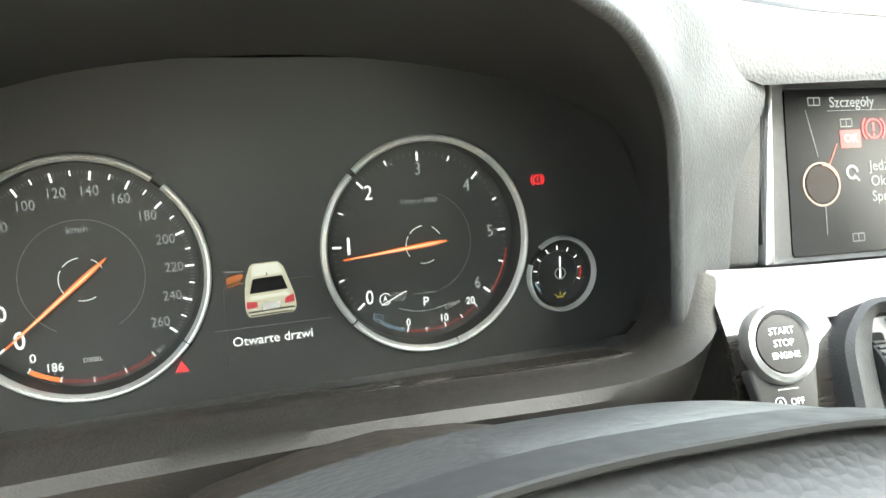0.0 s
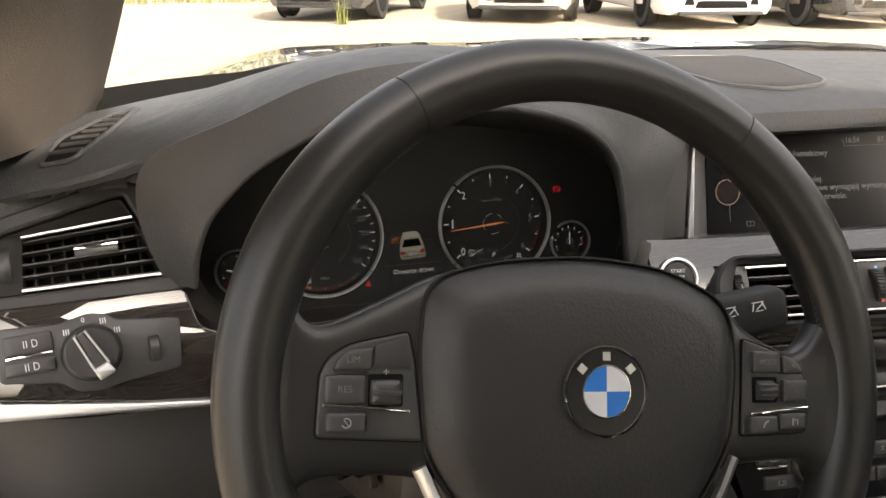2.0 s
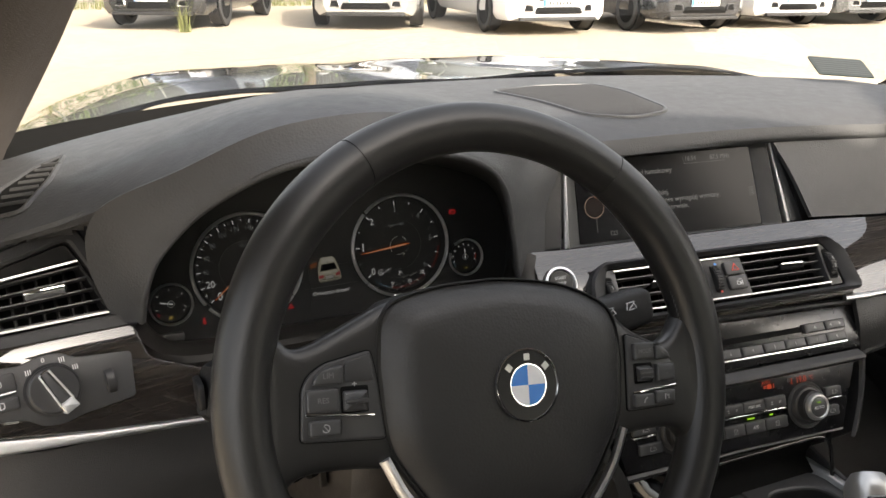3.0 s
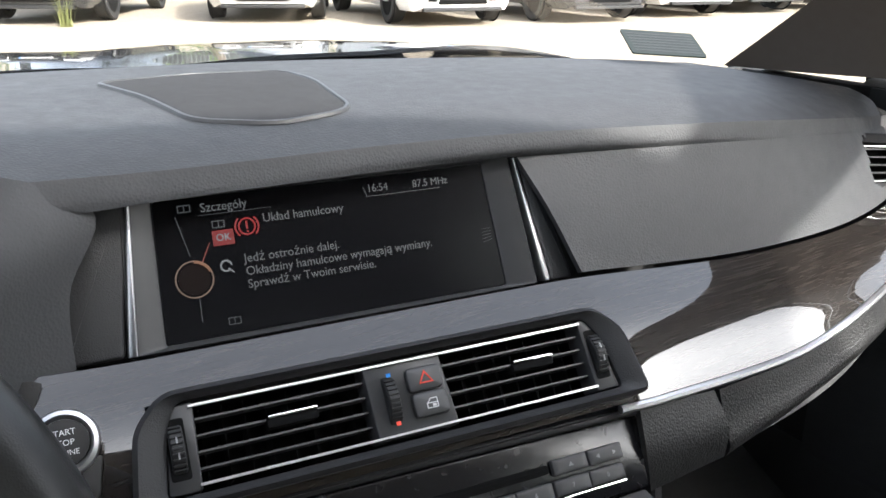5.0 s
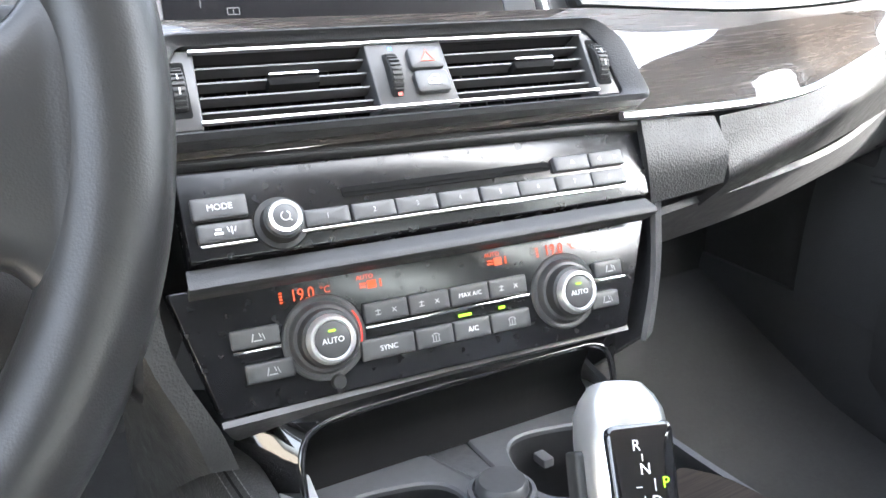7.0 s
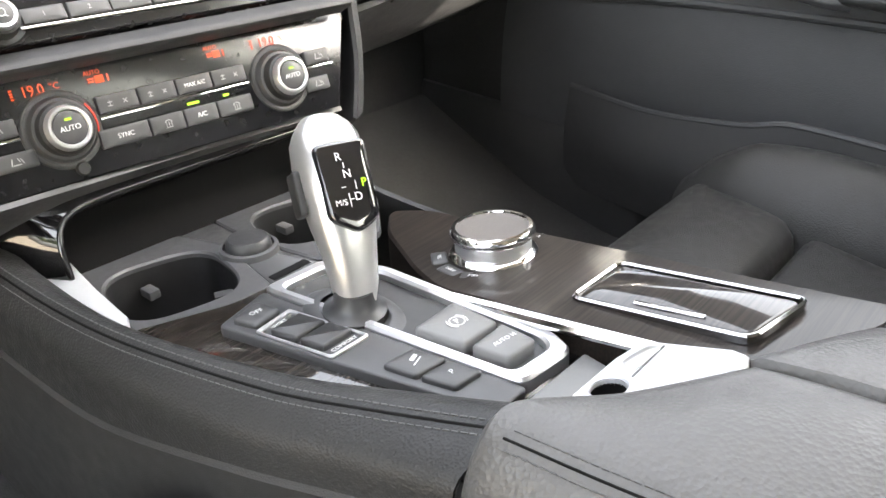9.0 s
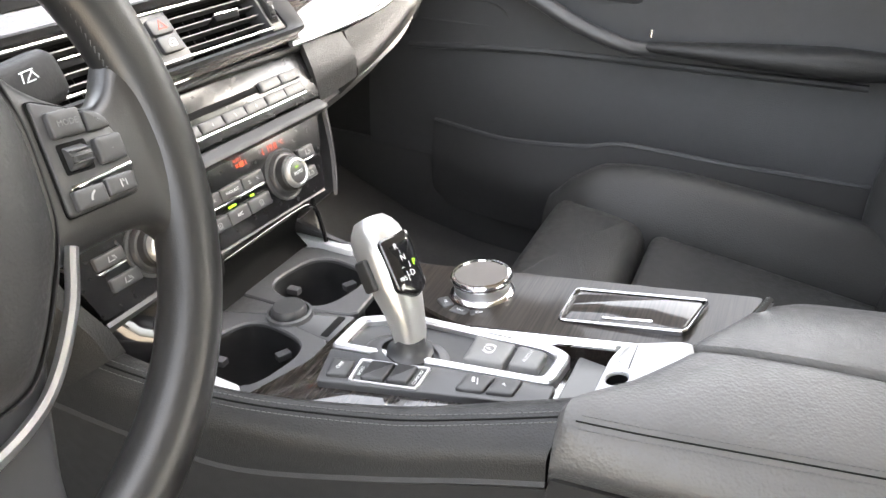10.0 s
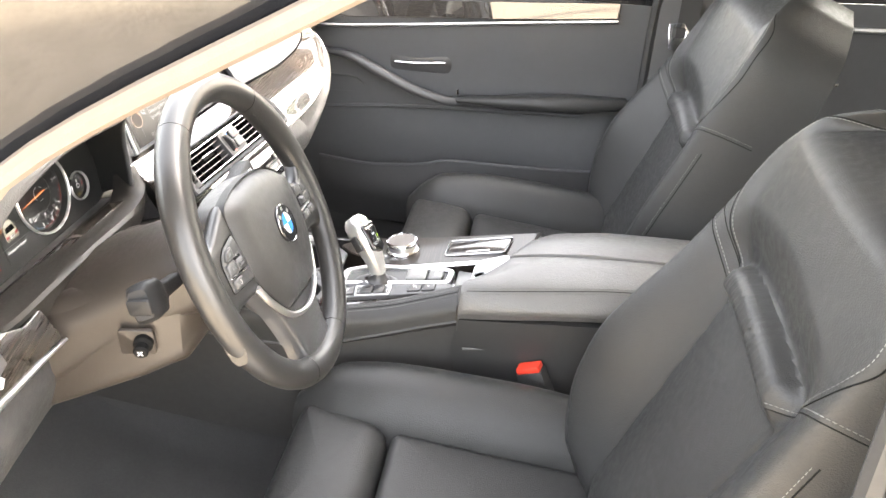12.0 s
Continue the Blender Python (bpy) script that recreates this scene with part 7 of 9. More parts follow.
for cx, cy, rr in ((-0.060, 0.108, 0.0425), (0.072, 0.112, 0.0415)):
    cup = part("cup_well", open_cup([[(p.x, p.y, z) for p in squircle(cx, cy, rr + d)] for d, z in ((0.0006, -0.004), (-0.001, -0.014), (-0.004, -0.060), (-0.010, -0.068))]), M_CUP, con, "deep black cup holder")
    for a in (60, 180, 300):
        part("finger", moved(box(-0.0045, 0.0045, -0.005, 0.009, -0.004, 0.003, 0.0015), pose(cx, cy, -0.022) @ pose(0, 0, 0, 0, 0, a) @ pose(0, -0.036, 0)), M_TRAY, cup)
part("lighter_socket", moved(lathe([(0, 0.0085), (0.0150, 0.0080), (0.0172, 0.0055), (0.0175, 0.0005), (0.0180, 0.0005), (0.0185, -0.004)], 36), pose(0.007, 0.106, -0.001)), M_PLASTIC, con, "round dark socket cap")
part("socket_ring", moved(lathe([(0.0190, -0.004), (0.0195, 0.0015), (0.0222, 0.0008), (0.0235, -0.005)], 36), pose(0.007, 0.106, -0.001)), M_TRAY, con)
part("coin_slot", box(-0.012, 0.022, 0.052, 0.060, -0.008, -0.0035, 0.001), M_DARK, con)
part("roller_cave", skin([[(-0.10, 0.176, -0.006), (0.02, 0.172, -0.006), (0.136, 0.168, -0.006)], [(-0.098, 0.196, 0.012), (0.02, 0.190, 0.012), (0.136, 0.184, 0.012)], [(-0.094, 0.186, 0.040), (0.02, 0.180, 0.042), (0.133, 0.170, 0.045)]], 30, 5, thick=0.003), M_DARK, con, "dark hollow behind the cup holders")
part("roller_cover", tube([(-0.106, 0.158, -0.002), (-0.105, 0.164, 0.026), (-0.098, 0.168, 0.042), (-0.080, 0.167, 0.050), (0.02, 0.162, 0.052), (0.118, 0.154, 0.054), (0.134, 0.150, 0.046), (0.138, 0.146, 0.020), (0.138, 0.142, -0.002)], 0.0026, 12, steps=70), M_GLOSS, con, "rounded dark lip of the roller cover")
part("roller_hood", skin([[(-0.106, 0.158, -0.002), (-0.105, 0.164, 0.026), (-0.098, 0.168, 0.042), (-0.080, 0.167, 0.050), (0.02, 0.162, 0.052), (0.118, 0.154, 0.054), (0.134, 0.150, 0.046), (0.138, 0.146, 0.020), (0.138, 0.142, -0.002)],
                           [(-0.128, 0.200, -0.004), (-0.134, 0.205, 0.030), (-0.122, 0.195, 0.056), (-0.088, 0.188, 0.064), (0.02, 0.178, 0.066), (0.125, 0.168, 0.066), (0.150, 0.165, 0.056), (0.154, 0.165, 0.026), (0.154, 0.162, -0.004)]], 60, 4, thick=0.002), M_GLOSS, con, "glossy black surround of the roller cover")
part("stack_foot", skin([[(-0.15, 0.165, 0.070), (0.0, 0.158, 0.068), (0.148, 0.145, 0.066)], [(-0.14, 0.185, 0.050), (0.0, 0.178, 0.052), (0.142, 0.165, 0.054)], [(-0.12, 0.23, 0.02), (0.0, 0.23, 0.02), (0.145, 0.22, 0.02)]], 20, 4, thick=0.004), M_PLASTIC, con)

# gear lever plate
gp = thing("gear_plate", "grey gear selector plate framed in satin metal with switches", "gear selector", F_CN)
part("switch_strip", prism(rounded([(-0.081, 0.021), (-0.043, -0.168), (-0.016, -0.168), (-0.036, 0.033)], 0.004), -0.005, 0.005, 0.0015), M_TRAY, gp)
AO = rounded([(-0.036, 0.034), (-0.017, -0.166), (0.026, -0.170), (0.036, -0.150), (0.036, -0.012), (0.015, 0.032)], 0.008)
AI = rounded([(-0.027, 0.024), (-0.011, -0.155), (0.020, -0.158), (0.027, -0.146), (0.027, -0.016), (0.010, 0.022)], 0.006)
part("metal_frame", frame_ring(AO, AI, -0.004, 0.008, 0.002), M_ALU, gp, "satin metal frame")
part("well", prism(inset(AO, 0.004), -0.006, 0.0015), M_PLASTIC, gp)
for nm, pts, wd in (("brake_switch", [(-0.016, -0.085), (-0.011, -0.120), (0.020, -0.121), (0.022, -0.084)], "P"), ("hold_switch", [(-0.010, -0.124), (-0.007, -0.149), (0.018, -0.150), (0.020, -0.124)], "AUTO H")):
    b = part(nm, prism(rounded(pts, 0.003), 0.001, 0.011, 0.002, crown=0.001), M_KEY, gp)
    cx, cy = sum(p[0] for p in pts) / 4, sum(p[1] for p in pts) / 4
    text(wd, 0.0065 if wd == "P" else 0.0046, cx, cy, 0.0122, M_WHITE, b, spin=-8)
    if wd == "P":
        arc_band(cx, cy, 0.0045, 0.0051, 0, 360, 0.0121, M_WHITE, b, "symbol")
        arc_band(cx, cy, 0.0060, 0.0067, 130, 230, 0.0121, M_WHITE, b, "symbol", 10)
        arc_band(cx, cy, 0.0060, 0.0067, -50, 50, 0.0121, M_WHITE, b, "symbol", 10)
for nm, pts, wd in (("stability_switch", [(-0.074, 0.016), (-0.069, -0.003), (-0.047, 0.001), (-0.050, 0.022)], "OFF"), ("hill_switch", [(-0.052, -0.093), (-0.048, -0.116), (-0.025, -0.119), (-0.028, -0.096)], ""), ("parking_switch", [(-0.0475, -0.1175), (-0.043, -0.140), (-0.022, -0.142), (-0.0245, -0.1205)], "P")):
    b = part(nm, prism(rounded(pts, 0.003), 0.004, 0.0085, 0.0015, crown=0.0006), M_BUTTON, gp)
    cx, cy = sum(p[0] for p in pts) / 4, sum(p[1] for p in pts) / 4
    if wd:
        text(wd, 0.0055, cx, cy, 0.0093, M_WHITE, b, spin=-8)
    else:
        bars([(cx, cy - 0.002, 0.009, 0.0007, 18), (cx + 0.001, cy + 0.002, 0.006, 0.0025, 18)], 0.0092, M_WHITE, b, "symbol")
part("drive_mode_frame", frame_ring(rounded([(-0.073, -0.005), (-0.063, -0.064), (-0.032, -0.064), (-0.042, -0.001)], 0.003), rounded([(-0.0705, -0.008), (-0.0612, -0.0615), (-0.0345, -0.0615), (-0.0440, -0.0045)], 0.002), 0.004, 0.0072, 0.0008), M_ALU, gp, "satin metal frame")
part("drive_mode_rocker", prism(rounded([(-0.068, -0.014), (-0.064, -0.034), (-0.040, -0.034), (-0.0435, -0.013)], 0.002), 0.004, 0.0095, 0.0015), M_PLASTIC, gp)
part("drive_mode_rocker", prism(rounded([(-0.0635, -0.036), (-0.060, -0.054), (-0.037, -0.054), (-0.0395, -0.036)], 0.002), 0.004, 0.0095, 0.0015), M_PLASTIC, gp)
text("SPORT", 0.0042, -0.057, -0.0095, 0.0062, M_WHITE, gp, spin=6)
text("COMFORT", 0.0042, -0.048, -0.0585, 0.0062, M_WHITE, gp, spin=0)

lever = thing("gear_lever", "silver gear lever with a glossy black face and lit letters", "gear lever", pose(-0.018, -0.036, 0.553))
ax_pts = [(0, 0, 0.0), (0.002, 0.001, 0.022), (0.006, 0.010, 0.048), (0.012, 0.025, 0.075), (0.020, 0.042, 0.098), (0.026, 0.054, 0.112)]


def lever_ring(t, w, dp, sq=0.75, shift=0.0, n=28):
    p = spline(ax_pts, 41)[min(40, int(round(t * 40)))]
    q = spline(ax_pts, 41)[max(0, int(round(t * 40)) - 1)]
    d = (p - q).normalized() if (p - q).length > 1e-9 else Vector((0, 0, 1))
    u = Vector((1, -0.30, 0)).normalized()
    u = (u - d * u.dot(d)).normalized()
    v = d.cross(u)
    return [p + u * (w * math.copysign(abs(math.cos(a)) ** sq, math.cos(a))) + v * (dp * math.copysign(abs(math.sin(a)) ** sq, math.sin(a)) + shift) for a in [2 * math.pi * i / n for i in range(n)]]


part("boot", lathe([(0.021, 0.004), (0.0205, 0.009), (0.0165, 0.0115), (0.0135, 0.016), (0.0125, 0.024), (0, 0.024)], 32), M_PLASTIC, lever)
part("dome", moved(lathe([(0.034, -0.004), (0.032, 0.001), (0.0275, 0.0048), (0.021, 0.0075), (0.0195, 0.0072)], 40), Matrix.Diagonal((0.94, 1.35, 1, 1))), M_TRAY, lever, "smooth grey dome round the lever's foot")
part("silver_grip", loft([lever_ring(0.10, 0.0120, 0.0115), lever_ring(0.2, 0.0145, 0.0130), lever_ring(0.35, 0.0165, 0.0150), lever_ring(0.5, 0.0200, 0.0180), lever_ring(0.65, 0.0220, 0.0198), lever_ring(0.8, 0.0223, 0.0205), lever_ring(0.9, 0.0210, 0.0198), lever_ring(0.96, 0.0180, 0.0170), lever_ring(1.0, 0.0130, 0.0120)]), M_SILVER, lever, "silver painted grip")
P0, P1 = spline(ax_pts, 41)[19], spline(ax_pts, 41)[35]
dax = (P1 - P0).normalized()
ux = Vector((1, -0.30, 0)).normalized()
ux = (ux - dax * ux.dot(dax)).normalized()
nx = ux.cross(dax)
F_FACE = Matrix.Translation((P0 + P1) / 2 + nx * 0.0175) @ Matrix((ux, dax, nx)).transposed().to_4x4()
fp = [(-0.0165, 0.022), (-0.0150, -0.024), (0.002, -0.034), (0.0165, -0.026), (0.0180, 0.024)]
fc = part("face_plate", moved(prism(rounded(fp, 0.005), -0.010, 0.0042, 0.002, crown=0.0008), F_FACE), M_GLOSS, lever, "glossy black face with shift letters")
part("side_button", moved(prism(rounded([(-0.009, -0.016), (0.006, -0.016), (0.006, 0.012), (-0.009, 0.012)], 0.003), 0, 0.004, 0.0015), Matrix.Translation((P0 + P1) / 2 - ux * 0.0225) @ Matrix((nx, dax, -ux)).transposed().to_4x4()), M_RUBBER, lever)
for s, x, y, mt in (("R", -0.0028, 0.0127, M_WHITE), ("N", 0.0005, 0.0020, M_WHITE), ("D", 0.0046, -0.0125, M_WHITE), ("M/S", -0.0070, -0.0150, M_WHITE), ("P", 0.0100, -0.0045, E_GREEN)):
    size = 0.0072 if s != "M/S" else 0.0052
    t_ = text(s, size, x, y, 0.0052, mt, fc)
    t_.data.transform(F_FACE)
for args in ([(-0.0004, 0.0074, 0.0005, 0.0032, 0), (0.0045, -0.0050, 0.0005, 0.0055, 0), (-0.0012, -0.0140, 0.0005, 0.0085, 0), (0.0005, -0.0135, 0.0026, 0.0005, 0), (-0.0035, -0.0058, 0.0028, 0.0005, 0)],):
    b = bars(args, 0.0051, M_WHITE, fc, "line")
    b.data.transform(F_FACE)
pb = moved(prism(rect(0, 0, 0.019, 0.012, 0.003), 0, 0.003, 0.001), Matrix.Translation((0.0250, 0.0490, 0.1090)) @ pose(0, 0, 0, 24, 6, -10))
pbo = part("park_button", pb, M_BUTTON, lever, "grey park button")
t_ = text("P", 0.0065, 0, 0, 0.0032, M_WHITE, pbo)
t_.data.transform(Matrix.Translation((0.0250, 0.0490, 0.1090)) @ pose(0, 0, 0, 24, 6, -10))

ctl = thing("rotary_controller", "chrome-ringed rotary controller with keys round its base", "controller", F_CN @ pose(0.0965, -0.060, 0.001, -3) @ Matrix.Diagonal((1.16, 1.16, 0.84, 1)))
part("base", prism(rounded([(-0.040, -0.034), (0.026, -0.046), (0.042, -0.030), (0.036, 0.038), (-0.030, 0.040), (-0.042, 0.018)], 0.008), -0.006, 0.004, 0.0015), M_PLASTIC, ctl)
part("chrome_foot", lathe([(0.0270, 0.003), (0.0275, 0.008), (0.0255, 0.011), (0.0235, 0.012)], 48), M_CHROME, ctl, "chrome foot ring")
part("body", lathe([(0.0235, 0.011), (0.0235, 0.022), (0.0250, 0.0235)], 48), M_ALU, ctl, "satin metal barrel")
part("chrome_top", lathe([(0.0250, 0.0235), (0.0262, 0.026), (0.0262, 0.029), (0.0245, 0.0315), (0.0222, 0.0318), (0.0218, 0.0305)], 56), M_CHROME, ctl, "chrome top ring")
part("touch_top", lathe([(0, 0.0305), (0.0220, 0.0302)], 48), mat("brown_grey_top", (0.115, 0.105, 0.098), 0.6, spec=0.2, grain=(900, 0.3), vary=0.1, vary_scale=40), ctl, "grey touch surface")
for a, w, ww in ((200, "MENU", 0.020), (168, "NAV", 0.016), (135, "TEL", 0.016), (-75, "BACK", 0.022), (-30, "OPTION", 0.020)):
    k = part("key", moved(prism(rect(0, 0, ww, 0.010, 0.002), 0.003, 0.0075, 0.0012), pose(*pol(0, 0, 0.0335, a), 0) @ pose(0, 0, 0, 0, 0, a + 90)), M_BUTTON, ctl)
    t_ = text(w, 0.0036, 0, 0, 0.0077, M_WHITE, k)
    t_.data.transform(pose(*pol(0, 0, 0.0335, a), 0) @ pose(0, 0, 0, 0, 0, a + 90 if a > 0 else a + 90))

coin = thing("key_tray", "bright satin metal tray lid with a round finger hole", "tray", F_CN @ pose(0.006, -0.221, 0.0265, -13))
cpts = rounded([(-0.055, 0.018), (0.004, 0.016), (0.025, 0.010), (0.030, -0.045), (0.010, -0.050)], 0.005)
part("lid", hole_plate(cpts, -0.024, 0.004, 0.009, -0.030, 0.003), M_LACQ, coin)
part("finger_hole", moved(lathe([(0.0092, 0.002), (0.0085, -0.008), (0, -0.009)], 28), pose(-0.024, 0.004, 0)), M_DARK, coin)
part("groove", box(-0.012, 0.022, -0.0035, -0.0022, 0.0028, 0.0034, 0.0003), M_PLASTIC, coin)
part("inlay", prism(rounded([(-0.008, -0.001), (0.020, -0.003), (0.020, 0.005), (0.000, 0.010)], 0.003), 0.0028, 0.0036, 0.0003), M_SILVER, coin)

# leather flanks and armrest
flank = thing("console_flank", "black leather console flank with twin stitched seams", "console")
EDGE = [(-0.150, 0.27, 0.575), (-0.140, 0.16, 0.560), (-0.127, 0.06, 0.558), (-0.102, -0.06, 0.569), (-0.083, -0.13, 0.582), (-0.060, -0.1975, 0.595)]
IN = [(-0.128, 0.26, 0.572), (-0.123, 0.16, 0.552), (-0.116, 0.06, 0.551), (-0.088, -0.06, 0.562), (-0.062, -0.134, 0.575), (-0.030, -0.2120, 0.588)]
OUTE = [(-0.162, 0.27, 0.560), (-0.155, 0.16, 0.545), (-0.146, 0.06, 0.543), (-0.126, -0.06, 0.553), (-0.110, -0.13, 0.567), (-0.098, -0.1860, 0.578)]
LOWE = [(-0.178, 0.46, 0.54), (-0.165, 0.27, 0.515), (-0.158, 0.16, 0.503), (-0.149, 0.06, 0.500), (-0.131, -0.06, 0.526), (-0.116, -0.13, 0.542), (-0.104, -0.1870, 0.553)]
BOT = [(-0.165, 0.46, 0.34), (-0.15, 0.27, 0.30), (-0.142, 0.16, 0.28), (-0.135, 0.06, 0.27), (-0.122, -0.06, 0.26), (-0.112, -0.13, 0.26), (-0.106, -0.186, 0.26)]
roll = part("roll", skin([[(p[0] + 0.004, p[1], p[2] - 0.02) for p in IN], IN, EDGE, OUTE, LOWE[1:]], 60, 5, thick=0.003), M_LEATHER, flank, "padded leather edge roll")


def stitches(name, pts, parent, step=0.0042, up=(0, 0, 1), material=None):
    bm = bmesh.new()
    pts = spline(pts, 400)
    acc, last = 0.0, pts[0]
    for a, b in zip(pts, pts[1:]):
        acc += (b - a).length
        if acc >= step:
            acc = 0.0
            d = (b - a).normalized()
            m = Matrix.Translation(b) @ Vector((1, 0, 0)).rotation_difference(d).to_matrix().to_4x4()
            box(-0.0017, 0.0017, -0.0003, 0.0003, -0.0003, 0.0004, bm=bm)
            bm.verts.ensure_lookup_table()
            bmesh.ops.transform(bm, matrix=m, verts=[bm.verts[k] for k in range(len(bm.verts) - 8, len(bm.verts))])
    return tagged(part(name, bm, material or M_STITCH, parent, "row of thread stitches", smooth=False), kind="stuff")


rt = skin_tree(roll)
mid_line = [tuple(Vector(a).lerp(Vector(b), 0.25)) for a, b in zip(EDGE, OUTE)]
part("seam", tube(laid(rt, mid_line, (0.6, 0, -0.8)), 0.0009, 6), M_DARK, flank)
for dz in (-0.0042, 0.0042):
    stitches("stitching", laid(rt, [(p[0] + dz * 0.6, p[1], p[2] + dz) for p in mid_line], (0.6, 0, -0.8), lift=0.0003), flank)
part("side_panel", skin([LOWE, [(p[0] + 0.012, p[1], p[2] - 0.005) for p in LOWE], BOT], 40, 5, thick=0.004), mat("dark_console_side", (0.022, 0.021, 0.020), 0.6, grain=(900, 0.4), vary=0.15, vary_scale=6), flank)
part("right_side", skin([[(0.143, 0.22, 0.57), (0.143, 0.10, 0.545), (0.142, -0.10, 0.556), (0.142, -0.32, 0.580)], [(0.155, 0.22, 0.54), (0.155, 0.10, 0.52), (0.156, -0.10, 0.53), (0.168, -0.32, 0.55)], [(0.150, 0.22, 0.28), (0.152, 0.10, 0.26), (0.155, -0.10, 0.25), (0.160, -0.32, 0.25)]], 40, 6, thick=0.004), M_LOWER, flank)

arm = thing("armrest", "padded black leather armrest with two stitched lids", "armrest")


# rails of each lid, from its front end backwards: outer roll, stitched edge, crown, joint between the lids
RAIL_JOINT = [(0.026, -0.262, 0.6155), (0.031, -0.30, 0.618), (0.036, -0.36, 0.622), (0.043, -0.45, 0.623), (0.048, -0.66, 0.624)]
RAIL_MIDL = [(-0.028, -0.2255, 0.6095), (-0.020, -0.28, 0.619), (-0.012, -0.36, 0.622), (-0.006, -0.45, 0.624), (-0.001, -0.66, 0.625)]
RAIL_EDGE = [(-0.069, -0.188, 0.608), (-0.069, -0.25, 0.611), (-0.062, -0.36, 0.614), (-0.057, -0.45, 0.617), (-0.052, -0.66, 0.619)]
RAIL_ROLL = [(-0.089, -0.187, 0.597), (-0.089, -0.25, 0.597), (-0.080, -0.36, 0.598), (-0.073, -0.45, 0.600), (-0.068, -0.66, 0.602)]
RAIL_SIDE = [(-0.1005, -0.189, 0.570), (-0.100, -0.25, 0.575), (-0.090, -0.36, 0.580), (-0.083, -0.45, 0.583), (-0.078, -0.66, 0.585)]
RAIL_FOOT = [(-0.096, -0.189, 0.552), (-0.094, -0.25, 0.556), (-0.083, -0.36, 0.562), (-0.077, -0.45, 0.566), (-0.072, -0.66, 0.568)]
RAIL_MIDR = [(0.096, -0.293, 0.6105), (0.098, -0.33, 0.6165), (0.104, -0.38, 0.620), (0.111, -0.45, 0.622), (0.115, -0.66, 0.623)]
RAIL_FAR = [(0.148, -0.305, 0.590), (0.160, -0.34, 0.596), (0.166, -0.38, 0.600), (0.176, -0.45, 0.603), (0.180, -0.66, 0.605)]
RAIL_FARLOW = [(0.158, -0.309, 0.570), (0.170, -0.34, 0.573), (0.177, -0.38, 0.576), (0.186, -0.45, 0.578), (0.190, -0.66, 0.580)]


def rail_shift(rail, dx=0.0, dz=0.0):
    return [(x + dx, y, z + dz) for x, y, z in rail]


def lid(rails, nu=60, nv=7):
    """A soft lid through its rails; its front end rolls down and both long sides turn under."""
    def fronted(r):
        x, y, z = r[0]
        return [(x, y + 0.0006, z - 0.034), (x, y + 0.0008, z - 0.010), (x, y - 0.0012, z - 0.0032), (x, y - 0.007, z)] + list(r[1:])
    curves = [spline(fronted(r), nu) for r in rails]
    bm = bmesh.new()
    vs = [[bm.verts.new(p) for p in spline([c[i] for c in curves], (len(rails) - 1) * nv + 1)] for i in range(nu)]
    for a, b in zip(vs, vs[1:]):
        for j in range(len(a) - 1):
            bm.faces.new((a[j], b[j], b[j + 1], a[j + 1]))
    bm.faces.new(vs[0])
    bm.faces.new(list(reversed(vs[-1])))
    return bm


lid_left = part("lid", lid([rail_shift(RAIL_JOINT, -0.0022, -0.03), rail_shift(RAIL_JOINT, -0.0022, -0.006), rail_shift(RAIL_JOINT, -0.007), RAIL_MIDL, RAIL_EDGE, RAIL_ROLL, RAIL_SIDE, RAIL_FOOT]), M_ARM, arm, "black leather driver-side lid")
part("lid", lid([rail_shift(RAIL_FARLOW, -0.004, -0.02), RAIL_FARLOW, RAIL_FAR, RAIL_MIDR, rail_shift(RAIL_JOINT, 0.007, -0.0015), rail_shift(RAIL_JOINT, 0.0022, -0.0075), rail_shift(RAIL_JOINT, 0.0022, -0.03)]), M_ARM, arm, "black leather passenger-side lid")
part("box", loft([[(-0.098, -0.181, 0.25), (0.155, -0.30, 0.25), (0.165, -0.66, 0.25), (-0.070, -0.66, 0.25)], [(-0.100, -0.180, 0.50), (0.158, -0.312, 0.50), (0.172, -0.66, 0.50), (-0.070, -0.66, 0.50)], [(-0.100, -0.190, 0.552), (0.160, -0.314, 0.560), (0.182, -0.66, 0.566), (-0.070, -0.66, 0.566)]]), M_ARM_SHADE, arm)
lt = skin_tree(lid_left)
seam_l = [tuple(Vector(a).lerp(Vector(b), w) + Vector((0, -0.012 if w > 0.7 else 0, 0))) for w, a, b in zip((0.75, 0.55, 0.25, 0.05, -0.1), RAIL_EDGE, RAIL_ROLL)]
part("seam", tube(laid(lt, seam_l, (0.5, 0, -0.85)), 0.0007, 6), M_DARK, arm)
for d_ in (-0.0045, 0.0045):
    stitches("stitching", laid(lt, [(p[0] + d_, p[1], p[2] + d_ * 0.5) for p in seam_l], (0.5, 0, -0.85), lift=0.0003), arm)
part("side_ledge", tube([(-0.098, -0.20, 0.492), (-0.085, -0.30, 0.496), (-0.070, -0.66, 0.502)], 0.004, 8, steps=20), M_ARM_SHADE, arm)


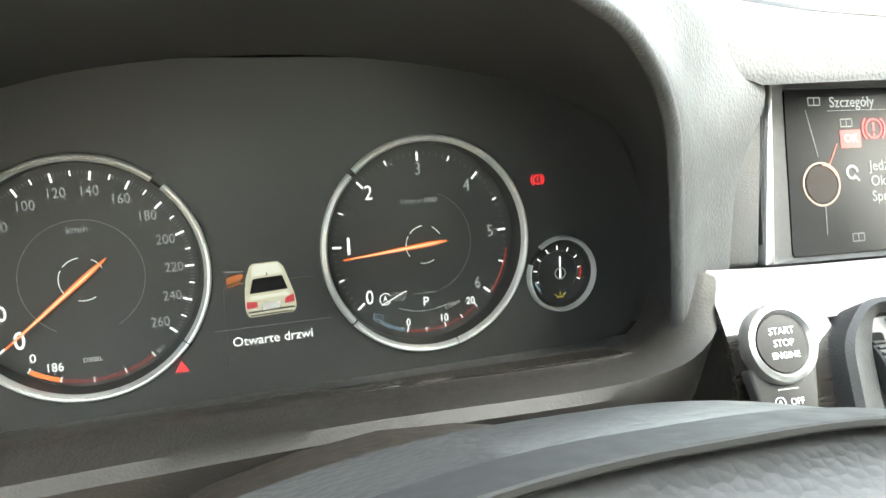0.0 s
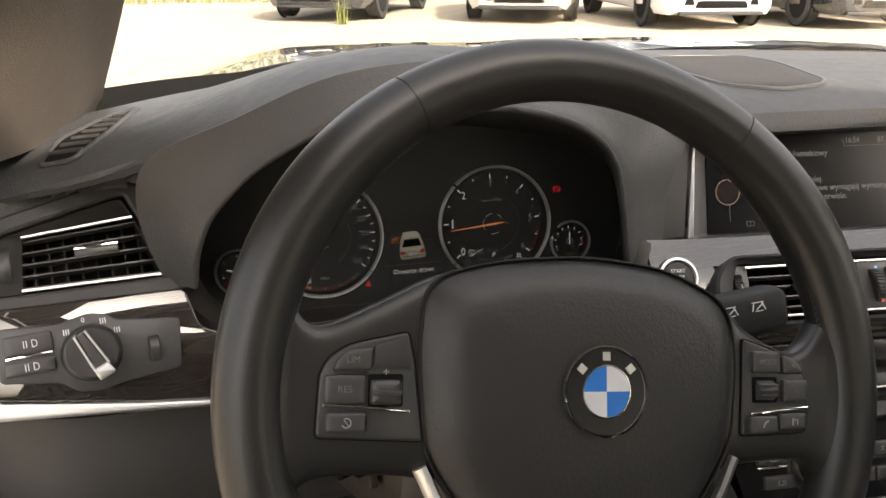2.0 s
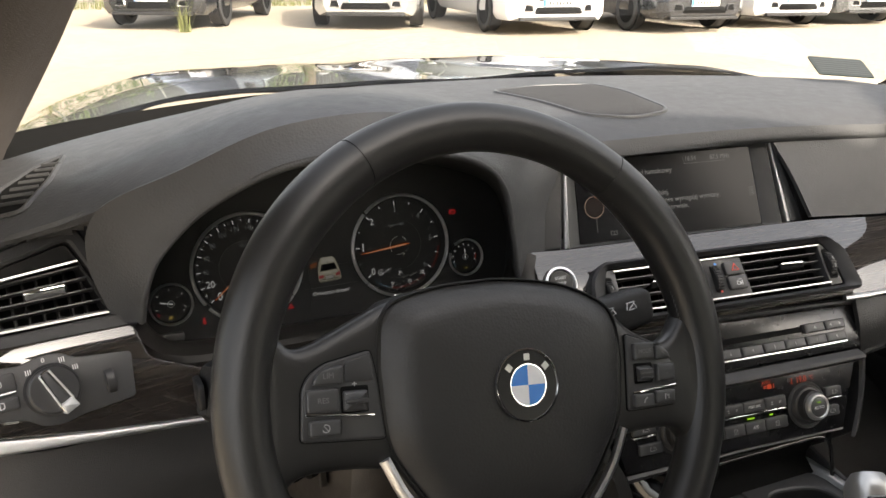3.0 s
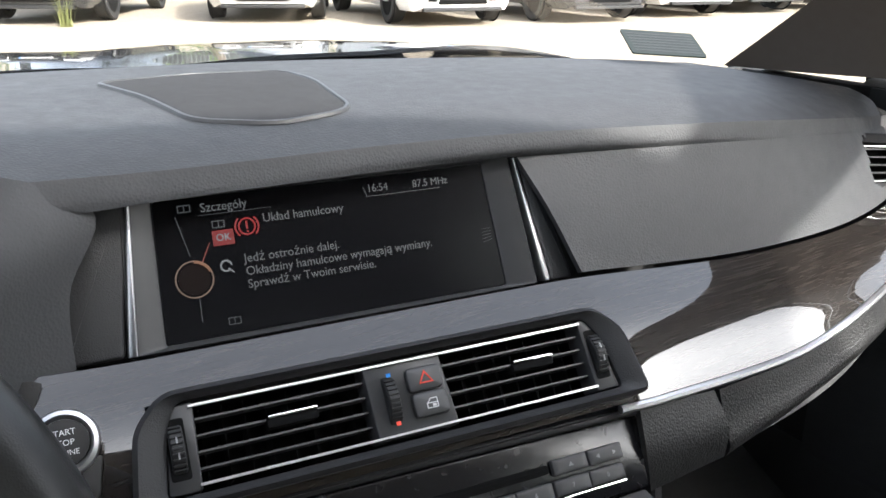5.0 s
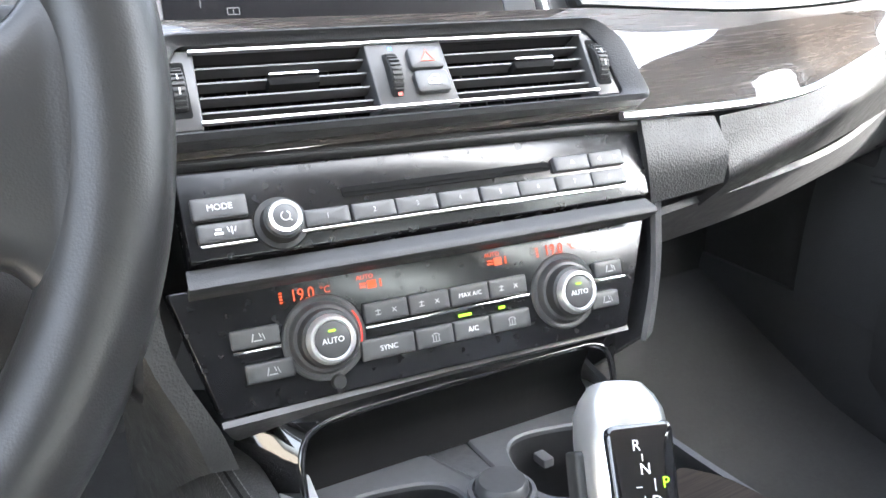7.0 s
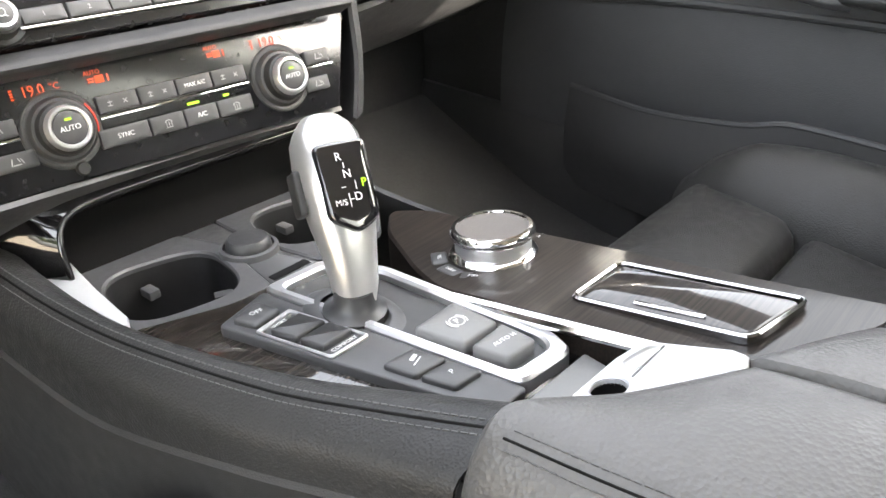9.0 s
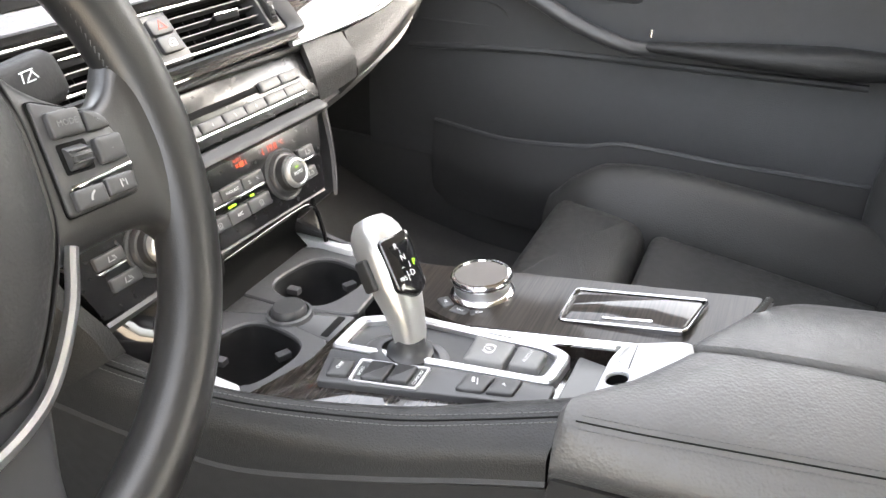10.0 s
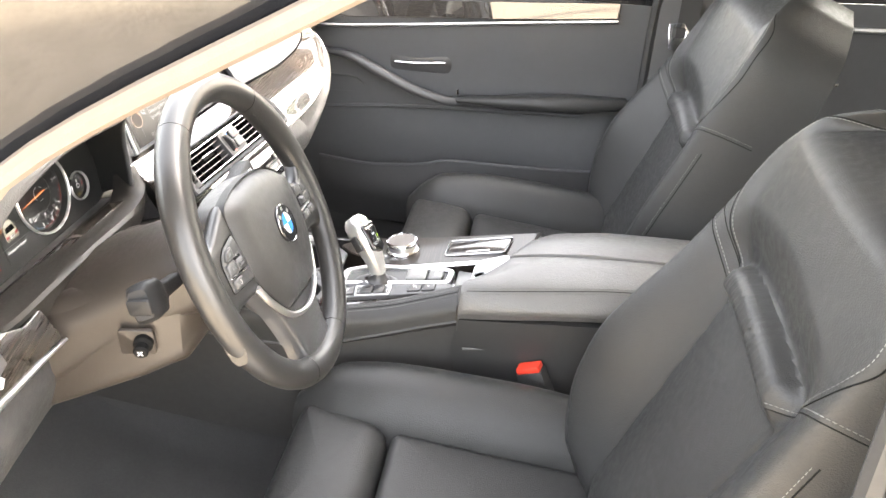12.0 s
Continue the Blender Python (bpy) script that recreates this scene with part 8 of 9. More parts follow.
# ---- seats ----
def puff(pts, depth, crown, edge=0.02, steps=7, base=0.0):
    """A cushion panel: outline, side depth, crowned middle, rolled rim; z out of it."""
    bm = bmesh.new()
    if sum(pts[i - 1].x * pts[i].y - pts[i].x * pts[i - 1].y for i in range(len(pts))) < 0:
        pts = list(reversed(pts))
    mid_ = sum(pts, Vector((0, 0))) / len(pts)
    prev = ring_verts(bm, pts, base - depth)
    bm.faces.new(list(reversed(prev)))
    for k in range(5):
        a = math.pi / 2 * k / 4
        row = ring_verts(bm, inset(pts, edge * (1 - math.cos(a))), base - edge * (1 - math.sin(a)))
        bridge(bm, prev, row)
        prev = row
    ins = inset(pts, edge)
    for i in range(1, steps):
        k = 1 - i / steps
        row = ring_verts(bm, [mid_ + (p - mid_) * k for p in ins], base + crown * (1 - k * k))
        bridge(bm, prev, row)
        prev = row
    top = bm.verts.new((mid_.x, mid_.y, base + crown))
    for a, b in zip(prev, prev[1:] + prev[:1]):
        bm.faces.new((a, b, top))
    return bm


def bolster(path, radii, n=16, flat=0.8):
    """A padded side roll with its own width at each station: rows of (place), (half-width, half-height)."""
    bm = bmesh.new()
    k = 26
    ps = spline(path, k)
    rs = spline([Vector((a, b, 0)) for a, b in radii], k)
    rings = []
    for i, p in enumerate(ps):
        d = (ps[min(i + 1, k - 1)] - ps[max(i - 1, 0)]).normalized()
        side = Vector((1, 0, 0))
        side = (side - d * side.dot(d)).normalized()
        up = side.cross(d)
        rings.append([p + side * rs[i].x * math.copysign(abs(math.cos(t)) ** flat, math.cos(t)) + up * rs[i].y * math.copysign(abs(math.sin(t)) ** flat, math.sin(t)) for t in [2 * math.pi * j / n for j in range(n)]])
    return loft(rings, bm=bm)


def wing(stations, n=26, rows=34, low=0.55, mid=0.84):
    """A padded side wing: rows of (place along, inner edge, crest, outer edge, foot, crest height); x across, y along, z out."""
    keys = [Vector(s[:3]) for s in stations]
    more = [Vector((*s[3:6],)) for s in stations]
    a, c = spline(keys, rows), spline([Vector((k.x, m.x, m.y)) for k, m in zip(keys, more)], rows)
    feet = spline([Vector((k.x, m.z, 0)) for k, m in zip(keys, more)], rows)
    rings, seam = [], []
    for p, q, f in zip(a, c, feet):
        xi, xc, xo, foot, top = p.y, p.z, q.y, q.z, f.y
        h = top - foot
        ring = spline([(xi, foot, 0), (xi, foot + h * low, 0), (xi + (xc - xi) * 0.42, foot + h * mid, 0), (xc, top, 0), (xc + (xo - xc) * 0.62, foot + h * 0.93, 0), (xo, foot + h * 0.62, 0), (xo + (xi - xo) * 0.03, foot, 0)], n, True)
        rings.append([(r.x, p.x, r.y) for r in ring])
        seam.append(Vector((xc + (xo - xc) * 0.62, p.x, foot + h * 0.93)))
    half = rows // 2
    k = min(range(n), key=lambda i: (Vector(rings[half][i]) - seam[half]).length)
    return rings, [(r[k][0] + 0.0004, r[k][1], r[k][2] + 0.0006) for r in rings]


def flip(rings, sx):
    return [[(sx * x, y, z) for x, y, z in r] for r in rings]


def seam_thread(path, step, r, parent, m, material):
    """Short raised stitches along a seam."""
    vs, fs = [], []
    pts = spline(path, max(8, int(sum((Vector(p) - Vector(q)).length for p, q in zip(path, path[1:])) / step)))
    for p, q in zip(pts, pts[1:]):
        d = (q - p) * 0.32
        s = d.cross(Vector((0.3, 0.2, 1))).normalized() * r
        u = s.cross(d).normalized() * r
        k = len(vs)
        vs += [m @ v for v in (p - d - s, p - d + s, p + d + s, p + d - s, p - d + u, p + d + u)]
        fs += [(k, k + 3, k + 5, k + 4), (k + 1, k + 4, k + 5, k + 2), (k, k + 4, k + 1), (k + 3, k + 2, k + 5)]
    me = bpy.data.meshes.new("stitching")
    me.from_pydata([tuple(v) for v in vs], [], fs)
    me.materials.append(material)
    ob = new("stitching", me)
    ob.parent = parent
    return tagged(ob, kind="stuff")


BACK_ROWS = [(-0.06, 0.104, 0.165, 0.212, 0.020, 0.016), (-0.01, 0.106, 0.186, 0.245, 0.070, 0.042), (0.08, 0.116, 0.204, 0.262, 0.106, 0.058), (0.18, 0.122, 0.210, 0.268, 0.119, 0.066), (0.26, 0.126, 0.211, 0.267, 0.108, 0.067), (0.33, 0.130, 0.211, 0.264, 0.092, 0.066), (0.40, 0.138, 0.211, 0.260, 0.080, 0.066), (0.47, 0.158, 0.210, 0.256, 0.072, 0.066), (0.54, 0.166, 0.205, 0.245, 0.066, 0.064), (0.60, 0.150, 0.178, 0.212, 0.056, 0.056), (0.645, 0.110, 0.130, 0.158, 0.030, 0.030), (0.668, 0.080, 0.095, 0.110, -0.020, -0.020)]


def back_row(y):
    """Inner edge, crest and outer edge of the side pads at a height up the back, and the two crests' heights."""
    rows = BACK_ROWS
    k = 0
    while k < len(rows) - 2 and rows[k + 1][0] < y:
        k += 1
    t = max(0.0, min(1.0, (y - rows[k][0]) / (rows[k + 1][0] - rows[k][0])))
    t0, t1 = rows[max(k - 1, 0)], rows[min(k + 2, len(rows) - 1)]
    out = []
    for i in range(1, 6):
        p0, p1, p2, p3 = t0[i], rows[k][i], rows[k + 1][i], t1[i]
        out.append(p1 + 0.5 * t * (p2 - p0 + t * (2 * p0 - 5 * p1 + 4 * p2 - p3 + t * (3 * (p1 - p2) + p3 - p0))))
    return out


def ease(t):
    t = max(0.0, min(1.0, t))
    return t * t * (3 - 2 * t)


def back_height(x, y, band):
    """The padded front of a backrest: sunk insert, gathered band over it, side pads and full shoulders."""
    a, c, o, left, right = back_row(y)
    top, ax = (left if x < 0 else right), abs(x)
    arc = band + 0.016 * (1 - min(1.4, (ax / 0.13)) ** 2)
    over = ease((y - arc - 0.020) / 0.080)
    middle = 0.030 + 0.010 * max(0.0, 1 - (x / 0.12) ** 2) * (1 - over) + (0.032 + 0.012 * max(0.0, 1 - (x / 0.2) ** 2)) * over
    middle -= ease((y - 0.56) / 0.11) * 0.085
    middle -= ease((0.02 - y) / 0.08) * 0.02
    bulge = math.exp(-((y - arc) / 0.0230) ** 4)
    fade = 1 - ease((ax - 0.112) / 0.035)
    ruffle = 0.0006 * math.sin(x * 620 + 2.2 * math.sin(x * 90)) + 0.0003 * math.sin(x * 1150 + y * 160)
    middle += bulge * fade * (0.026 + ruffle)
    if ax <= c:
        z = middle + (top - middle) * ease((ax - a) / (c - a)) ** 0.8
    else:
        z = top - (top + 0.085) * ((ax - c) / max(1e-6, o - c)) ** 2.1
    low = 1 - ease((y - arc + 0.03) / 0.03)
    z -= 0.0045 * math.exp(-((ax - a) / 0.0042) ** 2) * low
    z -= 0.0040 * fade * (math.exp(-((y - arc + 0.0255) / 0.0032) ** 2) + 0.6 * math.exp(-((y - arc - 0.0255) / 0.0035) ** 2))
    return z


def padded_back(parent, m, band, nx=150, ny=190):
    """The backrest's front, split along its seams into its leather panels."""
    pts, kinds = [], []
    for j in range(ny + 1):
        y = -0.06 + 0.728 * j / ny
        w = back_row(y)[2]
        for i in range(nx + 1):
            u = 2 * i / nx - 1
            x = w * u
            pts.append(m @ Vector((x, y, back_height(x, y, band))))
            a = back_row(y)[0]
            arc = band + 0.016 * (1 - min(1.4, abs(x) / 0.13) ** 2)
            edge = band + 0.6 * (abs(x) - 0.12) if abs(x) > 0.12 else arc + 0.025
            kinds.append("upper_back" if y > edge else "back_bolster_a" if x < -a else "back_bolster_b" if x > a else "lumbar_band" if y > arc - 0.025 else "back_insert")
    faces = {}
    for j in range(ny):
        for i in range(nx):
            k = j * (nx + 1) + i
            faces.setdefault(kinds[k], []).append((k, k + 1, k + nx + 2, k + nx + 1))
    labels = {"upper_back": "wide black leather upper back", "back_bolster": "padded black leather back bolster", "lumbar_band": "gathered black leather band", "back_insert": "black leather back insert"}
    for kind, fs in faces.items():
        used = {}
        for f in fs:
            for k in f:
                used.setdefault(k, len(used))
        name = kind[:-2] if kind.startswith("back_bolster") else kind
        me = bpy.data.meshes.new(name)
        me.from_pydata([tuple(pts[k]) for k in used], [], [tuple(used[k] for k in f) for f in fs])
        me.materials.append(M_LEATHER)
        me.shade_smooth()
        ob = new(name, me)
        ob.parent = parent
        ob["label"] = labels[name]
    return BVHTree.FromPolygons(pts, [f for fs in faces.values() for f in fs])


def car_seat(name, label, m, dx, band):
    s = thing(name, label, "car seat", m, group="front seats")
    F = lambda x, y, z, rx=0: pose(x, y, z, rx)
    # cushion: x across, y forwards, z up
    part("thigh_support", moved(puff(rounded([(-0.116, -0.112), (0.116, -0.112), (0.150, -0.03), (0.165, 0.045), (-0.165, 0.045), (-0.150, -0.03)], 0.03), 0.10, 0.006, 0.035), F(0, -0.05, 0.436, -4)), M_LEATHER, s, "black leather thigh support")
    part("cushion_insert", moved(puff(rounded([(-0.113, -0.17), (0.113, -0.17), (0.116, 0.158), (-0.116, 0.158)], 0.02), 0.08, 0.004, 0.016), F(0, -0.328, 0.412, 6)), M_LEATHER, s, "black leather seat insert")
    rings, seam = wing([(0.008, 0.150, 0.175, 0.205, 0.37, 0.415), (-0.01, 0.140, 0.178, 0.228, 0.35, 0.452), (-0.05, 0.124, 0.178, 0.242, 0.34, 0.480), (-0.14, 0.112, 0.176, 0.248, 0.33, 0.492), (-0.28, 0.110, 0.176, 0.250, 0.32, 0.486), (-0.42, 0.110, 0.178, 0.248, 0.31, 0.474), (-0.55, 0.115, 0.178, 0.235, 0.30, 0.45)])
    for sx in (-1, 1):
        bol = part("seat_bolster", loft(flip(rings, sx)), M_LEATHER, s, "padded black leather seat bolster")
        tree, down = skin_tree(bol), (-sx * 0.55, 0, -0.83)
        line = [(sx * x, y, z) for x, y, z in seam[2:-2:4]]
        part("seam", tube(laid(tree, line, down), 0.0011, 6), M_DARK, s)
        seam_thread(laid(tree, [(p[0] - sx * 0.005, p[1], p[2]) for p in line], down, 60, 0.0004), 0.006, 0.0006, s, Matrix.Identity(4), M_STITCH2)
    part("seat_base", box(-0.235, 0.235, -0.56, -0.04, 0.235, 0.365, 0.03, 3), M_LOWER, s)
    part("rail", box(-0.21, -0.17, -0.60, 0.02, 0.20, 0.237, 0.006), M_PLASTIC, s)
    part("rail", box(0.17, 0.21, -0.60, 0.02, 0.20, 0.237, 0.006), M_PLASTIC, s)
    # backrest: x across, y up the back, z forwards
    B = Matrix.Translation((dx, -0.512, 0.425)) @ Matrix(((-1, 0, 0, 0), (0, -0.375, 0.927, 0), (0, 0.927, 0.375, 0), (0, 0, 0, 1)))
    into = B.to_3x3() @ Vector((0, 0, -1))
    on_back = lambda pts: [tuple(B @ Vector(p)) for p in pts]
    whole = padded_back(s, B, band)
    for sx in (-1, 1):
        down = B.to_3x3() @ Vector((-sx * 0.5, 0, -0.85))
        line = [(sx * (back_row(y)[1] + 0.45 * (back_row(y)[2] - back_row(y)[1])), y, 0.04) for y in (0.0, 0.06, 0.12, 0.18, 0.24, 0.30, band + 0.02)]
        part("seam", tube(laid(whole, on_back(line), down, 60), 0.0010, 6), M_DARK, s)
        seam_thread(laid(whole, on_back([(p[0] - sx * 0.005, p[1], p[2]) for p in line]), down, 70, 0.0003), 0.0055, 0.0007, s, Matrix.Identity(4), M_STITCH2)
        for low in (0.0, -0.024) if sx < 0 else (0.0,):
            vee = [(sx * 0.122, band - 0.012 + low, 0.03), (sx * 0.150, band + 0.010 + low, 0.05), (sx * 0.190, band + 0.040 + low, 0.06), (sx * 0.235, band + 0.064 + low, 0.04), (sx * 0.255, band + 0.074 + low, 0.02)]
            part("shoulder_seam", tube(laid(whole, on_back(vee), into, 50), 0.0008, 6), M_DARK, s)
        seam_thread(laid(whole, on_back([(p[0], p[1] + 0.006, p[2]) for p in vee]), into, 50, 0.0003), 0.0055, 0.0007, s, Matrix.Identity(4), M_STITCH2)
        side = [(sx * 0.150, band + 0.012, 0.05), (sx * 0.190, band + 0.050, 0.05), (sx * 0.216, band + 0.10, 0.05), (sx * 0.220, 0.52, 0.05), (sx * 0.192, 0.592, 0.05), (sx * 0.125, 0.630, 0.05)]
        part("edge_seam", tube(laid(whole, on_back(side), into, 80), 0.0009, 6), M_DARK, s)
        seam_thread(laid(whole, on_back([(p[0] * 0.97, p[1], p[2]) for p in side]), into, 80, 0.0003), 0.0055, 0.0007, s, Matrix.Identity(4), M_STITCH2)
    part("back_shell", moved(loft([[(x * w, y, z * dz - 0.03) for x, z in ((-1, 0), (-0.96, 0.6), (-0.8, 1.0), (0, 1.1), (0.8, 1.0), (0.96, 0.6), (1, 0), (0.95, -0.9), (0.6, -1.1), (-0.6, -1.1), (-0.95, -0.9))] for y, w, dz in ((-0.06, 0.17, 0.02), (-0.02, 0.232, 0.03), (0.2, 0.256, 0.03), (0.45, 0.244, 0.038), (0.54, 0.226, 0.036), (0.60, 0.192, 0.032), (0.635, 0.145, 0.022), (0.650, 0.10, 0.010))]), B @ pose(0, 0, -0.028)), M_LEATHER, s, "black leather back shell")
    part("headrest", moved(puff(rounded([(-0.125, 0.0), (0.125, 0.0), (0.135, 0.09), (0.09, 0.185), (-0.09, 0.185), (-0.135, 0.09)], 0.04), 0.09, 0.012, 0.035), B @ pose(0, 0.690, 0.05, 4)), M_LEATHER, s, "black leather headrest")
    for sx in (-1, 1):
        part("post", moved(tube([(sx * 0.06, 0.60, 0.0), (sx * 0.06, 0.73, 0.0)], 0.006, 10), B), M_CHROME, s)
    return s


car_seat("front_seat", "black leather driver's seat with stitched bolsters", pose(-0.365, 0.06, 0), -0.048, 0.385)
car_seat("front_seat", "black leather passenger seat beside the console", pose(0.440, 0.012, 0), 0.025, 0.325)

bk = thing("belt_buckle", "red-buttoned seat belt buckle beside the driver's seat", "belt buckle", pose(-0.108, -0.320, 0.472, -26, 0, -14))
part("red_button", box(-0.012, 0.012, -0.021, 0.021, 0.0, 0.011, 0.003), M_REDP, bk, "bright red release button")
part("housing", box(-0.0135, 0.0135, -0.0235, 0.0235, -0.06, 0.001, 0.004), M_RUBBER, bk)
part("stalk", box(-0.006, 0.006, -0.018, 0.018, -0.20, -0.055, 0.003), M_PLASTIC, bk)

belt = thing("seat_belt", "black seat belt with a chrome tongue on the door pillar", "seat belt")
part("webbing", skin([[(0.728, -0.585, 1.20), (0.722, -0.580, 0.85), (0.715, -0.60, 0.30)], [(0.728, -0.632, 1.20), (0.722, -0.627, 0.85), (0.715, -0.647, 0.30)]], 20, 2, thick=0.002), mat("black_webbing", (0.012, 0.012, 0.012), 0.8, grain=(900, 0.6)), belt)
part("tongue", moved(frame_ring(rect(0, 0, 0.050, 0.060, 0.008), rect(0, 0.008, 0.034, 0.022, 0.004), 0, 0.003, 0.0008), pose(0.712, -0.585, 0.855, 75, 0, -70)), M_CHROME, belt, "chrome belt tongue")

bench = thing("rear_bench", "black leather rear bench behind the front seats", "bench seat")
part("cushion", moved(puff(rounded([(-0.66, -0.26), (0.66, -0.26), (0.66, 0.26), (-0.66, 0.26)], 0.06), 0.2, 0.02, 0.05), pose(0, -1.42, 0.47)), M_LEATHER, bench)
part("backrest", moved(puff(rounded([(-0.66, 0.0), (0.66, 0.0), (0.62, 0.62), (-0.62, 0.62)], 0.06), 0.12, 0.02, 0.05), panel_frame(0, -1.66, 0.46, 22, 180)), M_LEATHER, bench)

# ---- passenger door and the rest of the right side ----
door = thing("passenger_door", "dark grey closed passenger door with wood strip and armrest", "car door")


def door_row(z, x, y0=0.44, y1=-0.56):
    return [(x + 0.004 * math.sin(k * 3), y0 + (y1 - y0) * k / 5, z) for k in range(6)]


part("inner_panel", skin([door_row(0.90, 0.80), door_row(0.80, 0.805), door_row(0.70, 0.812), door_row(0.60, 0.808), door_row(0.50, 0.795), door_row(0.40, 0.795), door_row(0.28, 0.805)], 40, 4, thick=0.006), M_DASH, door, "dark grained door panel")
part("sill_cap", skin([[(0.80, 0.46, 0.90), (0.80, 0.0, 0.915), (0.79, -0.56, 0.93)], [(0.825, 0.46, 0.908), (0.825, 0.0, 0.925), (0.815, -0.56, 0.94)], [(0.86, 0.46, 0.90), (0.86, 0.0, 0.915), (0.85, -0.56, 0.93)]], 20, 4, thick=0.005), M_DASH, door)
part("wood_strip", skin([[(0.797, 0.35, 0.840), (0.797, 0.10, 0.865), (0.793, -0.2, 0.885), (0.79, -0.45, 0.902)], [(0.794, 0.34, 0.810), (0.792, 0.10, 0.826), (0.789, -0.2, 0.846), (0.787, -0.45, 0.868)]], 30, 4, thick=0.005), M_WOOD, door, "dark glossy wood strip")
part("metal_strip", tube([(0.793, 0.352, 0.845), (0.790, 0.345, 0.815), (0.787, 0.30, 0.792), (0.786, 0.10, 0.806), (0.783, -0.2, 0.836), (0.782, -0.45, 0.860)], 0.0065, 8, steps=50, flat=0.6), M_ALU, door, "satin metal strip")
part("armrest", bolster([Vector(p) for p in ((0.785, -0.055, 0.625), (0.775, -0.075, 0.632), (0.772, -0.2, 0.640), (0.775, -0.38, 0.650), (0.79, -0.50, 0.655))], [(0.012, 0.006), (0.034, 0.020), (0.036, 0.022), (0.034, 0.022), (0.02, 0.015)]), M_LEATHER, door, "padded black armrest")
part("pull_handle", tube([(0.800, 0.28, 0.722), (0.782, 0.215, 0.722), (0.768, 0.13, 0.690), (0.762, 0.04, 0.652), (0.764, -0.045, 0.630), (0.775, -0.085, 0.628)], [0.010, 0.013, 0.014, 0.014, 0.013, 0.012], 12, steps=40, flat=0.75), M_PLASTIC, door, "curved satin black pull handle")
oh = part("opener_cup", moved(prism(rect(0, 0, 0.16, 0.045, 0.02), -0.004, 0.002, 0.001), panel_frame(0.806, 0.03, 0.710, 0, 90)), M_PLASTIC, door)
part("opener", tube([(0.795, 0.095, 0.712), (0.790, 0.04, 0.714), (0.792, -0.035, 0.720)], 0.0034, 8, steps=16, flat=0.7), M_CHROME, oh, "slim chrome door opener")
part("knob", moved(lathe([(0, 0.012), (0.004, 0.012), (0.005, 0.0)], 16), pose(0.768, -0.075, 0.650)), M_CHROME, door)
part("crease", tube([(0.798, 0.36, 0.565), (0.800, 0.1, 0.590), (0.797, -0.4, 0.612)], 0.006, 8, steps=24), M_DASH, door)
part("pocket", skin([[(0.79, 0.30, 0.43), (0.765, 0.15, 0.43), (0.750, 0.0, 0.452), (0.745, -0.06, 0.470), (0.752, -0.25, 0.468), (0.785, -0.46, 0.462)], [(0.785, 0.30, 0.36), (0.752, 0.15, 0.36), (0.738, 0.0, 0.36), (0.738, -0.06, 0.36), (0.745, -0.25, 0.36), (0.785, -0.46, 0.36)], [(0.80, 0.30, 0.26), (0.78, 0.15, 0.26), (0.775, 0.0, 0.26), (0.775, -0.06, 0.26), (0.78, -0.25, 0.26), (0.80, -0.46, 0.26)]], 40, 4, thick=0.005), M_LOWER, door, "moulded door pocket")
part("pocket_lip", tube([(0.789, 0.30, 0.432), (0.764, 0.15, 0.432), (0.749, 0.0, 0.454), (0.744, -0.06, 0.472), (0.751, -0.25, 0.470), (0.784, -0.46, 0.464)], 0.005, 8, steps=50), M_DASH, door)
part("crease", tube([(0.806, 0.36, 0.612), (0.808, 0.1, 0.622), (0.804, -0.1, 0.628)], 0.004, 8, steps=24), M_DASH, door)
part("speaker_mark", tube([(0.806, 0.28, 0.66), (0.808, 0.20, 0.655), (0.808, 0.16, 0.62)], 0.004, 6, steps=12), M_LOWER, door)
part("outer_skin", skin([door_row(0.93, 0.87, 0.5), door_row(0.7, 0.93, 0.5), door_row(0.45, 0.94, 0.5), door_row(0.22, 0.91, 0.5)], 20, 4, thick=0.004), M_PAINT, door)
g = part("window", skin([[(0.84, 0.44, 0.925), (0.84, 0.0, 0.93), (0.835, -0.55, 0.945)], [(0.80, 0.20, 1.10), (0.775, -0.05, 1.16), (0.76, -0.56, 1.20)], [(0.715, -0.15, 1.27), (0.685, -0.30, 1.345), (0.665, -0.585, 1.375)]], 20, 5, thick=0), M_GLASS, door, "clear side window")
g.visible_shadow = False

rd = thing("rear_door", "dark grey closed rear door behind the passenger seat", "car door")
part("inner_panel", skin([[(0.795, -0.72, 0.93), (0.79, -1.1, 0.95), (0.77, -1.6, 0.96)], [(0.80, -0.72, 0.65), (0.80, -1.1, 0.67), (0.78, -1.6, 0.69)], [(0.80, -0.72, 0.3), (0.80, -1.1, 0.3), (0.78, -1.6, 0.45)]], 16, 6, thick=0.006), M_DASH, rd)
part("metal_strip", tube([(0.79, -0.74, 0.875), (0.785, -1.1, 0.89), (0.765, -1.6, 0.905)], 0.006, 8, steps=16), M_ALU, rd)
part("opener", tube([(0.785, -0.86, 0.745), (0.78, -0.92, 0.75), (0.785, -0.99, 0.755)], 0.005, 8, steps=12), M_CHROME, rd)
part("outer_skin", skin([[(0.86, -0.72, 0.94), (0.85, -1.1, 0.96), (0.82, -1.75, 0.97)], [(0.93, -0.72, 0.7), (0.93, -1.1, 0.7), (0.91, -1.75, 0.72)], [(0.91, -0.72, 0.22), (0.91, -1.1, 0.22), (0.90, -1.75, 0.4)]], 16, 5, thick=0.004), M_PAINT, rd)
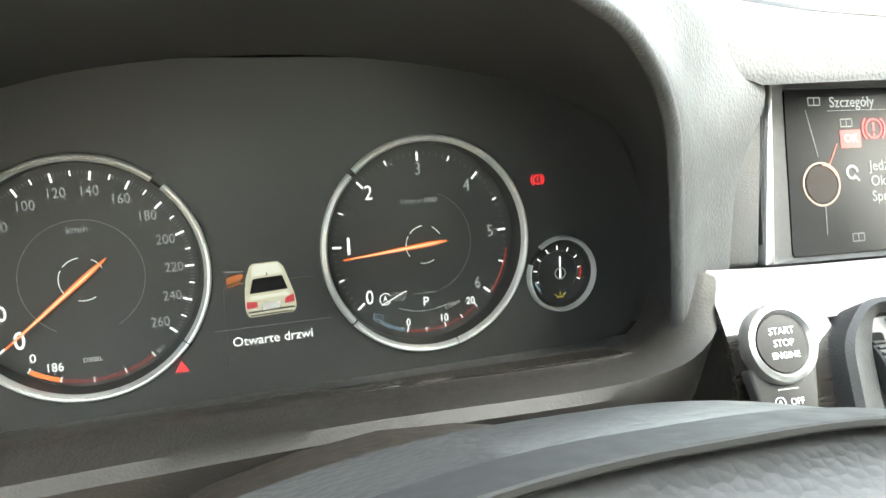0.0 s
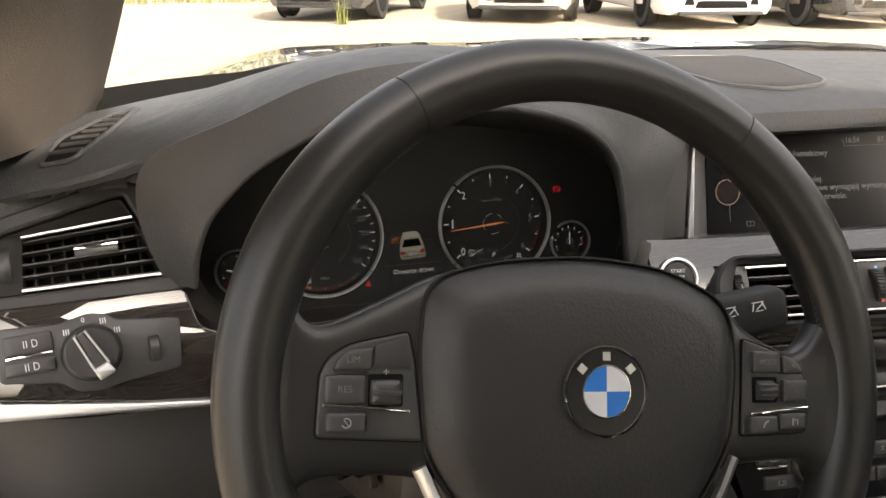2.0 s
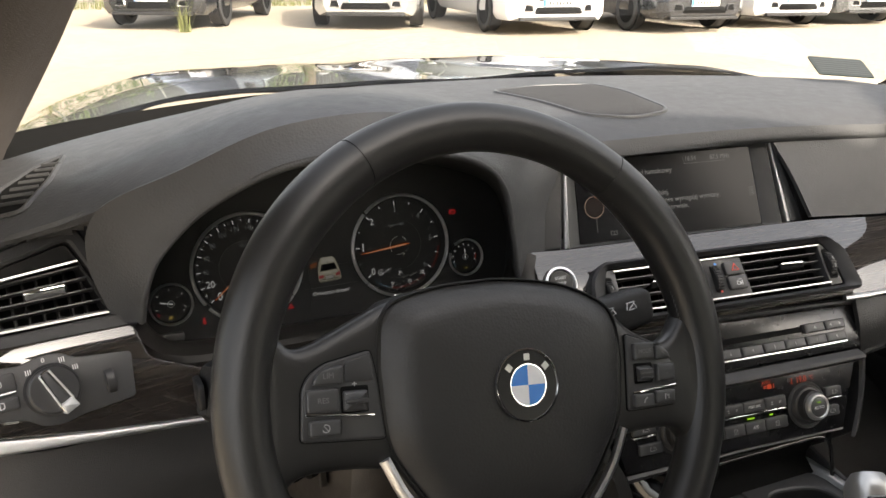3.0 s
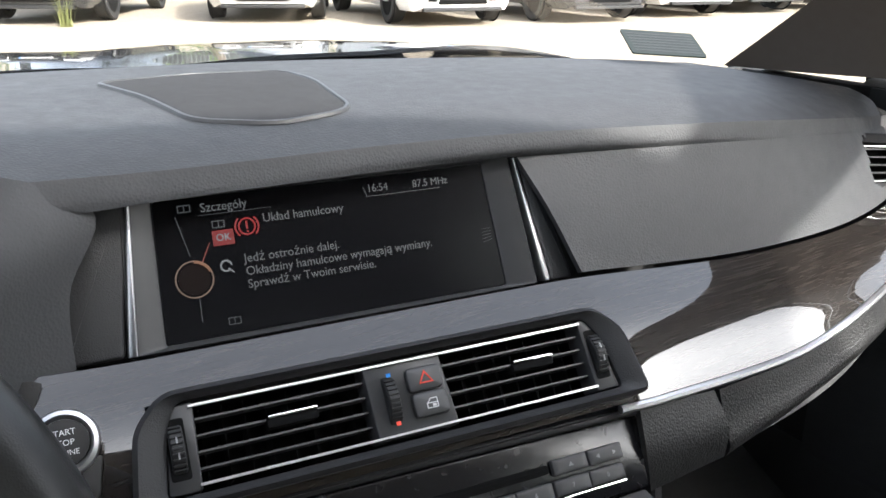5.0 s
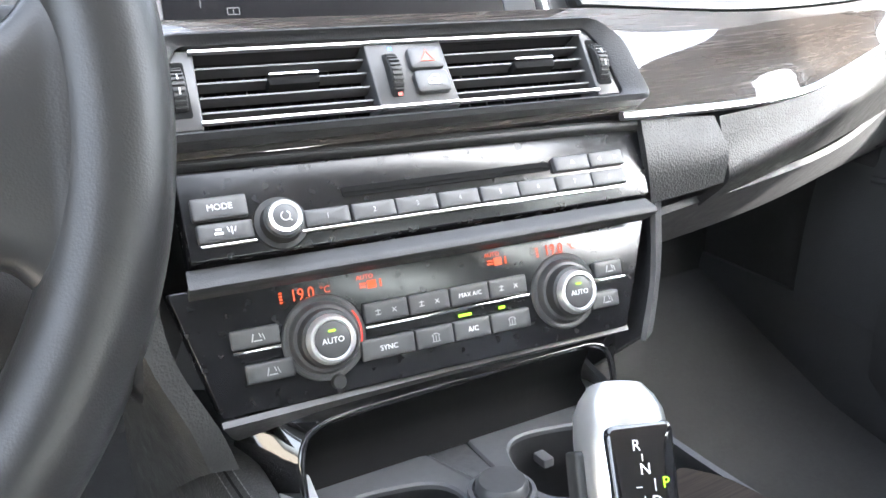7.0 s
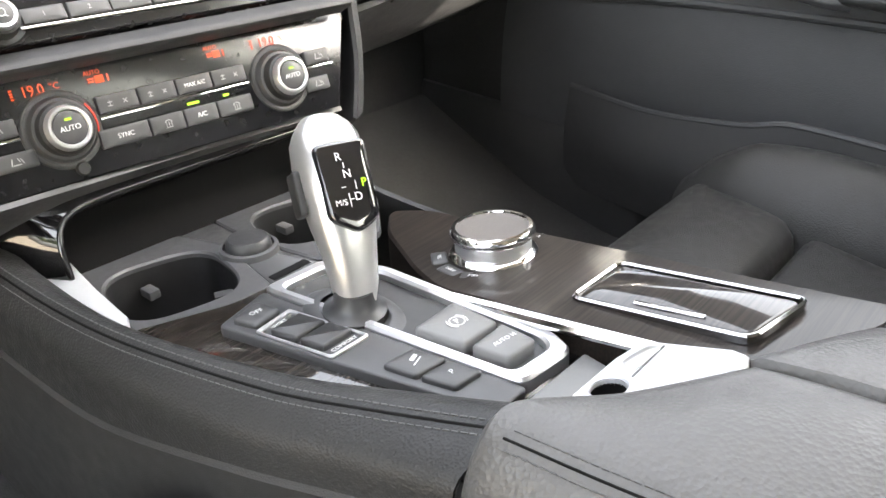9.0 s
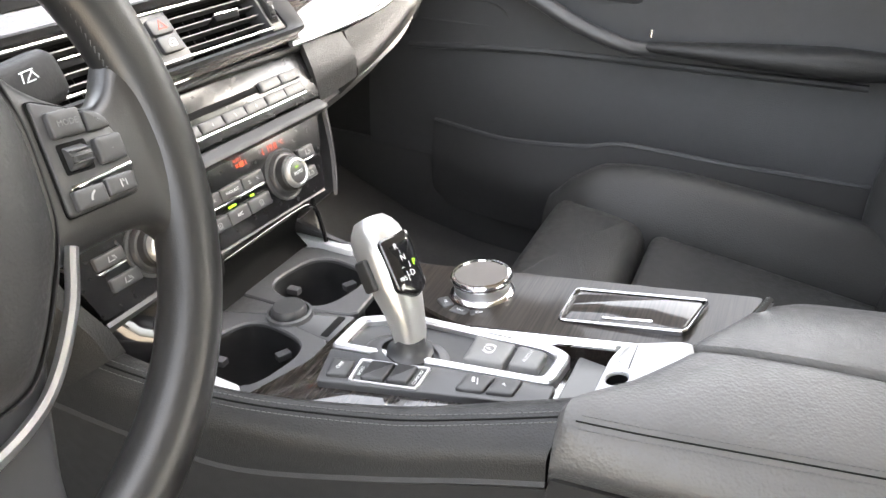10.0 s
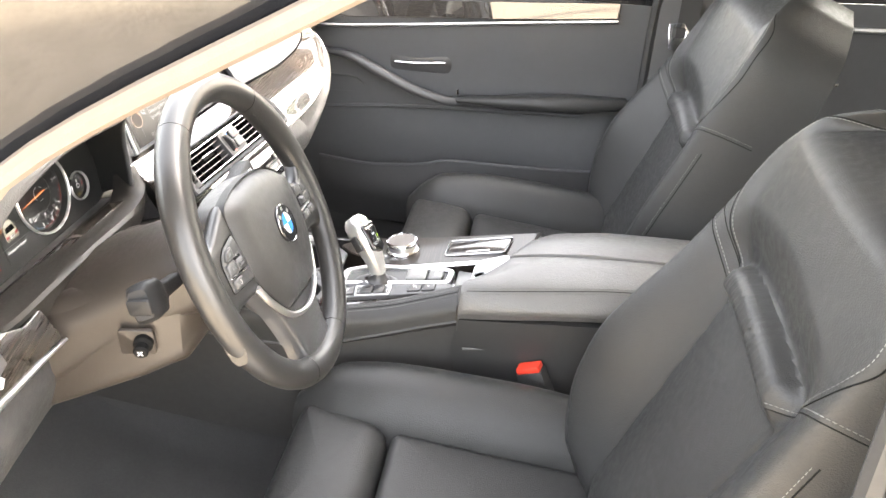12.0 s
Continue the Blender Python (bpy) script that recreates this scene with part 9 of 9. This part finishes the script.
g = part("window", skin([[(0.835, -0.72, 0.95), (0.83, -1.1, 0.965), (0.80, -1.6, 0.985)], [(0.66, -0.75, 1.38), (0.655, -1.1, 1.39), (0.63, -1.6, 1.34)]], 12, 6, thick=0), M_TINT, rd, "tinted side window")
g.visible_shadow = False
ld = thing("rear_door", "black closed rear door behind the driver's seat", "car door")
part("inner_panel", skin([[(-0.795, -0.74, 0.93), (-0.79, -1.1, 0.95), (-0.77, -1.6, 0.96)], [(-0.80, -0.74, 0.65), (-0.80, -1.1, 0.67), (-0.78, -1.6, 0.69)], [(-0.80, -0.74, 0.3), (-0.80, -1.1, 0.3), (-0.78, -1.6, 0.45)]], 16, 6, thick=0.006), M_DASH, ld)
part("outer_skin", skin([[(-0.86, -0.74, 0.94), (-0.85, -1.1, 0.96), (-0.82, -1.75, 0.97)], [(-0.93, -0.74, 0.7), (-0.93, -1.1, 0.7), (-0.91, -1.75, 0.72)], [(-0.91, -0.74, 0.22), (-0.91, -1.1, 0.22), (-0.90, -1.75, 0.4)]], 16, 5, thick=0.004), M_PAINT, ld)
g = part("window", skin([[(-0.835, -0.74, 0.95), (-0.83, -1.1, 0.965), (-0.80, -1.6, 0.985)], [(-0.66, -0.77, 1.38), (-0.655, -1.1, 1.39), (-0.63, -1.6, 1.34)]], 12, 6, thick=0), M_TINT, ld, "tinted side window")
g.visible_shadow = False
for sx in (-1, 1):
    tail = tagged(part("rear_quarter", skin([[(sx * 0.82, -1.74, 0.97), (sx * 0.80, -2.2, 0.98), (sx * 0.7, -2.75, 0.96)], [(sx * 0.91, -1.74, 0.72), (sx * 0.91, -2.2, 0.74), (sx * 0.82, -2.8, 0.75)], [(sx * 0.90, -1.74, 0.42), (sx * 0.90, -2.2, 0.5), (sx * 0.82, -2.8, 0.35)]], 16, 5, thick=0.004), M_PAINT), "black painted rear quarter of the car", "car body")
    tagged(part("rear_pillar", loft([[(sx * 0.67, -1.55, 1.40), (sx * 0.62, -1.78, 1.36), (sx * 0.58, -1.78, 1.35), (sx * 0.62, -1.55, 1.38)], [(sx * 0.80, -1.85, 0.985), (sx * 0.74, -2.4, 1.0), (sx * 0.70, -2.38, 0.99), (sx * 0.76, -1.85, 0.98)]]), M_PAINT), "black painted rear roof pillar", "pillar")
tagged(part("boot_lid", skin([[(-0.7, -2.38, 1.03), (0, -2.42, 1.05), (0.7, -2.38, 1.03)], [(-0.7, -2.8, 1.0), (0, -2.9, 1.03), (0.7, -2.8, 1.0)], [(-0.8, -2.85, 0.6), (0, -2.98, 0.6), (0.8, -2.85, 0.6)], [(-0.8, -2.82, 0.3), (0, -2.95, 0.3), (0.8, -2.82, 0.3)]], 20, 5, thick=0.006), M_PAINT), "black painted boot lid and bumper", "boot lid")


def wheel_at(m, r=0.33, w=0.22, parent=None):
    t = part("wheel", moved(lathe([(r * 0.68, -w * 0.45), (r * 0.94, -w * 0.5), (r, -w * 0.35), (r, w * 0.35), (r * 0.94, w * 0.5), (r * 0.68, w * 0.45)], 36), m), M_RUBBER, parent, "black tyre on a silver alloy rim")
    part("rim", moved(lathe([(r * 0.68, w * 0.45), (r * 0.62, w * 0.40), (r * 0.58, w * 0.15), (0.001, w * 0.10)], 36), m), M_DARK, t)
    for k in range(5):
        part("spoke", moved(box(-0.028, 0.028, 0.03, r * 0.64, w * 0.12, w * 0.36, 0.008), m @ pose(0, 0, 0, 0, 0, 72 * k)), M_SILVER, t)
    part("hub", moved(lathe([(0, w * 0.38), (0.04, w * 0.36), (0.05, w * 0.12)], 20), m), M_SILVER, t)
    return t


own = thing("own_wheels", "black tyres with silver rims under the car", "wheels")
for sx in (-1, 1):
    for y in (1.42, -1.55):
        wheel_at(pose(sx * 0.80, y, 0.31, 0, sx * 90, 0), parent=own)

# ---- parked cars ----
def parked_car(name, label, color, m, long=4.5, wide=0.90, tall=1.45, nose=0.74, grille="wide", metal=0.0, suv=0.0):
    """A parked car that faces -y: bumper at y = 0, tail at y = long."""
    root = thing(name, label, "car", m, group="parked cars")
    paint = mat("paint_" + name, color, 0.25, metal=metal, coat=1.0, vary=0.06, vary_scale=3)
    st = ((0.0, 0.26, 0.68, 0.74), (0.12, 0.20, nose - 0.02, 0.90), (0.45, 0.20, nose, 0.97), (1.1, 0.22, nose + 0.14, 1.0), (1.5, 0.22, 0.92 + suv, 1.0), (2.6, 0.22, 0.96 + suv, 1.0), (3.6, 0.22, 0.98 + suv, 0.99), (4.2, 0.24, 0.98 + suv, 0.94), (long, 0.34, 0.86 + suv, 0.84))
    rings = []
    for y, zl, zt, w in st:
        w *= wide
        rings.append([(-w * 0.92, y, zl), (-w, y, zl + 0.10), (-w * 1.0, y, zl + (zt - zl) * 0.6), (-w * 0.93, y, zt - 0.05), (-w * 0.72, y, zt), (0, y, zt + 0.03), (w * 0.72, y, zt), (w * 0.93, y, zt - 0.05), (w * 1.0, y, zl + (zt - zl) * 0.6), (w, y, zl + 0.10), (w * 0.92, y, zl)])
    part("body", loft(rings), paint, root, label.split(" ")[0] + " painted body")
    cab = []
    for y, zt, w in ((1.35, 0.93 + suv, 0.86), (2.15, tall - 0.06, 0.68), (2.5, tall, 0.66), (3.3, tall - 0.02, 0.65), (long - 0.35, 0.98 + suv, 0.75)):
        w *= wide
        lo = 0.86 + suv
        cab.append([(-w * (0.98 if zt - lo < 0.2 else 1.22), y, lo), (-w, y, max(lo + 0.01, zt - 0.08)), (-w * 0.8, y, zt), (w * 0.8, y, zt), (w, y, max(lo + 0.01, zt - 0.08)), (w * (0.98 if zt - lo < 0.2 else 1.22), y, lo)])
    part("cabin_glass", loft(cab), M_GLOSS, root, "dark window glass")
    part("roof", moved(box(-0.58 * wide, 0.58 * wide, 2.25, 3.35, tall - 0.012, tall + 0.012, 0.01), Matrix.Identity(4)), paint, root)
    fl = panel_frame(0, -0.004, 0.0, 0, 0)
    gz = 0.56 if grille == "wide" else 0.60
    gw = 0.34 if grille != "kidney" else 0.20
    if grille == "kidney":
        for sx in (-1, 1):
            gr = part("grille", moved(prism(rect(sx * 0.145, gz, 0.24, 0.17, 0.04), -0.02, 0.012, 0.004), fl), M_DARK, root)
            part("grille_frame", moved(frame_ring(rect(sx * 0.145, gz, 0.26, 0.19, 0.045), rect(sx * 0.145, gz, 0.235, 0.165, 0.04), -0.01, 0.018, 0.004), fl), M_CHROME, gr, "chrome grille frame")
    else:
        gr = part("grille", moved(prism(rounded([(-gw, gz - 0.07), (gw, gz - 0.07), (gw * 1.15, gz + 0.08), (-gw * 1.15, gz + 0.08)], 0.03), -0.02, 0.012, 0.004), fl), M_DARK, root)
        for k in range(2):
            part("grille_bar", moved(box(-gw, gw, gz - 0.025 + 0.05 * k, gz - 0.012 + 0.05 * k, 0.01, 0.02, 0.003), fl), M_CHROME, gr)
    part("intake", moved(prism(rounded([(-0.40, 0.30), (0.40, 0.30), (0.36, 0.40), (-0.36, 0.40)], 0.03), -0.02, 0.012, 0.004), fl), M_DARK, root)
    part("chin", moved(box(-0.70 * wide, 0.70 * wide, 0.20, 0.25, -0.06, 0.02, 0.01), fl), M_RUBBER, root)
    for sx in (-1, 1):
        lamp = moved(prism(rounded([(-0.15, -0.05), (0.14, -0.035), (0.16, 0.055), (-0.13, 0.045)], 0.03), -0.05, 0.01, 0.006), pose(sx * 0.62 * wide, -0.002, 0.635, 84, 0, sx * 16) @ Matrix.Diagonal((sx, 1, 1, 1)))
        lp = part("headlight", lamp, M_LAMP, root, "clear headlight")
        part("lamp_eye", moved(lathe([(0, 0.014), (0.03, 0.013), (0.036, 0.0)], 18), pose(sx * 0.60 * wide, -0.008, 0.64, 84, 0, sx * 16)), M_CHROME, lp)
        fg = part("fog_light", moved(prism(rounded([(-0.10, -0.045), (0.08, -0.045), (0.11, 0.05), (-0.07, 0.045)], 0.03), -0.03, 0.008, 0.004), pose(sx * 0.56 * wide, 0.0, 0.385, 88, 0, sx * 10) @ Matrix.Diagonal((sx, 1, 1, 1))), M_DARK, root)
        part("fog_ring", moved(frame_ring(rounded([(-0.11, -0.055), (0.09, -0.055), (0.12, 0.06), (-0.08, 0.055)], 0.03), rounded([(-0.09, -0.04), (0.072, -0.04), (0.098, 0.043), (-0.062, 0.04)], 0.03), -0.02, 0.012, 0.004), pose(sx * 0.56 * wide, 0.0, 0.385, 88, 0, sx * 10) @ Matrix.Diagonal((sx, 1, 1, 1))), M_CHROME if grille == "wide" else M_PLASTIC, fg)
        part("mirror", box(sx * wide - 0.09 + sx * 0.06, sx * wide + 0.09 + sx * 0.06, 1.55, 1.66, 0.97 + suv, 1.10 + suv, 0.03, 3), paint, root)
        for y in (0.85, long - 0.85):
            part("arch", moved(lathe([(0.0, 0.002), (0.37, 0.0)], 28), pose(sx * wide * 0.985, y, 0.34, 0, sx * 90, 0)), M_DARK, root)
            wheel_at(pose(sx * (wide - 0.10), y, 0.325, 0, sx * 90, 0), parent=root)
    pl = part("number_plate", moved(prism(rect(0, 0.46, 0.52, 0.112, 0.008), 0.012, 0.020, 0.002), fl), M_WENAMEL, root, "white number plate with dark bars")
    b = bars([(-0.15 + 0.055 * k, 0.46, 0.034, 0.06, 0) for k in range(7)], 0.0202, M_PLATEINK, pl, "plate_bar")
    b.data.transform(fl)
    b = bars([(-0.24, 0.46, 0.035, 0.10, 0)], 0.0202, M_BLUE, pl, "plate_band")
    b.data.transform(fl)
    return root


M_LAMP = mat("lamp_glass", (0.5, 0.52, 0.55), 0.08, metal=0.3, coat=1.0)
M_PLATEINK = mat("plate_ink", (0.03, 0.03, 0.03), 0.6)
CARS = (("black_hatchback", "black hatchback with a white plate parked on the sand", (0.010, 0.011, 0.013), 0.80, 13.3, -28, 4.3, "wide", 0.0, 0.0),
        ("silver_car", "silver car with a white plate parked on the sand", (0.52, 0.53, 0.53), 3.9, 12.2, -24, 4.4, "wide", 0.7, 0.0),
        ("white_saloon", "white saloon with a chrome-barred grille parked in the row", (0.80, 0.81, 0.81), 6.35, 10.4, -8, 4.6, "wide", 0.0, 0.0),
        ("black_estate", "black estate with a twin grille parked in the row", (0.012, 0.014, 0.018), 8.75, 9.9, -6, 4.8, "kidney", 0.0, 0.0),
        ("white_coupe", "white car with a dark pointed grille parked in the row", (0.78, 0.79, 0.80), 11.0, 10.1, -8, 4.6, "wide", 0.0, 0.06),
        ("grey_suv", "dark grey high car parked in the row", (0.16, 0.17, 0.18), 13.1, 10.2, -8, 4.6, "wide", 0.5, 0.12),
        ("white_hatchback", "white hatchback parked at the end of the row", (0.76, 0.77, 0.77), 15.1, 10.4, -8, 4.2, "wide", 0.0, 0.0),
        ("grey_saloon", "grey saloon parked at the far end of the row", (0.30, 0.31, 0.32), 17.4, 10.7, -8, 4.5, "wide", 0.5, 0.0))
for nm, lab, colr, x, y, a, lg, gr, me_, suv in CARS:
    parked_car(nm, lab, colr, pose(x, y, 0.0, 0, 0, a), lg, grille=gr, metal=me_, suv=suv)

# ---- fence, weeds and trees round the lot ----
M_FENCE = mat("grey_fence_metal", (0.12, 0.13, 0.12), 0.6, metal=0.4, vary=0.2, vary_scale=3)
M_LEAF = mat("green_leaves", (0.055, 0.085, 0.022), 0.6, vary=0.5, vary_scale=1.5)
M_GRASS = mat("dry_grass", (0.14, 0.15, 0.045), 0.8, vary=0.4, vary_scale=2)
M_BARK = mat("grey_bark", (0.10, 0.08, 0.06), 0.9, grain=(30, 0.8), vary=0.3, vary_scale=3)


def fence(y, x0, x1):
    root = thing("fence", "grey wire fence behind the parked cars", "fence", pose(0, y, 0))
    n = int((x1 - x0) / 2.5)
    for i in range(n + 1):
        part("post", box(x0 + 2.5 * i - 0.03, x0 + 2.5 * i + 0.03, -0.03, 0.03, -0.05, 1.75, 0.008), M_FENCE, root)
    for i in range(n):
        bm = bmesh.new()
        for k in range(24):
            box(x0 + 2.5 * i + 0.1 * k + 0.05, x0 + 2.5 * i + 0.1 * k + 0.058, -0.004, 0.004, 0.05, 1.65, bm=bm)
        for k in range(9):
            box(x0 + 2.5 * i, x0 + 2.5 * i + 2.5, -0.005, 0.005, 0.06 + 0.195 * k, 0.068 + 0.195 * k, bm=bm)
        tagged(part("wire_panel", bm, M_FENCE, root, smooth=False), kind="stuff")
    return root


fence(19.5, -14, 31)


def leaves(rng, centre, size, count, leaf=0.1):
    vs, fs = [], []
    for _ in range(count):
        d = Vector((rng.gauss(0, 1), rng.gauss(0, 1), rng.gauss(0, 1)))
        d = d.normalized() * rng.uniform(0.45, 1.0) ** 0.6
        p = Vector((centre[0] + d.x * size[0], centre[1] + d.y * size[1], centre[2] + d.z * size[2]))
        u = Vector((rng.gauss(0, 1), rng.gauss(0, 1), rng.gauss(0, 1))).normalized()
        v = u.orthogonal().normalized()
        s = leaf * rng.uniform(0.6, 1.4)
        k = len(vs)
        vs += [p - u * s, p - v * s * 0.5, p + u * s, p + v * s * 0.5]
        fs.append((k, k + 1, k + 2, k + 3))
    return vs, fs


def mesh_of(name, vs, fs, material, parent=None):
    me = bpy.data.meshes.new(name)
    me.from_pydata([tuple(v) for v in vs], [], fs)
    me.materials.append(material)
    ob = new(name, me)
    ob.parent = parent
    return ob


def tree(x, y, h, seed):
    rng = random.Random(seed)
    root = thing("tree", "leafy green tree with an uneven crown beside the lot", "tree", pose(x, y, 0), group="trees")
    bm = tube([(0, 0, -0.1), (0.08, 0.05, h * 0.2), (-0.05, 0.1, h * 0.45), (0.1, 0, h * 0.75)], [0.02 * h, 0.018 * h, 0.015 * h, 0.010 * h, 0.005 * h], 10, steps=14)
    for k in range(6):
        a = rng.uniform(0, 6.28)
        z = h * rng.uniform(0.3, 0.6)
        tube([(0, 0, z), (math.cos(a) * h * 0.12, math.sin(a) * h * 0.12, z + h * 0.1), (math.cos(a) * h * 0.24, math.sin(a) * h * 0.24, z + h * 0.22)], [0.008 * h, 0.006 * h, 0.003 * h], 7, steps=8, bm=bm)
    part("trunk", bm, M_BARK, root)
    vs, fs = [], []
    for k in range(11):
        a = rng.uniform(0, 6.28)
        r = h * rng.uniform(0.02, 0.24)
        c = (math.cos(a) * r, math.sin(a) * r, h * rng.uniform(0.42, 0.92))
        s = h * rng.uniform(0.09, 0.16)
        v2, f2 = leaves(rng, c, (s, s, s * 0.8), 420, 0.016 * h)
        n0 = len(vs)
        vs += v2
        fs += [tuple(i + n0 for i in f) for f in f2]
    tagged(mesh_of("crown", vs, fs, M_LEAF, root), kind="stuff")
    return root


for k, (x, y, h) in enumerate(((-9, 23, 8), (-2, 24, 7), (6, 23.5, 9), (15, 25, 8), (24, 23, 9), (24, 3.5, 8), (23, -6, 8), (27, -1.2, 7), (26, 8, 8), (30, -14, 10), (8, -22, 10), (-8, -20, 9), (-22, 12, 9), (-24, -4, 8))):
    tree(x, y, h, 11 + k)

rng = random.Random(5)
vs, fs = [], []
for i in range(110):
    v2, f2 = leaves(rng, (-14 + 0.41 * i, 20.3 + rng.uniform(-0.4, 0.4), 0.55 + rng.uniform(-0.1, 0.35)), (0.5, 0.5, 0.7), 60, 0.085)
    n0 = len(vs)
    vs += v2
    fs += [tuple(j + n0 for j in f) for f in f2]
tagged(mesh_of("hedge", vs, fs, M_LEAF), "green hedge growing behind the wire fence", "hedge", kind="stuff")


def blades(name, label, spots, seed, tall=0.22):
    rng = random.Random(seed)
    vs, fs = [], []
    for cx, cy, rr, n in spots:
        for _ in range(n):
            a, r = rng.uniform(0, 6.28), rr * rng.uniform(0, 1) ** 0.7
            x, y = cx + math.cos(a) * r, cy + math.sin(a) * r
            h, b = tall * rng.uniform(0.4, 1.3), rng.uniform(0, 6.28)
            w = 0.008
            lean = Vector((math.cos(b), math.sin(b), 0)) * h * rng.uniform(0.1, 0.6)
            s = Vector((-math.sin(b), math.cos(b), 0)) * w
            p = Vector((x, y, -0.02))
            k = len(vs)
            vs += [p - s, p + s, p + lean * 0.4 + Vector((0, 0, h * 0.6)) + s * 0.6, p + lean * 0.4 + Vector((0, 0, h * 0.6)) - s * 0.6, p + lean + Vector((0, 0, h))]
            fs += [(k, k + 1, k + 2, k + 3), (k + 3, k + 2, k + 4)]
    return tagged(mesh_of(name, vs, fs, M_GRASS), label, "grass", kind="stuff")


blades("grass", "dry green grass along the fence and the lot's edge", [(-14 + 0.5 * i, 18.9, 0.6, 60) for i in range(90)] + [(-3.6 + 0.3 * math.sin(i), 6 + 0.35 * i, 0.5, 60) for i in range(28)] + [(-6.5, 7 + 0.6 * i, 1.6, 90) for i in range(16)], 3)
blades("weed", "single green weed standing before the black hatchback", [(1.18, 12.75, 0.10, 60)], 9, 0.38)
